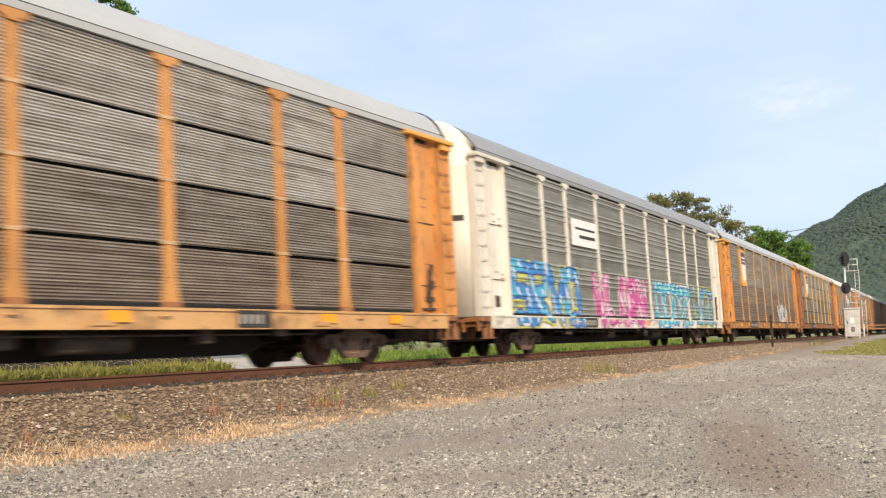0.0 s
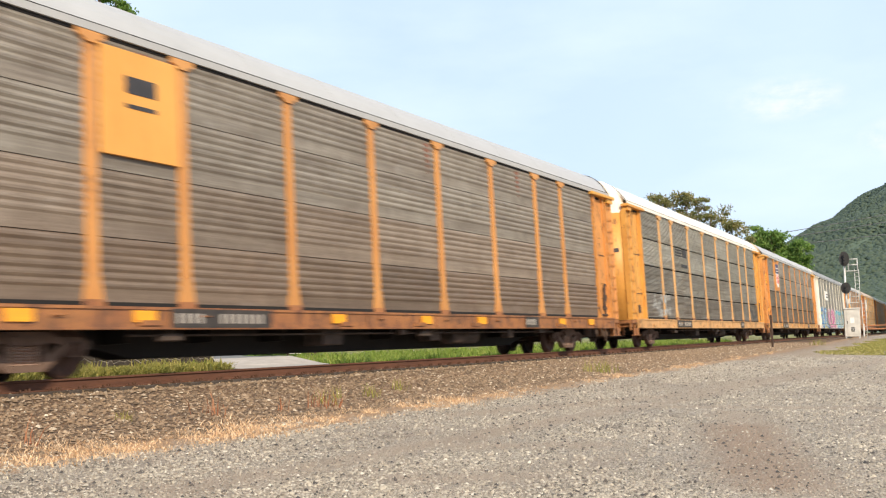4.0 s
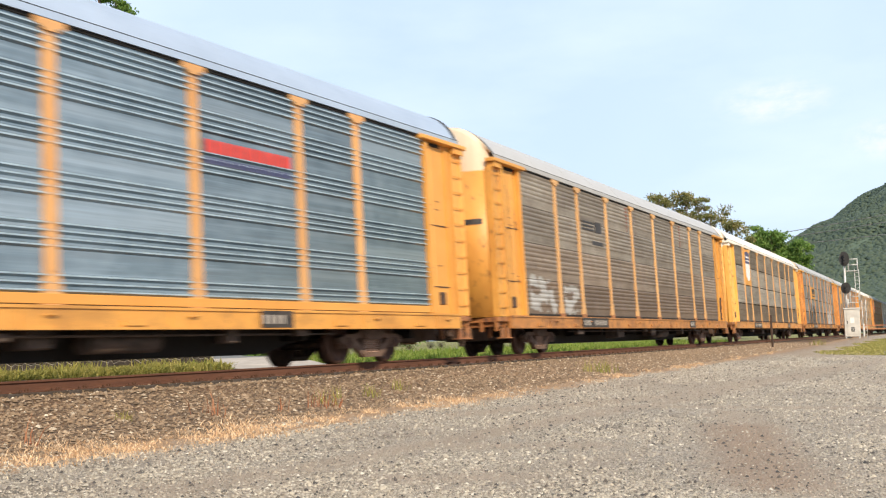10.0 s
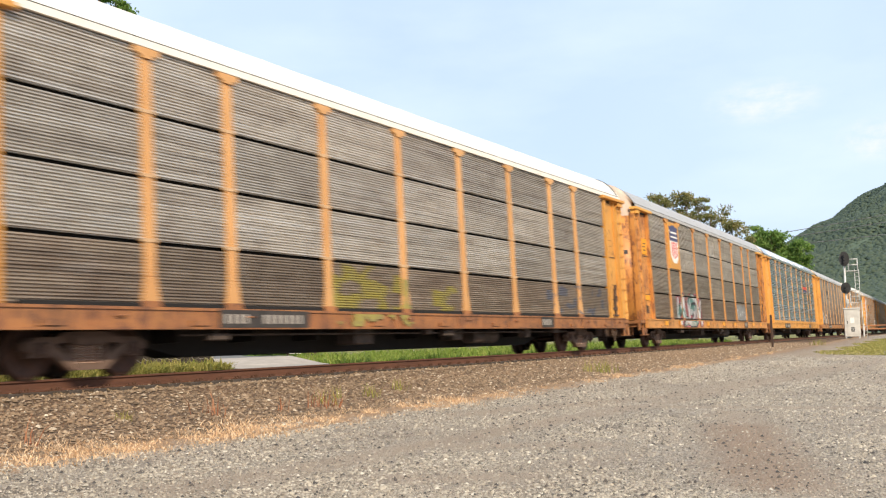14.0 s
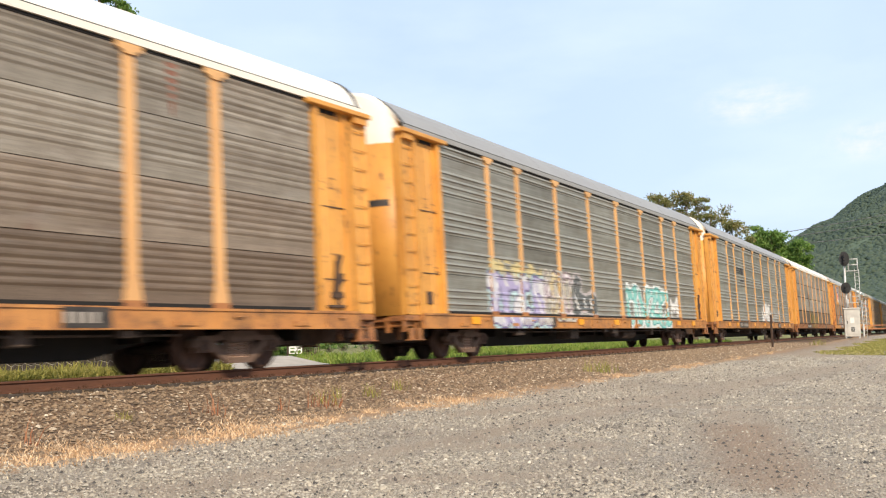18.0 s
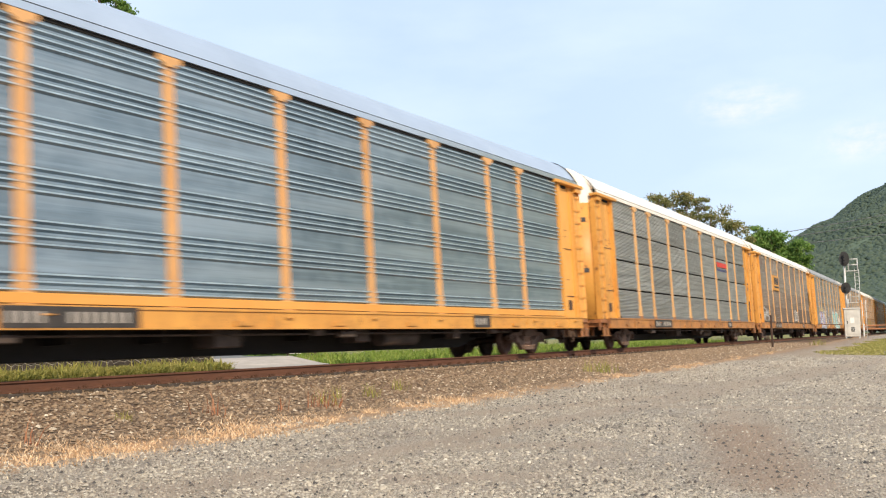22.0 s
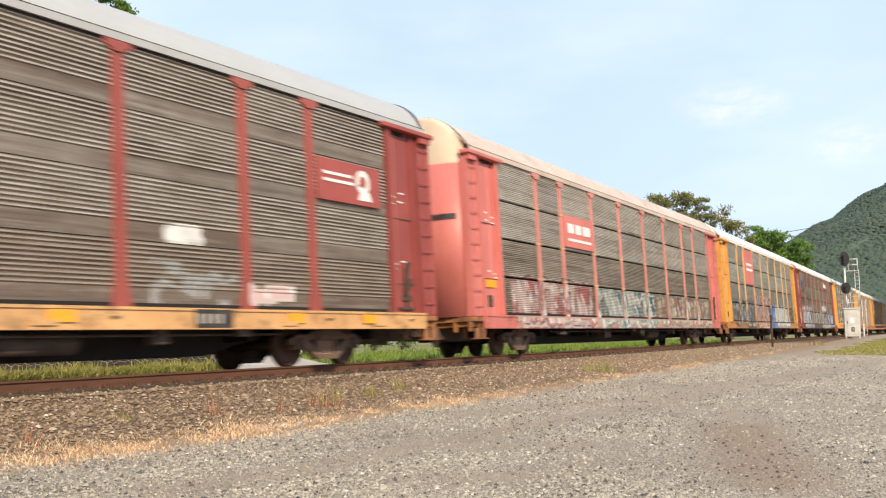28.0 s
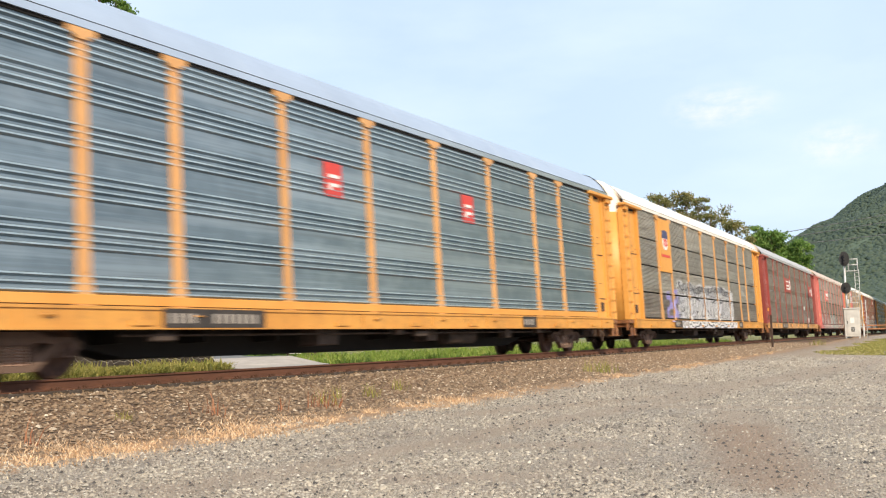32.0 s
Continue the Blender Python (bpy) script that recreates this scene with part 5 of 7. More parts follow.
ANCHOR = shaded("rusty_tie_plate", (0.10, 0.045, 0.026), (0.065, 0.032, 0.02), 9.0, rough=0.95)
plate_mesh = shared("tie_plate", lambda: boxes((-0.09, 0.09, -0.93, -0.60, -0.178, -0.160), (-0.055, -0.03, -0.87, -0.835, -0.162, -0.128), (0.03, 0.055, -0.87, -0.835, -0.162, -0.128), (0.10, 0.135, -0.85, -0.665, -0.185, -0.118), bevel=0.004), ANCHOR)
near_rail = bpy.data.objects["rail"]
for i in range(0, 150):
    s = -4.0 + 0.5 * i
    x, y, a = line(s)
    o = part("tie_plate", plate_mesh, None, near_rail, "rusty plate with spikes and a rail anchor")
    o.matrix_basis = Matrix.Translation((x, y, 0)) @ Matrix.Rotation(a, 4, "Z") @ Matrix.Rotation(-CANT, 4, "X") @ pose(0, 0, 0, 0, 0, random.uniform(-2, 2))

# ---------------------------------------------------------------- behind the track: road, stone wall
ROAD = shaded("worn_asphalt", (0.44, 0.38, 0.31), (0.33, 0.285, 0.235), 3.0, rough=0.95, third=(0.52, 0.455, 0.375), third_scale=0.6)
v, f = [], []
for i, q in enumerate(np.linspace(-5.0, -14.2, 12)):
    for s0 in (22.0 + 0.75 * (-q - 4.6), 26.2 + 1.0 * (-q - 4.6)):
        p = side(s0, q)
        v.append((p.x, p.y, float(ground_z(p.x, p.y)) + 0.05 + 0.006 * i))
for i in range(11):
    f.append((2 * i, 2 * i + 1, 2 * i + 3, 2 * i + 2))
tagged(new("road", mesh("road", v, f, ROAD)), "pale worn asphalt driveway behind the track", "road", kind="structure")

ASPHALT = shaded("grey_asphalt", (0.17, 0.165, 0.155), (0.12, 0.118, 0.112), 2.0, rough=0.9)
v, f = [], []
for i, q in enumerate(np.linspace(-14.1, -34, 9)):
    for s0 in (28.6 + 0.9 * (-q - 14.1), 35.0 + 1.45 * (-q - 14.1)):
        p = side(s0, q)
        v.append((p.x, p.y, float(ground_z(p.x, p.y)) + 0.04 + 0.006 * i))
for i in range(8):
    f.append((2 * i, 2 * i + 1, 2 * i + 3, 2 * i + 2))
tagged(new("road", mesh("road", v, f, ASPHALT)), "grey asphalt street beyond the pale driveway", "road", kind="structure")

MORTAR = shaded("white_mortar", (0.50, 0.46, 0.41), (0.32, 0.30, 0.26), 5.0, rough=0.9)
FIELD = shaded("dark_fieldstone", (0.042, 0.035, 0.03), (0.09, 0.073, 0.06), 4.0, rough=0.9, relief=0.01, spread=0.3)


def stone_wall():
    """A low wall of dark stones between raised white joints."""
    q, s0, s1, hgt = -9.4, 7.0, 25.0, 1.05
    a, b = side(s0, q), side(s1, q)
    z = float(ground_z(a.x, a.y)) - 0.1
    d = (b - a).normalized()
    base = Matrix.Translation((a.x, a.y, z)) @ Matrix.Rotation(math.atan2(d.y, d.x), 4, "Z")
    length = (b - a).length
    wall = part("stone_wall", boxes((0, length, 0, 0.4, 0, hgt), bevel=0.02), MORTAR)
    wall.matrix_basis = base
    tagged(wall, "low wall of dark stones with raised white joints", "wall", kind="structure")
    r2 = random.Random(5)
    wide, tall = 0.32, hgt / 4
    corners = {}

    def corner(x, z):
        """One shared corner of the joints, pushed off the lattice."""
        k = (round(x, 2), round(z, 2))
        if k not in corners:
            corners[k] = (x + r2.uniform(-0.07, 0.07), min(max(z + r2.uniform(-0.055, 0.055), 0.0), hgt))
        return corners[k]

    for i in range(int(length / wide)):
        for j in range(4):
            cx, cz = (i + 0.5 + 0.5 * (j % 2)) * wide, (j + 0.5) * tall
            lift = tall / 6
            ring = [corner(cx + dx * wide / 2, cz + dz) for dx, dz in ((-1, -tall / 2 + lift), (0, -tall / 2 - lift), (1, -tall / 2 + lift), (1, tall / 2 - lift), (0, tall / 2 + lift), (-1, tall / 2 - lift))]
            mx_, mz_ = sum(p[0] for p in ring) / 6, sum(p[1] for p in ring) / 6
            bm = bmesh.new()
            v0 = [bm.verts.new((mx_ + (x - mx_) * 0.93, -0.002, mz_ + (z - mz_) * 0.93)) for x, z in ring]
            v1 = [bm.verts.new((mx_ + (x - mx_) * 0.84, -0.03, mz_ + (z - mz_) * 0.84)) for x, z in ring]
            for k in range(6):
                bm.faces.new((v0[k], v0[(k + 1) % 6], v1[(k + 1) % 6], v1[k]))
            bm.faces.new(v1)
            bmesh.ops.recalc_face_normals(bm, faces=bm.faces)
            part("stone", bm, FIELD, wall)


stone_wall()

# ---------------------------------------------------------------- signal, cabinet, post, barrier
ALU = shaded("aluminium_paint", (0.62, 0.62, 0.60), (0.50, 0.50, 0.48), 6.0, rough=0.5, metal=0.2)
CABINET = shaded("grey_cabinet_paint", (0.55, 0.54, 0.50), (0.44, 0.43, 0.40), 2.0, rough=0.6)
MATT = shaded("matt_black", (0.012, 0.012, 0.013), (0.02, 0.02, 0.02), 5.0, rough=0.7)
DARKPOST = shaded("dark_post", (0.05, 0.03, 0.022), (0.08, 0.05, 0.035), 4.0, rough=0.9)


def grounded(x, y):
    return float(ground_z(x, y))


def relay_cabinet():
    x, y = 83.0, -0.27
    root = tagged(new("relay_cabinet"), "grey steel trackside relay cabinet on short legs", "cabinet")
    root.matrix_basis = Matrix.Translation((x, y, grounded(x, y))) @ Matrix.Rotation(radians(-78), 4, "Z")
    part("body", boxes((-0.56, 0.56, -0.4, 0.4, 0.12, 2.2), bevel=0.02), CABINET, root)
    part("roof", boxes((-0.62, 0.62, -0.46, 0.46, 2.2, 2.3), bevel=0.02), CABINET, root)
    door = part("door", boxes((-0.40, 0.42, -0.425, -0.4, 0.3, 2.05), bevel=0.008), CABINET, root)
    part("notice", boxes((-0.14, 0.14, -0.432, -0.425, 1.15, 1.55)), MARK_WHITE, door, "white notice")
    part("vent", boxes(*[(-0.12, 0.16, -0.436, -0.425, 0.5 + 0.06 * i, 0.535 + 0.06 * i) for i in range(6)]), MATT, door)
    part("handle", boxes((-0.36, -0.32, -0.46, -0.425, 1.1, 1.3)), MATT, door)
    for px in (-0.48, 0.48):
        for py in (-0.32, 0.32):
            part("leg", boxes((px - 0.04, px + 0.04, py - 0.04, py + 0.04, -0.08, 0.13)), ALU, root)


def signal():
    x, y = 83.6, 0.15
    root = tagged(new("railway_signal"), "silver railway signal mast with two black heads and a ladder", "railway signal")
    root.matrix_basis = Matrix.Translation((x, y, grounded(x, y))) @ Matrix.Rotation(radians(-78), 4, "Z")
    bm = bmesh.new()
    tube(bm, (0, 0, 0), (0, 0, 6.3), 0.075, 12)
    part("mast", bm, ALU, root)
    part("base", boxes((-0.2, 0.2, -0.2, 0.2, -0.1, 0.25), bevel=0.02), ALU, root)
    for z, w, h in ((6.1, 0.37, 0.58), (3.85, 0.36, 0.44)):
        bm = bmesh.new()
        ring0 = [(w * math.cos(t * math.pi / 12), z + h * math.sin(t * math.pi / 12)) for t in range(24)]
        prism(bm, ring0, -0.28, -0.24)
        bmesh.ops.recalc_face_normals(bm, faces=bm.faces)
        head = part("signal_head", bm, MATT, root)
        part("lamp_box", boxes((-0.17, 0.17, -0.24, 0.0, z - h * 0.75, z + h * 0.75), bevel=0.03), MATT, head)
        for dz in (-0.26, 0.0, 0.26) if h > 0.5 else (-0.14, 0.14):
            bm = bmesh.new()
            tube(bm, (0, -0.28, z + dz), (0, -0.5, z + dz - 0.02), 0.11, 12, 0.10)
            part("hood", bm, MATT, head)
    for z in (2.75, 5.2):
        deck = part("platform", boxes((0.0, 0.95, -0.05, 0.5, z - 0.04, z), bevel=0.006), ALU, root)
        for a, b in (((0.95, -0.05), (0.95, 0.5)), ((0.3, 0.5), (0.95, 0.5)), ((0.3, -0.05), (0.95, -0.05))):
            for dz in (0.45, 0.9):
                bm = bmesh.new()
                tube(bm, (*a, z + dz), (*b, z + dz), 0.022, 6)
                part("rail", bm, ALU, deck)
        for px, py in ((0.95, -0.05), (0.95, 0.5), (0.3, 0.5), (0.3, -0.05)):
            bm = bmesh.new()
            tube(bm, (px, py, z), (px, py, z + 0.92), 0.022, 6)
            part("stanchion", bm, ALU, deck)
    for px, z0, z1 in ((0.72, 2.75, 5.3), (1.02, 2.75, 5.3), (1.1, -0.05, 2.9), (1.38, -0.05, 2.9)):
        bm = bmesh.new()
        tube(bm, (px, 0.2, z0), (px, 0.2, z1), 0.025, 6)
        part("ladder_stile", bm, ALU, root)
    for i in range(17):
        z = 0.25 + 0.3 * i
        x0 = 1.1 if z < 2.8 else 0.72
        bm = bmesh.new()
        tube(bm, (x0, 0.2, z), (x0 + 0.29, 0.2, z), 0.015, 6)
        part("ladder_rung", bm, ALU, root)
    bm = bmesh.new()
    tube(bm, (0.12, -0.1, 3.0), (0.05, -0.1, 2.4), 0.06, 8)
    part("junction_box", bm, ALU, root)


relay_cabinet()
signal()


def marker_post():
    p = side(52.4, 3.41)
    z = grounded(p.x, p.y)
    bm = boxes((-0.048, 0.048, -0.048, 0.048, -0.2, 1.62), bevel=0.008)
    o = part("marker_post", bm, DARKPOST)
    o.matrix_basis = pose(p.x, p.y, z, 0, -2.5, 0)
    tagged(o, "thin dark wooden post beside the track", "post")


marker_post()


def barrier():
    """A low rail on posts in the distance."""
    root = tagged(new("barrier"), "low rusty steel barrier on white posts", "barrier")
    root.location = (100.0, 1.6, grounded(100.0, 1.6))
    root.rotation_euler = (0, 0, radians(-62))
    for z in (0.62, 0.95):
        part("rail", boxes((0, 7.0, -0.03, 0.03, z, z + 0.09), bevel=0.01), RUSTY, root)
    for i in range(4):
        part("post", boxes((0.1 + 2.2 * i, 0.22 + 2.2 * i, -0.06, 0.06, -0.1, 1.15), bevel=0.01), ALU, root)


barrier()


def metal_gate():
    """A small white barred gate between dark pickets, beside the street."""
    p = side(37.6, -15.2)
    root = tagged(new("metal_gate"), "small white barred metal gate on dark posts", "gate")
    root.matrix_basis = Matrix.Translation((p.x, p.y, grounded(p.x, p.y))) @ Matrix.Rotation(-YAW, 4, "Z")
    for x in (-0.36, 0.36):
        o = part("post", shared("gate_post", lambda: boxes((-0.035, 0.035, -0.035, 0.035, -0.1, 0.98), bevel=0.01), DARKPOST), None, root)
        o.location = (x, 0, 0)
    for z in (0.14, 0.52):
        part("gate_panel", boxes((-0.30, 0.30, -0.02, 0.02, z, z + 0.045), (-0.30, 0.30, -0.02, 0.02, z + 0.14, z + 0.22), (-0.30, 0.30, -0.02, 0.02, z + 0.28, z + 0.34), (-0.30, -0.24, -0.015, 0.015, z, z + 0.34), (0.24, 0.30, -0.015, 0.015, z, z + 0.34), (-0.04, 0.08, -0.015, 0.015, z, z + 0.34), bevel=0.008), MARK_WHITE, root)
    fence = tagged(new("picket_fence"), "dark picket fence with a pale top board", "fence")
    fence.matrix_basis = root.matrix_basis @ pose(0.43, 0.03, 0)
    for i in range(8):
        o = part("picket", shared("picket", lambda: boxes((0.0, 0.04, -0.015, 0.015, 0.0, 0.66), bevel=0.006), DARKPOST), None, fence)
        o.location = (0.03 + 0.088 * i, 0, -0.03)
    part("rail", boxes((0.0, 0.72, 0.016, 0.05, 0.12, 0.18)), DARKPOST, fence)
    part("top_board", boxes((0.0, 0.74, -0.04, 0.02, 0.66, 0.80), bevel=0.01), PINK, fence, "pale top board")


metal_gate()

# ---------------------------------------------------------------- trees
BARK = shaded("bark", (0.10, 0.075, 0.055), (0.16, 0.125, 0.10), 3.0, rough=0.95, relief=0.03, stretch=(3, 3, 0.6))


def leaf_build(a, b, c):
    return thin(island_build(a, b, c, 0.6), 0.3)


LEAF_MIXED = material("mixed_leaves", leaf_build((0.10, 0.14, 0.04), (0.22, 0.235, 0.075), (0.42, 0.27, 0.11)))
LEAF_GREEN = material("green_leaves", leaf_build((0.08, 0.17, 0.03), (0.155, 0.28, 0.05), (0.27, 0.38, 0.085)))


def leaf_mesh(name, centres, radii, per, size, mat):
    """Leaves as small bent diamonds round the clump centres."""
    c = np.repeat(np.asarray(centres, float), per, 0)
    r = np.repeat(np.asarray(radii, float), per, 0)
    n = len(c)
    u = rng.normal(0, 1, (n, 3))
    u /= np.linalg.norm(u, axis=1)[:, None]
    p = c + np.clip(rng.normal(0, 0.55, (n, 3)), -1.3, 1.3) * r
    a = rng.normal(0, 1, (n, 3))
    a /= np.linalg.norm(a, axis=1)[:, None]
    b = np.cross(a, rng.normal(0, 1, (n, 3)))
    b /= np.linalg.norm(b, axis=1)[:, None]
    s = size * rng.uniform(0.6, 1.4, n)[:, None]
    v = np.stack([p - a * s, p + b * s * 0.45, p + a * s, p - b * s * 0.45], 1)
    f = np.array([(0, 1, 2), (0, 2, 3)])[None] + (np.arange(n) * 4)[:, None, None]
    return bulk(name, v.reshape(-1, 3), f.reshape(-1, 3), mat)


def limb(bm, a, b, r0, r1, seed, bits=5):
    r3 = random.Random(seed)
    pts = [Vector(a).lerp(Vector(b), i / bits) + (Vector((r3.uniform(-1, 1), r3.uniform(-1, 1), r3.uniform(-0.5, 0.8))) * (Vector(b) - Vector(a)).length * 0.05 if 0 < i < bits else Vector()) for i in range(bits + 1)]
    for i in range(bits):
        tube(bm, pts[i], pts[i + 1], r0 + (r1 - r0) * i / bits, 7, r0 + (r1 - r0) * (i + 1) / bits)
    return pts


def tree(x, y, fork, ends, label, leaf_mat, clump, per, size, trunk_r=0.3, seed=1, twigs=True):
    """Trunk to the fork, limbs to the ends, leaf clumps at and along the limbs."""
    root = tagged(new("tree"), label, "tree")
    root.location = (x, y, grounded(x, y) - 0.1)
    bm = bmesh.new()
    limb(bm, (0, 0, 0), (0.2, 0.1, fork), trunk_r, trunk_r * 0.7, seed)
    part("trunk", bm, BARK, root)
    centres, radii = [], []
    r3 = random.Random(seed)
    for i, e in enumerate(ends):
        bm = bmesh.new()
        start = (0.2 * r3.uniform(0.4, 1.0), 0.1, fork * r3.uniform(0.8, 1.0))
        pts = limb(bm, start, e, trunk_r * 0.42, 0.04, seed + i)
        for k in range(8):
            tip = Vector(e) + Vector((r3.uniform(-1, 1), r3.uniform(-1, 1), r3.uniform(-0.6, 0.6))) * clump * 1.5
            if twigs:
                limb(bm, pts[3], tip, 0.05, 0.015, seed + 7 * k + i, 3)
            centres.append(tip)
            radii.append((clump * r3.uniform(0.3, 0.8), clump * r3.uniform(0.3, 0.8), clump * r3.uniform(0.2, 0.5)))
        part("limb", bm, BARK, root)
        centres.append(e)
        radii.append((clump * 0.8, clump * 0.8, clump * 0.5))
    part("crown", leaf_mesh("crown", centres, radii, per, size, leaf_mat), None, root)
    return root


RIGHT = Vector((math.cos(YAW), -math.sin(YAW), 0))
AWAY = Vector((math.sin(YAW), math.cos(YAW), 0))


def ends_of(rows, seed):
    r3 = random.Random(seed)
    return [tuple(RIGHT * u + AWAY * r3.uniform(-1.8, 1.8) + Vector((0, 0, z))) for u, z in rows]


tree(95.6, 15.8, 6.5, ends_of([(-3.6, 13.0), (-2.3, 13.5), (-0.7, 13.4), (0.9, 13.2), (2.2, 12.2), (3.6, 11.2), (-0.6, 11.6), (1.3, 10.7), (4.4, 10.3), (-1.8, 11.8), (3.0, 9.4), (-3.6, 10.8), (0.0, 9.2)], 3), "tall open tree with thin green and browning leaves", LEAF_MIXED, 0.85, 120, 0.12, 0.34, 3)
tree(126.5, 16.4, 5.0, ends_of([(-1.9, 11.2), (-0.7, 12.2), (0.7, 12.7), (1.9, 11.9), (3.0, 10.6), (3.9, 9.2), (0.0, 10.6), (1.6, 10.2), (2.7, 9.0), (-1.5, 9.6), (3.7, 7.6), (0.8, 8.4), (-0.6, 8.0)], 9), "dense rounded green tree behind the train", LEAF_GREEN, 1.15, 260, 0.16, 0.35, 11)
tree(26.4, 16.7, 7.0, ends_of([(-0.55, 13.75), (-0.1, 13.7), (-0.35, 13.2), (-0.5, 14.3), (-0.05, 14.2), (-0.25, 12.8), (-0.3, 14.6)], 21), "green tree standing behind the wall", LEAF_GREEN, 0.36, 120, 0.085, 0.06, 23, False)


# unseen trees, added beside the lot to shade the far end of the line
for i, (x, y, k) in enumerate(((169.5, 0.6, 0.96), (177.5, 1.5, 1.0), (185.5, 2.6, 1.08), (194.0, 3.4, 0.96), (203.0, 4.6, 1.1), (213.0, 5.6, 1.0))):
    tree(x, y, 4.5 * k, [(2.6 * math.cos(1.1 * j + i) * (0.5 + 0.5 * (j % 2)), 2.6 * math.sin(1.1 * j + i) * (0.5 + 0.5 * (j % 2)), k * (6.0 + 0.62 * j)) for j in range(15)], "broad green tree out of view, added to shade the track", LEAF_GREEN, 1.5, 60, 0.34, 0.3, 40 + i, False)


def hedge():
    """Shrubs behind the stone wall, clump by clump."""
    r3 = random.Random(77)
    centres, radii = [], []
    for i in range(150):
        s, q = r3.uniform(2.0, 25.0), r3.uniform(-13.2, -10.8)
        x, y = plan(np.array([s]), np.array([q]))
        centres.append((x[0], y[0], float(ground_z(x[0], y[0])) + r3.uniform(0.2, 2.1)))
        radii.append((r3.uniform(0.4, 0.8), r3.uniform(0.4, 0.8), r3.uniform(0.3, 0.6)))
    tagged(new("hedge", leaf_mesh("hedge", centres, radii, 130, 0.075, LEAF_GREEN)), "loose green shrubs behind the stone wall", "hedge", kind="stuff")
    centres, radii = [], []
    for i in range(150):
        s, q = (r3.uniform(26.0, 75.0), r3.uniform(-30.0, -25.0)) if i > 24 else (r3.uniform(36.4, 40.5), r3.uniform(-17.5, -16.0))
        x, y = plan(np.array([s]), np.array([q]))
        centres.append((x[0], y[0], float(ground_z(x[0], y[0])) + (r3.uniform(0.2, 2.6) if i > 24 else r3.uniform(0.1, 0.55))))
        radii.append((r3.uniform(0.7, 1.3), r3.uniform(0.7, 1.3), r3.uniform(0.5, 0.8)) if i > 24 else (0.35, 0.35, 0.3))
    tagged(new("hedge", leaf_mesh("hedge", centres, radii, 130, 0.12, LEAF_GREEN)), "dark green shrubs along the far side of the street", "hedge", kind="stuff")


hedge()

# ---------------------------------------------------------------- wooded hill
HILL = shaded("forest_floor", (0.085, 0.122, 0.078), (0.095, 0.132, 0.083), 0.02, rough=1.0)
WOODS = material("far_woods", leaf_build((0.082, 0.118, 0.078), (0.098, 0.138, 0.086), (0.118, 0.158, 0.094)))
HB = 1.406
HF, HR = Vector((math.sin(HB), math.cos(HB), 0)), Vector((math.cos(HB), -math.sin(HB), 0))
HC = EYE + HF * 1000.0


def hill_z(u, w):
    """Height of the hill: u along its ridge, w across."""
    rise = 111.0 + 0.62 * u
    rise = np.where(u > 120, 111 + 0.62 * 120 + 110 * (1 - np.exp(-(u - 120) / 190.0)), rise)
    rise = np.where(u < -120, np.maximum(36.6 * np.exp((u + 120) / 90.0), 0), rise)
    rise = rise * np.exp(-np.clip(u - 700, 0, None) / 400.0)
    rough = 1 + 0.05 * np.sin(u * 0.031 + 1) * np.sin(w * 0.021) + 0.03 * np.sin(u * 0.083) * np.sin(w * 0.06 + 2)
    return rise * np.exp(-(w / 330.0) ** 2) * rough


uu, ww = np.meshgrid(np.arange(-700, 1301, 25.0), np.arange(-700, 701, 25.0))
zz = hill_z(uu, ww) - 6.0
hv = np.stack([HC.x + HR.x * uu + HF.x * ww, HC.y + HR.y * uu + HF.y * ww, zz], -1).reshape(-1, 3)
hn = uu.shape[1]
hi = (np.arange(uu.shape[0] - 1)[:, None] * hn + np.arange(hn - 1)[None, :]).reshape(-1)
tagged(new("hill", mesh("hill", hv.tolist(), np.stack([hi, hi + 1, hi + hn + 1, hi + hn], -1).tolist(), HILL, True)), "wooded hillside in the distance", "hill", kind="structure")


def woods():
    """Crowns of a far forest, each a rounded uneven dome, in one object."""
    n = 72000
    u = np.concatenate([rng.uniform(-330, 60, 70000), rng.uniform(60, 900, n - 70000)])
    w = rng.uniform(-520, 25, n)
    z = hill_z(u, w)
    ok = z > 4
    u, w, z = u[ok], w[ok], z[ok]
    n = len(u)
    r = rng.uniform(1.3, 2.7, n)
    base = np.stack([HC.x + HR.x * u + HF.x * w, HC.y + HR.y * u + HF.y * w, z - 6.6 + 0.9 * rng.uniform(0, 1, n)], -1)
    turn = rng.uniform(0, 2 * np.pi, (n, 1)) + np.arange(5)[None] * 2 * np.pi / 5
    rings = []
    for reach, rise in ((1.0, 0.0), (0.75, 0.45)):
        k = reach * rng.uniform(0.7, 1.25, (n, 5)) * r[:, None]
        rings.append(np.stack([k * np.cos(turn), k * np.sin(turn), (rise + rng.uniform(-0.14, 0.14, (n, 5)) * (rise > 0)) * r[:, None]], -1))
    tip = np.stack([0.15 * r, 0 * r, 0.72 * r], -1)[:, None]
    v = np.concatenate([*rings, tip], 1) + base[:, None]
    f = []
    for i in range(5):
        j = (i + 1) % 5
        f += [(i, j, 5 + j), (i, 5 + j, 5 + i), (5 + i, 5 + j, 10)]
    f = np.array(f)[None] + (np.arange(n) * 11)[:, None, None]
    me = bulk("woods", v.reshape(-1, 3), f.reshape(-1, 3), WOODS)
    me.polygons.foreach_set("use_smooth", np.ones(len(me.polygons), bool))
    tagged(new("woods", me), "dense green forest on the hillside", "forest", kind="stuff")


woods()

# ---------------------------------------------------------------- wires and cloud
WIRE = shaded("weathered_wire", (0.12, 0.125, 0.13), (0.10, 0.105, 0.11), 3.0, rough=0.8)


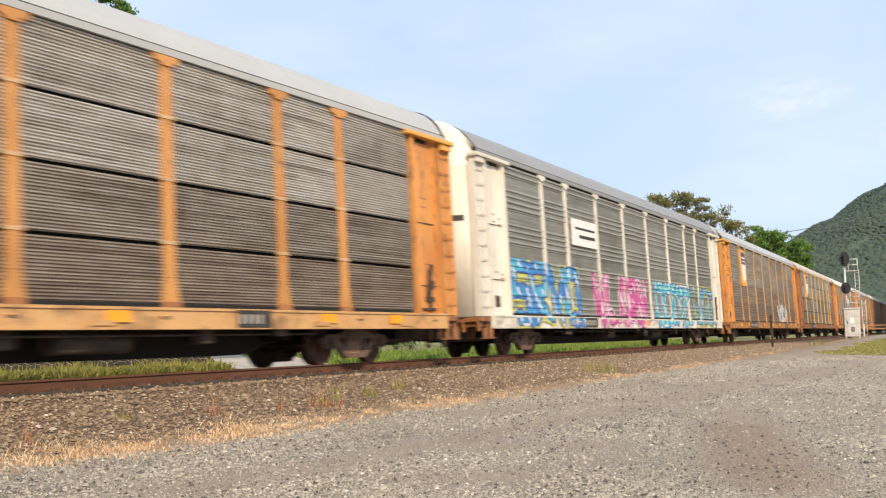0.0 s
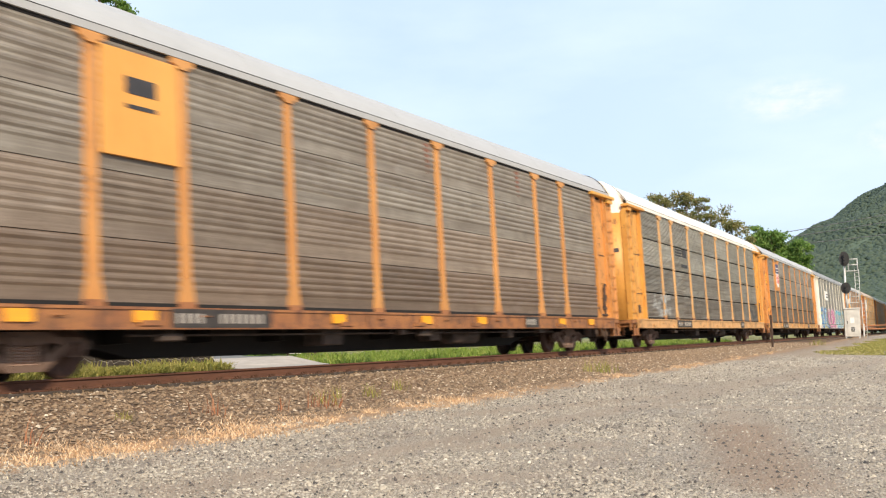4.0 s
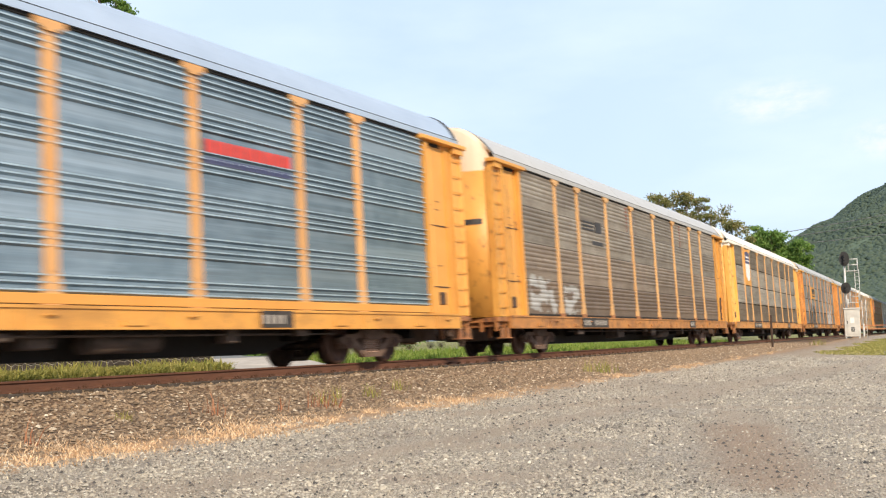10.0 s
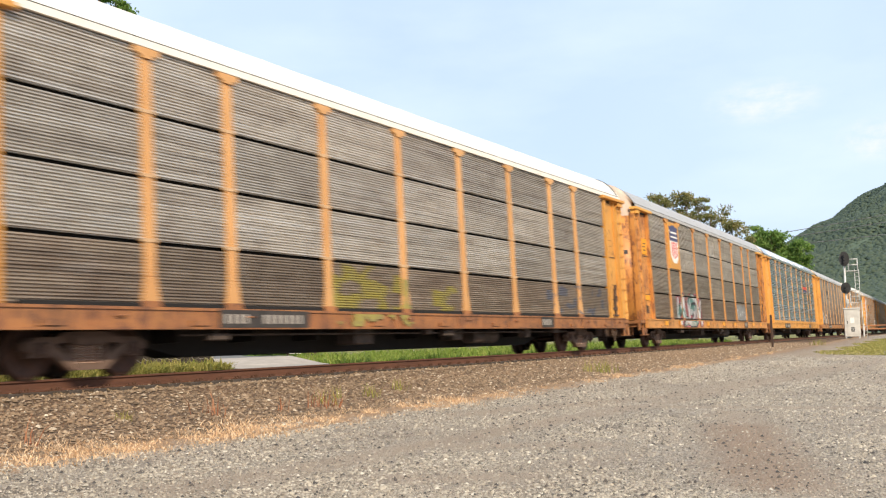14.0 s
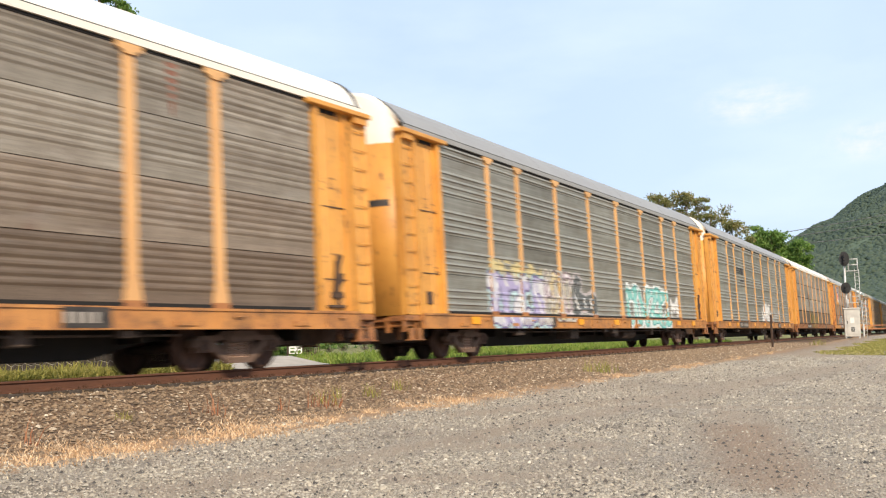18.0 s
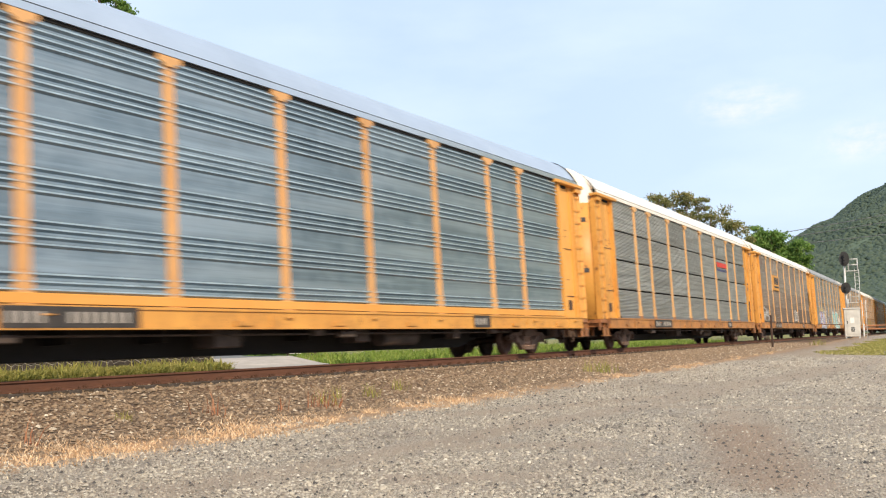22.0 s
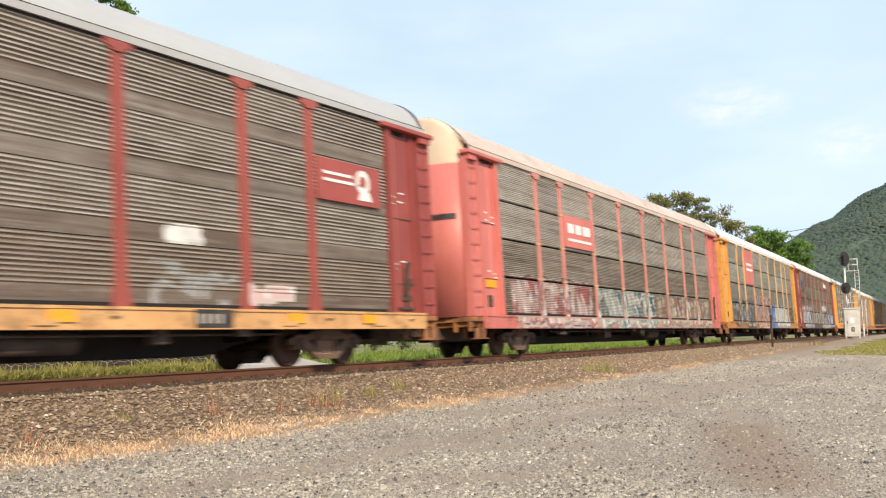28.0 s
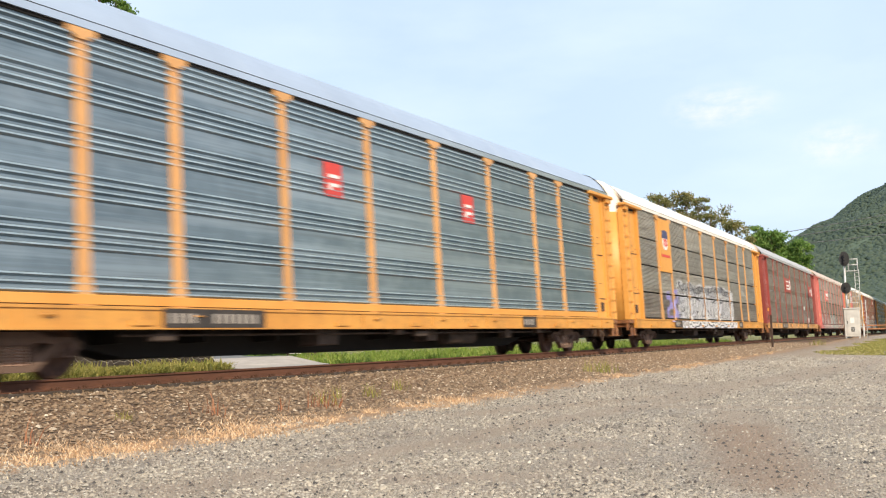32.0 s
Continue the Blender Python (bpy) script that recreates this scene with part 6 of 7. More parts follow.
def wire(a, b, sag):
    bm = bmesh.new()
    a, b = Vector(a), Vector(b)
    pts = [a.lerp(b, i / 16) - Vector((0, 0, sag * 4 * (i / 16) * (1 - i / 16))) for i in range(17)]
    for p, q in zip(pts, pts[1:]):
        tube(bm, p, q, 0.075, 5)
    o = part("power_line", bm, WIRE)
    tagged(o, "thin grey overhead wire", "power line", "overhead wires", "structure")


for a, b in (((222.0, 52.0, 20.1), (230.0, 2.0, 26.2)), ((222.0, 52.0, 19.3), (230.0, 2.0, 24.4)), ((222.0, 52.0, 18.5), (230.0, 2.0, 21.2))):
    wire(a, b, 0.4)


def cloud_build(n, l, p):
    c = n.new("ShaderNodeTexCoord")
    ball = n.new("ShaderNodeTexGradient")
    ball.gradient_type = "SPHERICAL"
    l.new(c.outputs["Object"], ball.inputs[0])
    m = n.new("ShaderNodeMath")
    m.operation = "MULTIPLY"
    l.new(ramp(n, l, noise_at(n, l, 2.2, 7.0, 0.6), 0.36, 0.72), m.inputs[0])
    l.new(ramp(n, l, ball.outputs[0], 0.0, 0.6), m.inputs[1])
    p.inputs["Base Color"].default_value = (0, 0, 0, 1)
    p.inputs["Emission Color"].default_value = (0.90, 0.95, 1.0, 1)
    p.inputs["Emission Strength"].default_value = 1.0
    p.inputs["Roughness"].default_value = 1.0
    p.inputs["Specular IOR Level"].default_value = 0.0
    l.new(m.outputs[0], p.inputs["Alpha"])


CLOUD = material("cloud", cloud_build)
CLOUDS = []


def cloud(w, h, start, end):
    """A soft white cloud, far off, that drifts."""
    me = mesh("cloud", [(-1, 0, -1), (1, 0, -1), (1, 0, 1), (-1, 0, 1)], [(0, 1, 2, 3)], CLOUD)
    o = tagged(new("cloud", me), "faint white drifting cloud", "cloud", kind="structure")
    o.scale = (w, 1, h)
    CLOUDS.append((o, Vector(start), Vector(end)))


cloud(150, 62, (2453, 467, 548), (2414, 636, 545))
cloud(110, 60, (2520, 230, 440), (2488, 390, 437))

# ---------------------------------------------------------------- the train
LENGTH, SPEED, START = 28.55, 17.3417, 21.11323
CARS = {}


def ring(cx, cz, r, squeeze):
    """A broken ring in a plate's own measure."""
    arc = [math.radians(-150 + 25 * i) for i in range(15)]
    return tuple((cx + squeeze * r * math.cos(a), cz + r * math.sin(a)) for a in arc) + tuple((cx + squeeze * 0.52 * r * math.cos(a), cz + 0.52 * r * math.sin(a)) for a in reversed(arc))


BADGE = ((0.14, 0.88), (0.14, 0.42)) + tuple((0.5 - 0.36 * math.copysign(abs(math.cos(i * math.pi / 12)) ** 0.75, math.cos(i * math.pi / 12)), 0.42 - 0.30 * abs(math.sin(i * math.pi / 12)) ** 0.9) for i in range(1, 12)) + ((0.86, 0.42), (0.86, 0.88))
CREST = ((0.12, 0.60), (0.88, 0.60), (0.88, 0.74), (0.84, 0.80), (0.90, 0.90), (0.70, 0.92), (0.5, 0.95), (0.30, 0.92), (0.10, 0.90), (0.16, 0.80), (0.12, 0.74))


def shield():
    return [("shield", MARK_WHITE, [BADGE]), ("shield_top", MARK_BLUE, [CREST]), ("stripe", MARK_RED, [(0.24 + 0.12 * i, 0.295 + 0.12 * i, 0.22 + 0.03 * abs(i - 2), 0.58) for i in range(5)]), ("shield_bar", MARK_WHITE, [(0.22, 0.78, 0.76, 0.80), (0.20, 0.80, 0.67, 0.70)])]


def boxed():
    return [("lettering", MARK_BLACK, [(0.16, 0.38, 0.40, 0.86), (0.42, 0.62, 0.40, 0.86), (0.66, 0.88, 0.40, 0.86), (0.16, 0.88, 0.16, 0.28)])]


W5, G4 = (0.72, 0.71, 0.68), (0.40, 0.39, 0.37)
NAVY_SHIELD = [("shield", MARK_WHITE, [BADGE]), ("shield_top", MARK_BLUE, [CREST]), ("shield_bar", MARK_WHITE, [(0.22, 0.78, 0.76, 0.80), (0.20, 0.80, 0.67, 0.70)])]
SMALL_SHIELD = [("shield", MARK_WHITE, [tuple((0.5 + (a - 0.5) * 0.62, 0.62 + (b - 0.56) * 0.46) for a, b in BADGE)]), ("shield_top", MARK_BLUE, [tuple((0.5 + (a - 0.5) * 0.62, 0.62 + (b - 0.56) * 0.46) for a, b in CREST)]), ("stripe", MARK_RED, [(0.36 + 0.07 * i, 0.40 + 0.07 * i, 0.47 + 0.015 * abs(i - 2), 0.63) for i in range(5)]), ("lettering", MARK_RED, [(0.12, 0.88, 0.28, 0.33)])]
SPECS = [
    # number, label, paint, roof, sheets, kind, options
    (-7, "dark car carrier with grey roof", RUSTY, ROOF_GREY, SHEET_BROWN, "rows", {}),
    (-6, "dark car carrier with pale roof", RUSTY, ROOF_WHITE, SHEET_BROWN, "fine", {}),
    (-5, "brown car carrier with rusty posts", ORANGE, ROOF_GREY, SHEET_BROWN, "fine", {}),
    (-4, "orange car carrier with grimy brown sides", ORANGE, ROOF_WHITE, SHEET_BROWN, "fine", {}),
    (-3, "rusty car carrier with pale posts", RUSTY, ROOF_CREAM, SHEET_GREY, "rows", {"post_mat": PALE, "plates": [(-9.0, -7.5, 3.2, 5.0, PALE, NAVY_SHIELD)]}),
    (-2, "orange car carrier with dull grey sheets", ORANGE, ROOF_GREY, SHEET_BROWN, "fine", {"plates": [(-9.0, -7.5, 3.0, 5.0, PALE, NAVY_SHIELD)], "tags": [(3.5, 8.0, 1.0, 2.3, ((0.5, 0.5, 0.5),), (0.7, 0.7, 0.7), 3)]}),
    (-1, "white car carrier covered in blue and pink graffiti", WHITE, ROOF_DULL, SHEET_SAGE, "broad", {"cap_mat": ROOF_WHITE, "plates": [(-6.9, -4.6, 3.3, 4.15, MARK_WHITE, [("lettering", MARK_BLACK, [(0.1, 0.9, 0.62, 0.7), (0.25, 0.9, 0.3, 0.42)])])], "tags": [(-11.8, -6.4, 0.72, 2.6, ((0.03, 0.22, 0.55), (0.06, 0.40, 0.62)), (0.03, 0.08, 0.35), 4, (0.55, 0.55, 0.10)), (-5.2, 0.9, 0.72, 2.5, ((0.62, 0.06, 0.30), (0.75, 0.30, 0.50)), (0.30, 0.02, 0.16), 5, (0.75, 0.55, 0.6)), (2.0, 7.4, 0.72, 2.5, ((0.04, 0.42, 0.55), (0.10, 0.55, 0.62)), (0.03, 0.12, 0.40), 4, (0.65, 0.72, 0.70)), (7.8, 11.9, 0.72, 2.6, ((0.05, 0.40, 0.60), (0.10, 0.30, 0.55)), (0.02, 0.05, 0.14), 4, (0.55, 0.50, 0.08))]}),
    (0, "weathered orange car carrier with grey sheets", ORANGE, ROOF_GREY, SHEET_TAN, "rows", {"door_mat": FADED_YELLOW, "cap_mat": CREAM_CAP, "sill_mat": FADED, "plates": [(-9.05, -7.4, 3.15, 5.05, ORANGE, shield())]}),
    (1, "yellow car carrier with white roof", YELLOW, ROOF_WHITE, SHEET_GREY, "rows", {"sill_mat": FADED, "tags": [(-11.0, -8.2, 1.1, 2.2, ((0.46, 0.45, 0.42),), (0.38, 0.37, 0.34), 3, None, 0.09, 0.6), (9.6, 11.4, 1.2, 1.8, ((0.12, 0.12, 0.12),), (0.16, 0.15, 0.14), 2, None, 0.14, 0.6)], "logo": (-6.8, 3.75)}),
    (2, "orange car carrier with brown sheets", ORANGE, ROOF_GREY, SHEET_BROWN, "fine", {"plates": [(-9.05, -7.42, 3.35, 5.05, BRIGHT, [("lettering", MARK_BLACK, [(0.3, 0.7, 0.46, 0.50)]), ("device", MARK_BLACK, [(0.3, 0.7, 0.60, 0.76)])])], "sill_mat": SOILED, "cap_mat": CREAM_CAP}),
    (3, "orange car carrier with a lettered plate and soot stains", ORANGE, ROOF_GREY, SHEET_PALE, "rows", {"door_mat": FADED_ORANGE, "cap_mat": CREAM_CAP, "plates": [(-7.1, -4.55, 3.15, 4.12, YELLOW, boxed())], "tags": [(-9.3, -4.6, 1.0, 2.7, ((0.10, 0.09, 0.08),), (0.14, 0.13, 0.115), 4, None, 0.13, 0.72), (5.2, 8.4, 1.0, 2.3, ((0.62, 0.62, 0.60),), (0.5, 0.5, 0.48), 3, (0.7, 0.7, 0.68))]}),
    (4, "yellow car carrier with white roof and a shield plate", LEMON, ROOF_WHITE, SHEET_TAN, "rows", {"beam_mat": ROOF_WHITE, "light_rows": (1, 2), "post_mat": FADED, "sill_mat": FADED_ORANGE, "plates": [(-9.12, -7.36, 3.1, 5.12, BRIGHT, NAVY_SHIELD)], "tags": [(12.05, 12.85, 1.3, 2.5, ((0.10, 0.07, 0.05),), (0.14, 0.10, 0.07), 1, None, 0.045, 0.5)]}),
    (5, "yellow car carrier with brown sheets", YELLOW, ROOF_GREY, SHEET_BROWN, "fine", {"cap_mat": CREAM_CAP, "logo": (-6.9, 3.9), "tags": [(-11.6, -9.6, 1.1, 2.2, (G4,), (0.34, 0.33, 0.30), 3, None, 0.1, 0.7), (-8.9, -7.6, 1.1, 2.0, (G4,), (0.34, 0.33, 0.30), 2, None, 0.1, 0.7)]}),
    (6, "bright yellow car carrier with teal sheets", BRIGHT, ROOF_SILVER, SHEET_TEAL, "radial", {"cap_mat": ROOF_WHITE, "front_cap": ROOF_DULL, "red": (4.65, 7.0)}),
    (7, "orange car carrier with a shield plate and graffiti", ORANGE, ROOF_GREY, SHEET_TAN, "rows", {"sill_mat": FADED_ORANGE, "cap_mat": ROOF_CREAM, "end_paint": BLOTCHED_END, "plates": [(-9.12, -7.36, 3.15, 5.1, YELLOW, shield())], "tags": [(-8.3, -3.8, 0.74, 2.2, ((0.62, 0.60, 0.60), (0.10, 0.25, 0.22)), (0.03, 0.03, 0.03), 4, (0.62, 0.14, 0.18)), (4.6, 7.1, 1.1, 1.9, ((0.35, 0.35, 0.34),), (0.30, 0.30, 0.29), 3, (0.36, 0.36, 0.35))]}),
    (8, "yellow car carrier with cream roof and scuffed sheets", YELLOW, ROOF_WHITE, SHEET_TAN, "rows", {"sill_mat": SOILED, "post_mat": PEACH, "light_rows": (1, 2, 3), "tags": [(-4.3, -1.2, 0.75, 2.0, ((0.33, 0.275, 0.05),), (0.27, 0.215, 0.06), 3, None, 0.2, 0.6), (-0.2, 1.1, 1.1, 1.7, ((0.33, 0.275, 0.05),), (0.27, 0.215, 0.06), 2, None, 0.2, 0.6), (6.6, 11.4, 1.1, 2.1, ((0.12, 0.125, 0.16),), (0.15, 0.15, 0.17), 4, None, 0.12, 0.42)]}),
    (9, "yellow car carrier with grey ribbed sheets", YELLOW, ROOF_DULL, SHEET_SAGE, "broad", {"cap_mat": ROOF_WHITE, "logo": (-6.9, 3.65), "tags": [(0.4, 3.6, 1.05, 2.2, (W5,), (0.5, 0.45, 0.40), 3), (3.8, 7.6, 1.05, 2.0, (G4,), (0.34, 0.33, 0.30), 4, None, 0.1, 0.6)]}),
    (10, "yellow car carrier with pale ribbed sheets and graffiti", YELLOW, ROOF_DULL, SHEET_SAGE, "broad", {"cap_mat": ROOF_WHITE, "tags": [(-9.6, -5.6, 0.72, 2.2, ((0.40, 0.36, 0.58), (0.62, 0.62, 0.66)), (0.12, 0.10, 0.22), 4, (0.45, 0.62, 0.64), 0.15), (-5.8, -3.5, 0.9, 2.4, ((0.60, 0.50, 0.28), (0.55, 0.46, 0.50)), (0.16, 0.12, 0.12), 3, (0.58, 0.55, 0.48), 0.07), (-9.4, -5.9, 2.0, 2.5, ((0.60, 0.50, 0.24),), (0.5, 0.42, 0.22), 4, None, 0.06, 0.8), (-3.4, -1.3, 1.0, 2.4, ((0.07, 0.08, 0.08), (0.10, 0.11, 0.11)), (0.42, 0.40, 0.40), 1, (0.52, 0.46, 0.46), 0.35), (2.0, 7.4, 0.72, 2.3, ((0.20, 0.55, 0.50), (0.30, 0.62, 0.58)), (0.06, 0.30, 0.30), 4, (0.70, 0.74, 0.72), 0.17, 1.0, 0.13), (7.8, 9.0, 1.1, 2.1, (W5,), (0.3, 0.3, 0.3), 1)]}),
    (11, "yellow car carrier with brown sheets and a lettered plate", YELLOW, ROOF_WHITE, SHEET_BROWN, "fine", {"plates": [(-7.1, -4.55, 3.15, 4.12, YELLOW, boxed())], "tags": [(-11.6, -9.4, 1.1, 2.0, ((0.42, 0.40, 0.37),), (0.34, 0.32, 0.29), 3, None, 0.1, 0.7), (2.2, 4.6, 1.2, 2.0, ((0.25, 0.22, 0.19),), W5, 3)]}),
    (12, "yellow car carrier with pale green-grey sheets", YELLOW, ROOF_WHITE, SHEET_LIGHT, "rows", {"sill_mat": GRIMY, "slots": 2, "red": (4.7, 7.05), "tags": [(12.1, 12.9, 2.6, 3.2, ((0.07, 0.05, 0.05),), (0.10, 0.07, 0.06), 2, None, 0.04, 0.8)]}),
    (13, "bright yellow car carrier with teal sheets and silver roof", BRIGHT, ROOF_SILVER, SHEET_TEAL, "radial", {"cap_mat": ROOF_WHITE, "front_cap": ROOF_DULL}),
    (14, "oxide red car carrier covered in graffiti", OXIDE, ROOF_WHITE, SHEET_DUN, "rows", {"plates": [(4.52, 7.12, 4.15, 5.12, OXIDE, [("lettering", MARK_WHITE, [(0.12, 0.26, 0.25, 0.75), (0.29, 0.38, 0.25, 0.58), (0.41, 0.5, 0.25, 0.58), (0.53, 0.62, 0.25, 0.58), (0.65, 0.74, 0.25, 0.58), (0.77, 0.88, 0.25, 0.58)])])], "tags": [(8.9, 12.0, 0.85, 2.15, ((0.21, 0.41, 0.59), (0.26, 0.48, 0.66)), (0.17, 0.32, 0.50), 2, (0.28, 0.52, 0.72), 0.3), (0.8, 8.7, 0.72, 2.2, ((0.44, 0.44, 0.435), (0.28, 0.29, 0.29)), (0.05, 0.05, 0.05), 5, (0.50, 0.50, 0.14), 0.24), (2.6, 6.4, 2.25, 2.75, (W5,), (0.7, 0.7, 0.68), 5), (-4.4, 0.2, 0.9, 2.1, ((0.34, 0.40, 0.34), (0.5, 0.52, 0.46)), (0.06, 0.07, 0.06), 4), (-11.5, -5.4, 0.74, 2.5, ((0.66, 0.66, 0.66), (0.5, 0.55, 0.60)), (0.05, 0.05, 0.06), 4, (0.42, 0.47, 0.55), 0.26), (-12.95, -12.1, 3.3, 4.8, ((0.60, 0.53, 0.46), (0.50, 0.40, 0.36)), (0.56, 0.48, 0.43), 2, None, 0.10, 0.85), (-12.95, -12.1, 2.5, 3.0, ((0.17, 0.15, 0.30),), (0.22, 0.18, 0.30), 2, None, 0.12, 0.7), (-13.6, -12.1, 1.1, 2.3, ((0.66, 0.44, 0.43), (0.58, 0.50, 0.36)), (0.58, 0.36, 0.34), 3, None, 0.15, 0.7), (-11.6, -8.6, 3.5, 4.8, ((0.10, 0.12, 0.20),), (0.05, 0.05, 0.08), 4)]}),
    (15, "yellow car carrier with white roof and layered graffiti", YELLOW, ROOF_WHITE, SHEET_GREY, "rows", {"plates": [(-7.15, -4.5, 3.15, 5.1, PINK, [("lettering", MARK_WHITE, [(0.15, 0.8, 0.55, 0.62), (0.15, 0.85, 0.4, 0.47)])])], "tags": [(2.9, 8.6, 0.74, 2.2, ((0.60, 0.69, 0.67), (0.66, 0.70, 0.67)), (0.15, 0.085, 0.065), 5, (0.36, 0.33, 0.30), 0.27, 1.0, 0.12), (0.7, 2.9, 0.72, 2.05, ((0.07, 0.20, 0.46), (0.09, 0.24, 0.50)), (0.06, 0.17, 0.42), 2, (0.09, 0.23, 0.48), 0.5, 1.0, 0.25), (-4.6, 1.5, 0.72, 2.65, ((0.24, 0.10, 0.075), (0.42, 0.13, 0.07)), (0.70, 0.62, 0.55), 4, (0.46, 0.33, 0.27), 0.30, 1.0, 0.16), (-11.4, -5.0, 0.8, 2.3, ((0.06, 0.06, 0.07), (0.10, 0.11, 0.13)), (0.20, 0.22, 0.24), 6), (9.6, 11.5, 1.1, 2.0, ((0.09, 0.09, 0.09),), (0.14, 0.14, 0.13), 2, None, 0.14, 0.6)]}),
    (16, "faded red car carrier with stained cream roof", PINK, ROOF_CREAM, SHEET_TAN, "rows", {"cap_mat": CREAM_CAP, "plates": [(-7.15, -4.5, 3.2, 4.2, PINK, [("lettering", MARK_WHITE, [(0.1, 0.3, 0.45, 0.75), (0.36, 0.56, 0.45, 0.75), (0.62, 0.88, 0.45, 0.75), (0.1, 0.9, 0.2, 0.28)])])], "tags": [(-11.4, -4.9, 0.72, 2.2, ((0.58, 0.44, 0.38), (0.40, 0.12, 0.10)), (0.10, 0.07, 0.07), 9, (0.55, 0.42, 0.38)), (-4.4, 2.4, 0.72, 2.1, ((0.42, 0.42, 0.36), (0.08, 0.16, 0.16)), (0.60, 0.58, 0.50), 9, (0.12, 0.16, 0.16)), (2.8, 11.4, 0.72, 2.0, ((0.48, 0.40, 0.28), (0.36, 0.14, 0.10)), (0.06, 0.10, 0.10), 12, (0.42, 0.30, 0.22))]}),
    (17, "maroon car carrier with brown sheets on a yellow flatcar", MAROON, ROOF_GREY, SHEET_BANDED, "tight", {"end_paint": MAROON_END, "sill_mat": FADED, "cap_mat": ROOF_CREAM, "plates": [(9.4, 11.6, 3.25, 4.1, MAROON, [("device", MARK_WHITE, [ring(0.70, 0.58, 0.30, 0.386)]), ("stripe", MARK_WHITE, [((0.08, 0.62), (0.52, 0.62), (0.52, 0.69), (0.08, 0.69))]), ("stripe", MARK_WHITE, [((0.08, 0.45), (0.56, 0.45), (0.54, 0.52), (0.08, 0.52))]), ("stripe", MARK_WHITE, [((0.62, 0.12), (0.84, 0.12), (0.80, 0.34), (0.66, 0.34))])]), (-4.2, -1.65, 3.2, 4.2, MAROON, [("device", MARK_WHITE, [ring(0.78, 0.56, 0.34, 0.39)]), ("lettering", MARK_WHITE, [(0.08, 0.56, 0.72, 0.80)]), ("stripe", MARK_WHITE, [((0.08, 0.42), (0.60, 0.42), (0.60, 0.52), (0.08, 0.52))]), ("stripe", MARK_WHITE, [((0.08, 0.20), (0.80, 0.20), (0.80, 0.30), (0.08, 0.30))])])], "tags": [(5.3, 6.2, 2.0, 2.4, (W5,), (0.6, 0.6, 0.56), 1, None, 0.08), (5.0, 7.0, 1.1, 1.8, ((0.3, 0.3, 0.28),), (0.36, 0.35, 0.33), 3, None, 0.08, 0.6), (7.3, 8.6, 1.1, 1.5, ((0.62, 0.45, 0.42),), (0.6, 0.5, 0.46), 2, None, 0.08)]}),
    (18, "bright yellow car carrier with black and white graffiti", BRIGHT, ROOF_WHITE, SHEET_GREY, "rows", {"light_rows": (1, 2, 3), "plates": [(-9.12, -7.36, 2.95, 5.1, BRIGHT, SMALL_SHIELD)], "tags": [(-8.4, -6.2, 0.95, 2.3, ((0.42, 0.38, 0.72),), (0.50, 0.46, 0.78), 2, None, 0.28, 0.6), (-6.6, 5.2, 0.72, 2.6, ((0.76, 0.76, 0.75), (0.64, 0.65, 0.68)), (0.03, 0.03, 0.04), 7, (0.70, 0.70, 0.72), 0.22, 1.0, 0.3), (-6.4, 4.4, 2.2, 2.72, ((0.12, 0.12, 0.13), (0.20, 0.20, 0.22)), (0.72, 0.72, 0.72), 6, (0.72, 0.72, 0.72), 0.13, 1.0, 0.04)]}),
    (19, "bright yellow car carrier with glossy teal sheets", BRIGHT, ROOF_SILVER, SHEET_TEAL, "radial", {"cap_mat": ROOF_WHITE, "front_cap": ROOF_DULL}),
]


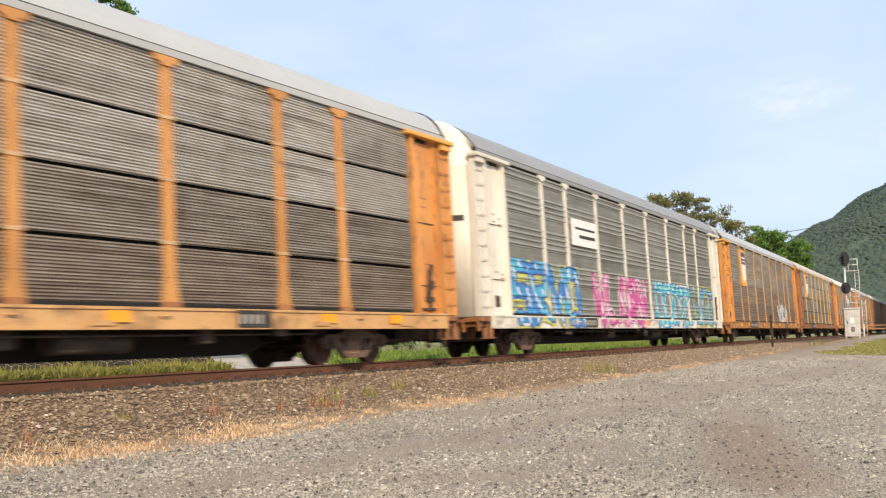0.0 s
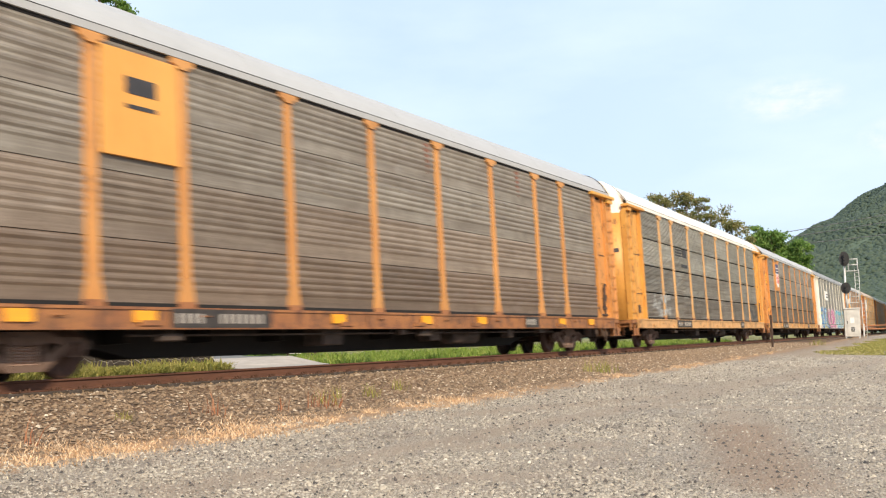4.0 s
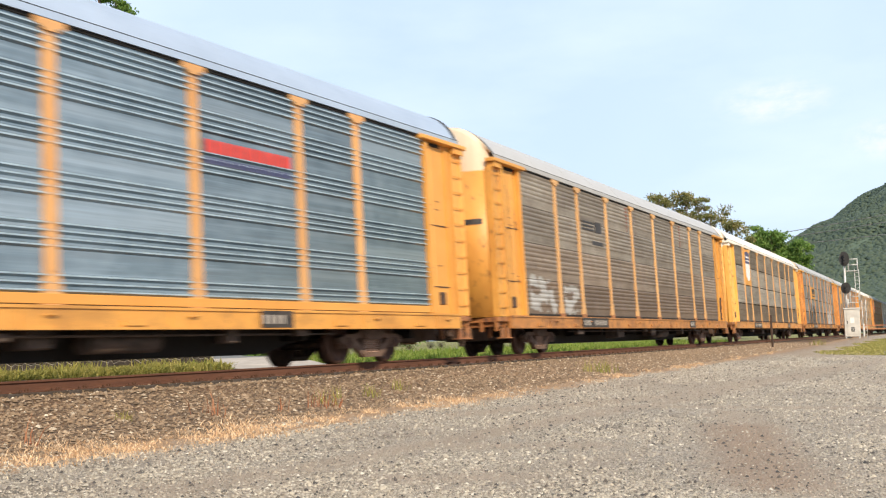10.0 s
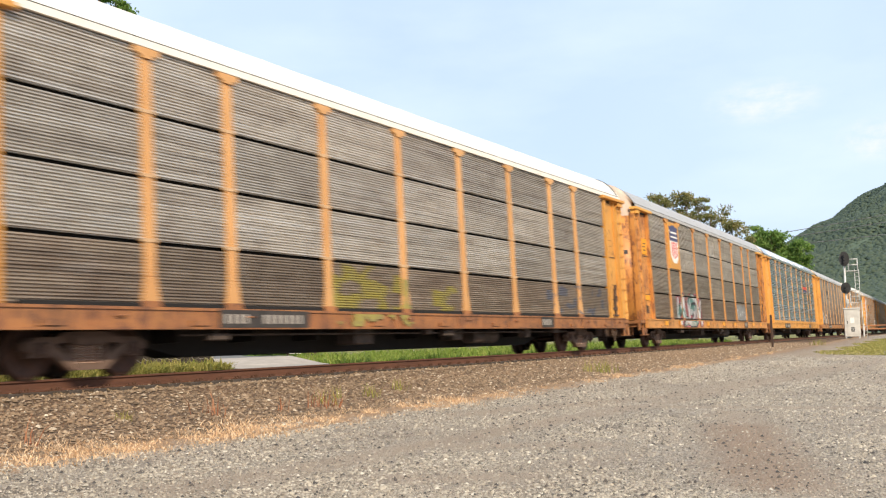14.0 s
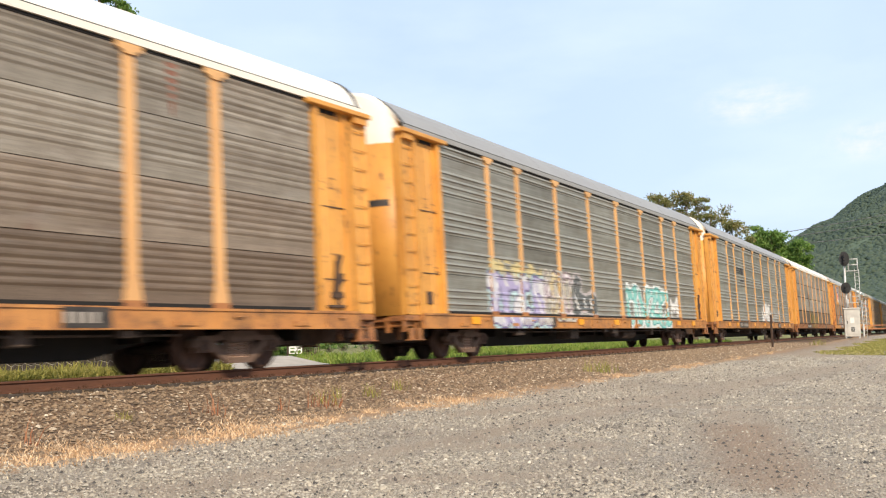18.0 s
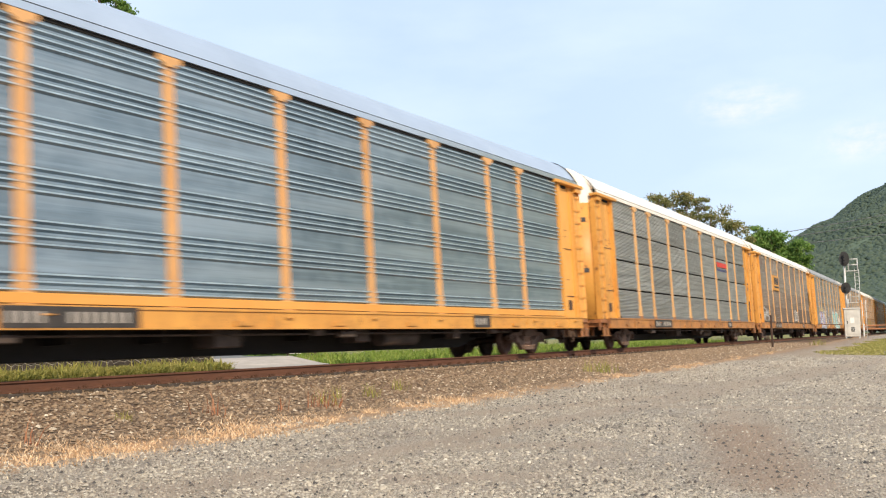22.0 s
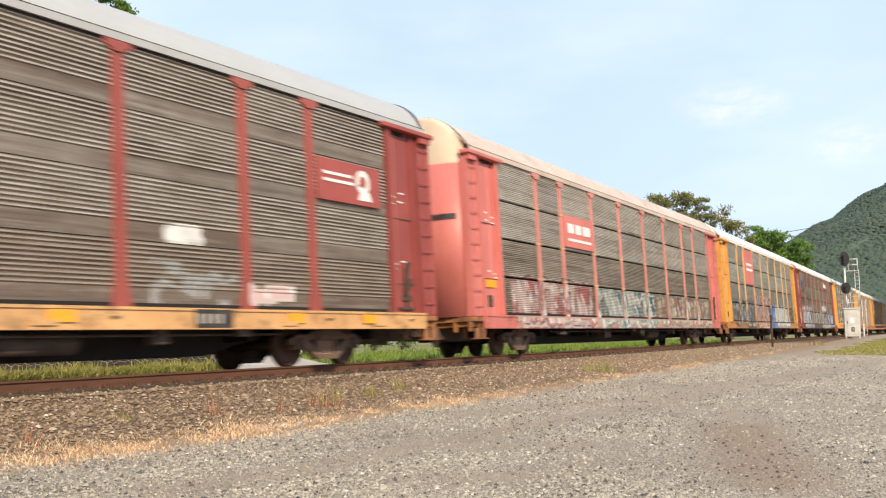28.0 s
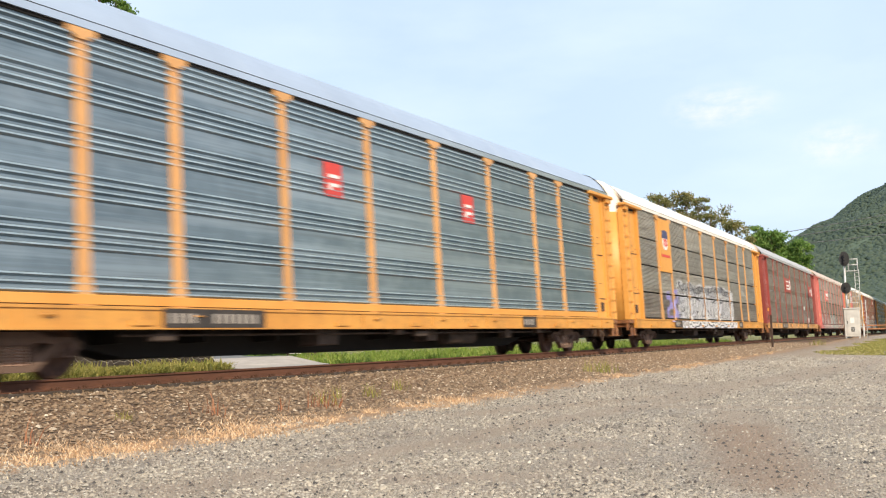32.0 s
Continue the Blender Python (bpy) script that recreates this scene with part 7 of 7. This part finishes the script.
def build_train():
    for number, label, paint_mat, roof_mat, sheet_mat, kind, extra in SPECS:
        opts = dict(extra)
        logo, red = opts.pop("logo", None), opts.pop("red", None)
        car = wagon(label, paint_mat, roof_mat, sheet_mat, kind, **opts)
        if logo:
            x, z = logo
            marks_on(car, "stencilled_device", MARK_BLACK, [(x, x + 1.1, z + 0.12 * i, z + 0.12 * i + 0.06, FACE + 0.02) for i in range(3)] + [(x + 1.25, x + 1.9, z - 0.02, z + 0.34, FACE + 0.02), (x + 0.9, x + 2.0, z - 0.45, z - 0.32, FACE + 0.02)])
        if red:
            x0, x1 = red
            marks_on(car, "red_lettering", MARK_RED, [(x0 + (x1 - x0) * i / 9, x0 + (x1 - x0) * (i + 0.8) / 9, 3.72, 3.95, FACE + 0.04) for i in range(9)])
            marks_on(car, "navy_lettering", MARK_BLUE, [(x0 + (x1 - x0) * i / 12, x0 + (x1 - x0) * (i + 0.7) / 12, 3.52, 3.64, FACE + 0.04) for i in range(12)])
        if number == 19:
            for x in (-2.8, 3.1):
                plate(car, x - 0.3, x + 0.3, 3.35, 4.05, MARK_RED, [("lettering", MARK_WHITE, [(0.2, 0.8, 0.56, 0.66), (0.25, 0.8, 0.3, 0.4), (0.2, 0.36, 0.2, 0.3)])], 0.0)
        if number in (11, 5, 2):
            for x in {11: (-10.9, -6.2, -3.4, 0.3, 3.6, 8.2), 5: (-2.0, 5.6), 2: (-8.1, 1.0, 6.1)}[number]:
                bm = bmesh.new()
                k = 0.5 + 0.5 * abs(math.sin(x * 3.7))
                prism(bm, [(x - 0.13, 5.13), (x + 0.15, 5.13), (x + 0.10, 5.13 - 0.5 * k), (x + 0.02, 5.13 - k), (x - 0.06, 5.13 - 0.6 * k)], -FACE - 0.016, -FACE)
                bmesh.ops.recalc_face_normals(bm, faces=bm.faces)
                part("rust_streak", bm, RUST_RUN, car, "red-brown rust streak below the eave")
        if kind == "radial":
            part("lower_rail", boxes((-11.96, 11.96, -1.506, -1.46, 1.05, 1.20), bevel=0.006), paint_mat, car, "yellow rail at the foot of the sheets")
        if number == 12:
            part("lower_band", boxes((-11.7, 11.7, -1.50, -1.46, 1.03, 1.13)), BAND_GREY, car, "dark grey band above the sill")
        for x0, x1, shade in {14: ((1.0, 7.9, (0.27, 0.27, 0.265)), (-9.6, -6.6, (0.42, 0.38, 0.36)), (-4.6, -1.4, (0.05, 0.05, 0.05))), 15: ((2.6, 9.0, (0.33, 0.32, 0.30)), (0.5, 2.6, (0.05, 0.20, 0.50))), 16: ((-11.4, 11.4, (0.42, 0.29, 0.23)),)}.get(number, ()):
            part("sprayed_band", boxes((x0, x1, -1.5955, -1.586, SILL + 0.02, FLOOR + 0.005)), spray(shade), car, "sprayed-over sill")
        CARS[number] = car


build_train()

# where each car rides, against an even spacing
SLACK = {-7: 0.6, -6: 0.6, -5: 0.6, -4: 0.6, -3: 0.6, -2: 0.6, -1: 0.65, 0: 0.64, 1: 0.6, 2: 0.2, 3: 0.25, 4: 0.1, 5: -0.05, 6: -0.85, 7: -0.65, 8: -0.85, 9: -1.0,
         10: -1.2, 11: -1.08, 12: -1.1, 13: -1.05, 14: -0.92, 15: -0.75, 16: -0.3, 17: -0.57, 18: -0.45, 19: -0.3}


def gained(t):
    """Metres won over the even speed: the train gathers way, with one short check."""
    return 0.18 * t + 0.00375 * t * abs(t) - 0.5 * min(max((t - 9.05) / 0.4, 0.0), 1.0)


def car_pose(s):
    a, b = Vector(line(s - 10.1)[:2]), Vector(line(s + 10.1)[:2])
    m = (a + b) / 2
    d = b - a
    return Matrix.Translation((m.x, m.y, 0)) @ Matrix.Rotation(math.atan2(d.y, d.x), 4, "Z") @ Matrix.Rotation(-CANT, 4, "X")


def motions():
    """The train rolls away to the distance; its wheels turn with it."""
    for number, car in CARS.items():
        s0 = START - LENGTH * (number + 0.5) + SLACK.get(number, 0.0)
        near = (9.0 - s0) / SPEED          # when the car's middle passes station 9
        walk(car, [(t, car_pose(s0 + SPEED * t + gained(t) - gained(near))) for t in np.arange(0.0, 32.01, 0.5)])
    for o, a, b in CLOUDS:
        turn = Matrix.Rotation(math.atan2((a - EYE).y, (a - EYE).x) - math.pi / 2, 4, "Z")
        walk(o, [(0.0, Matrix.Translation(a) @ turn), (32.0, Matrix.Translation(b) @ turn)])
    for o, wheels in SPINNING.items():
        first = wheels[0]
        walk(first, [(i / 30, Matrix.Translation((o, 0, WHEEL_R)) @ Matrix.Rotation((SPEED * i / 30 + gained(i / 30)) / WHEEL_R, 4, "Y")) for i in range(961)])
        for w in wheels[1:]:
            w.rotation_mode = "QUATERNION"
            w.animation_data_create()
            w.animation_data.action = first.animation_data.action
            w.animation_data.action_slot = first.animation_data.action_slot


motions()
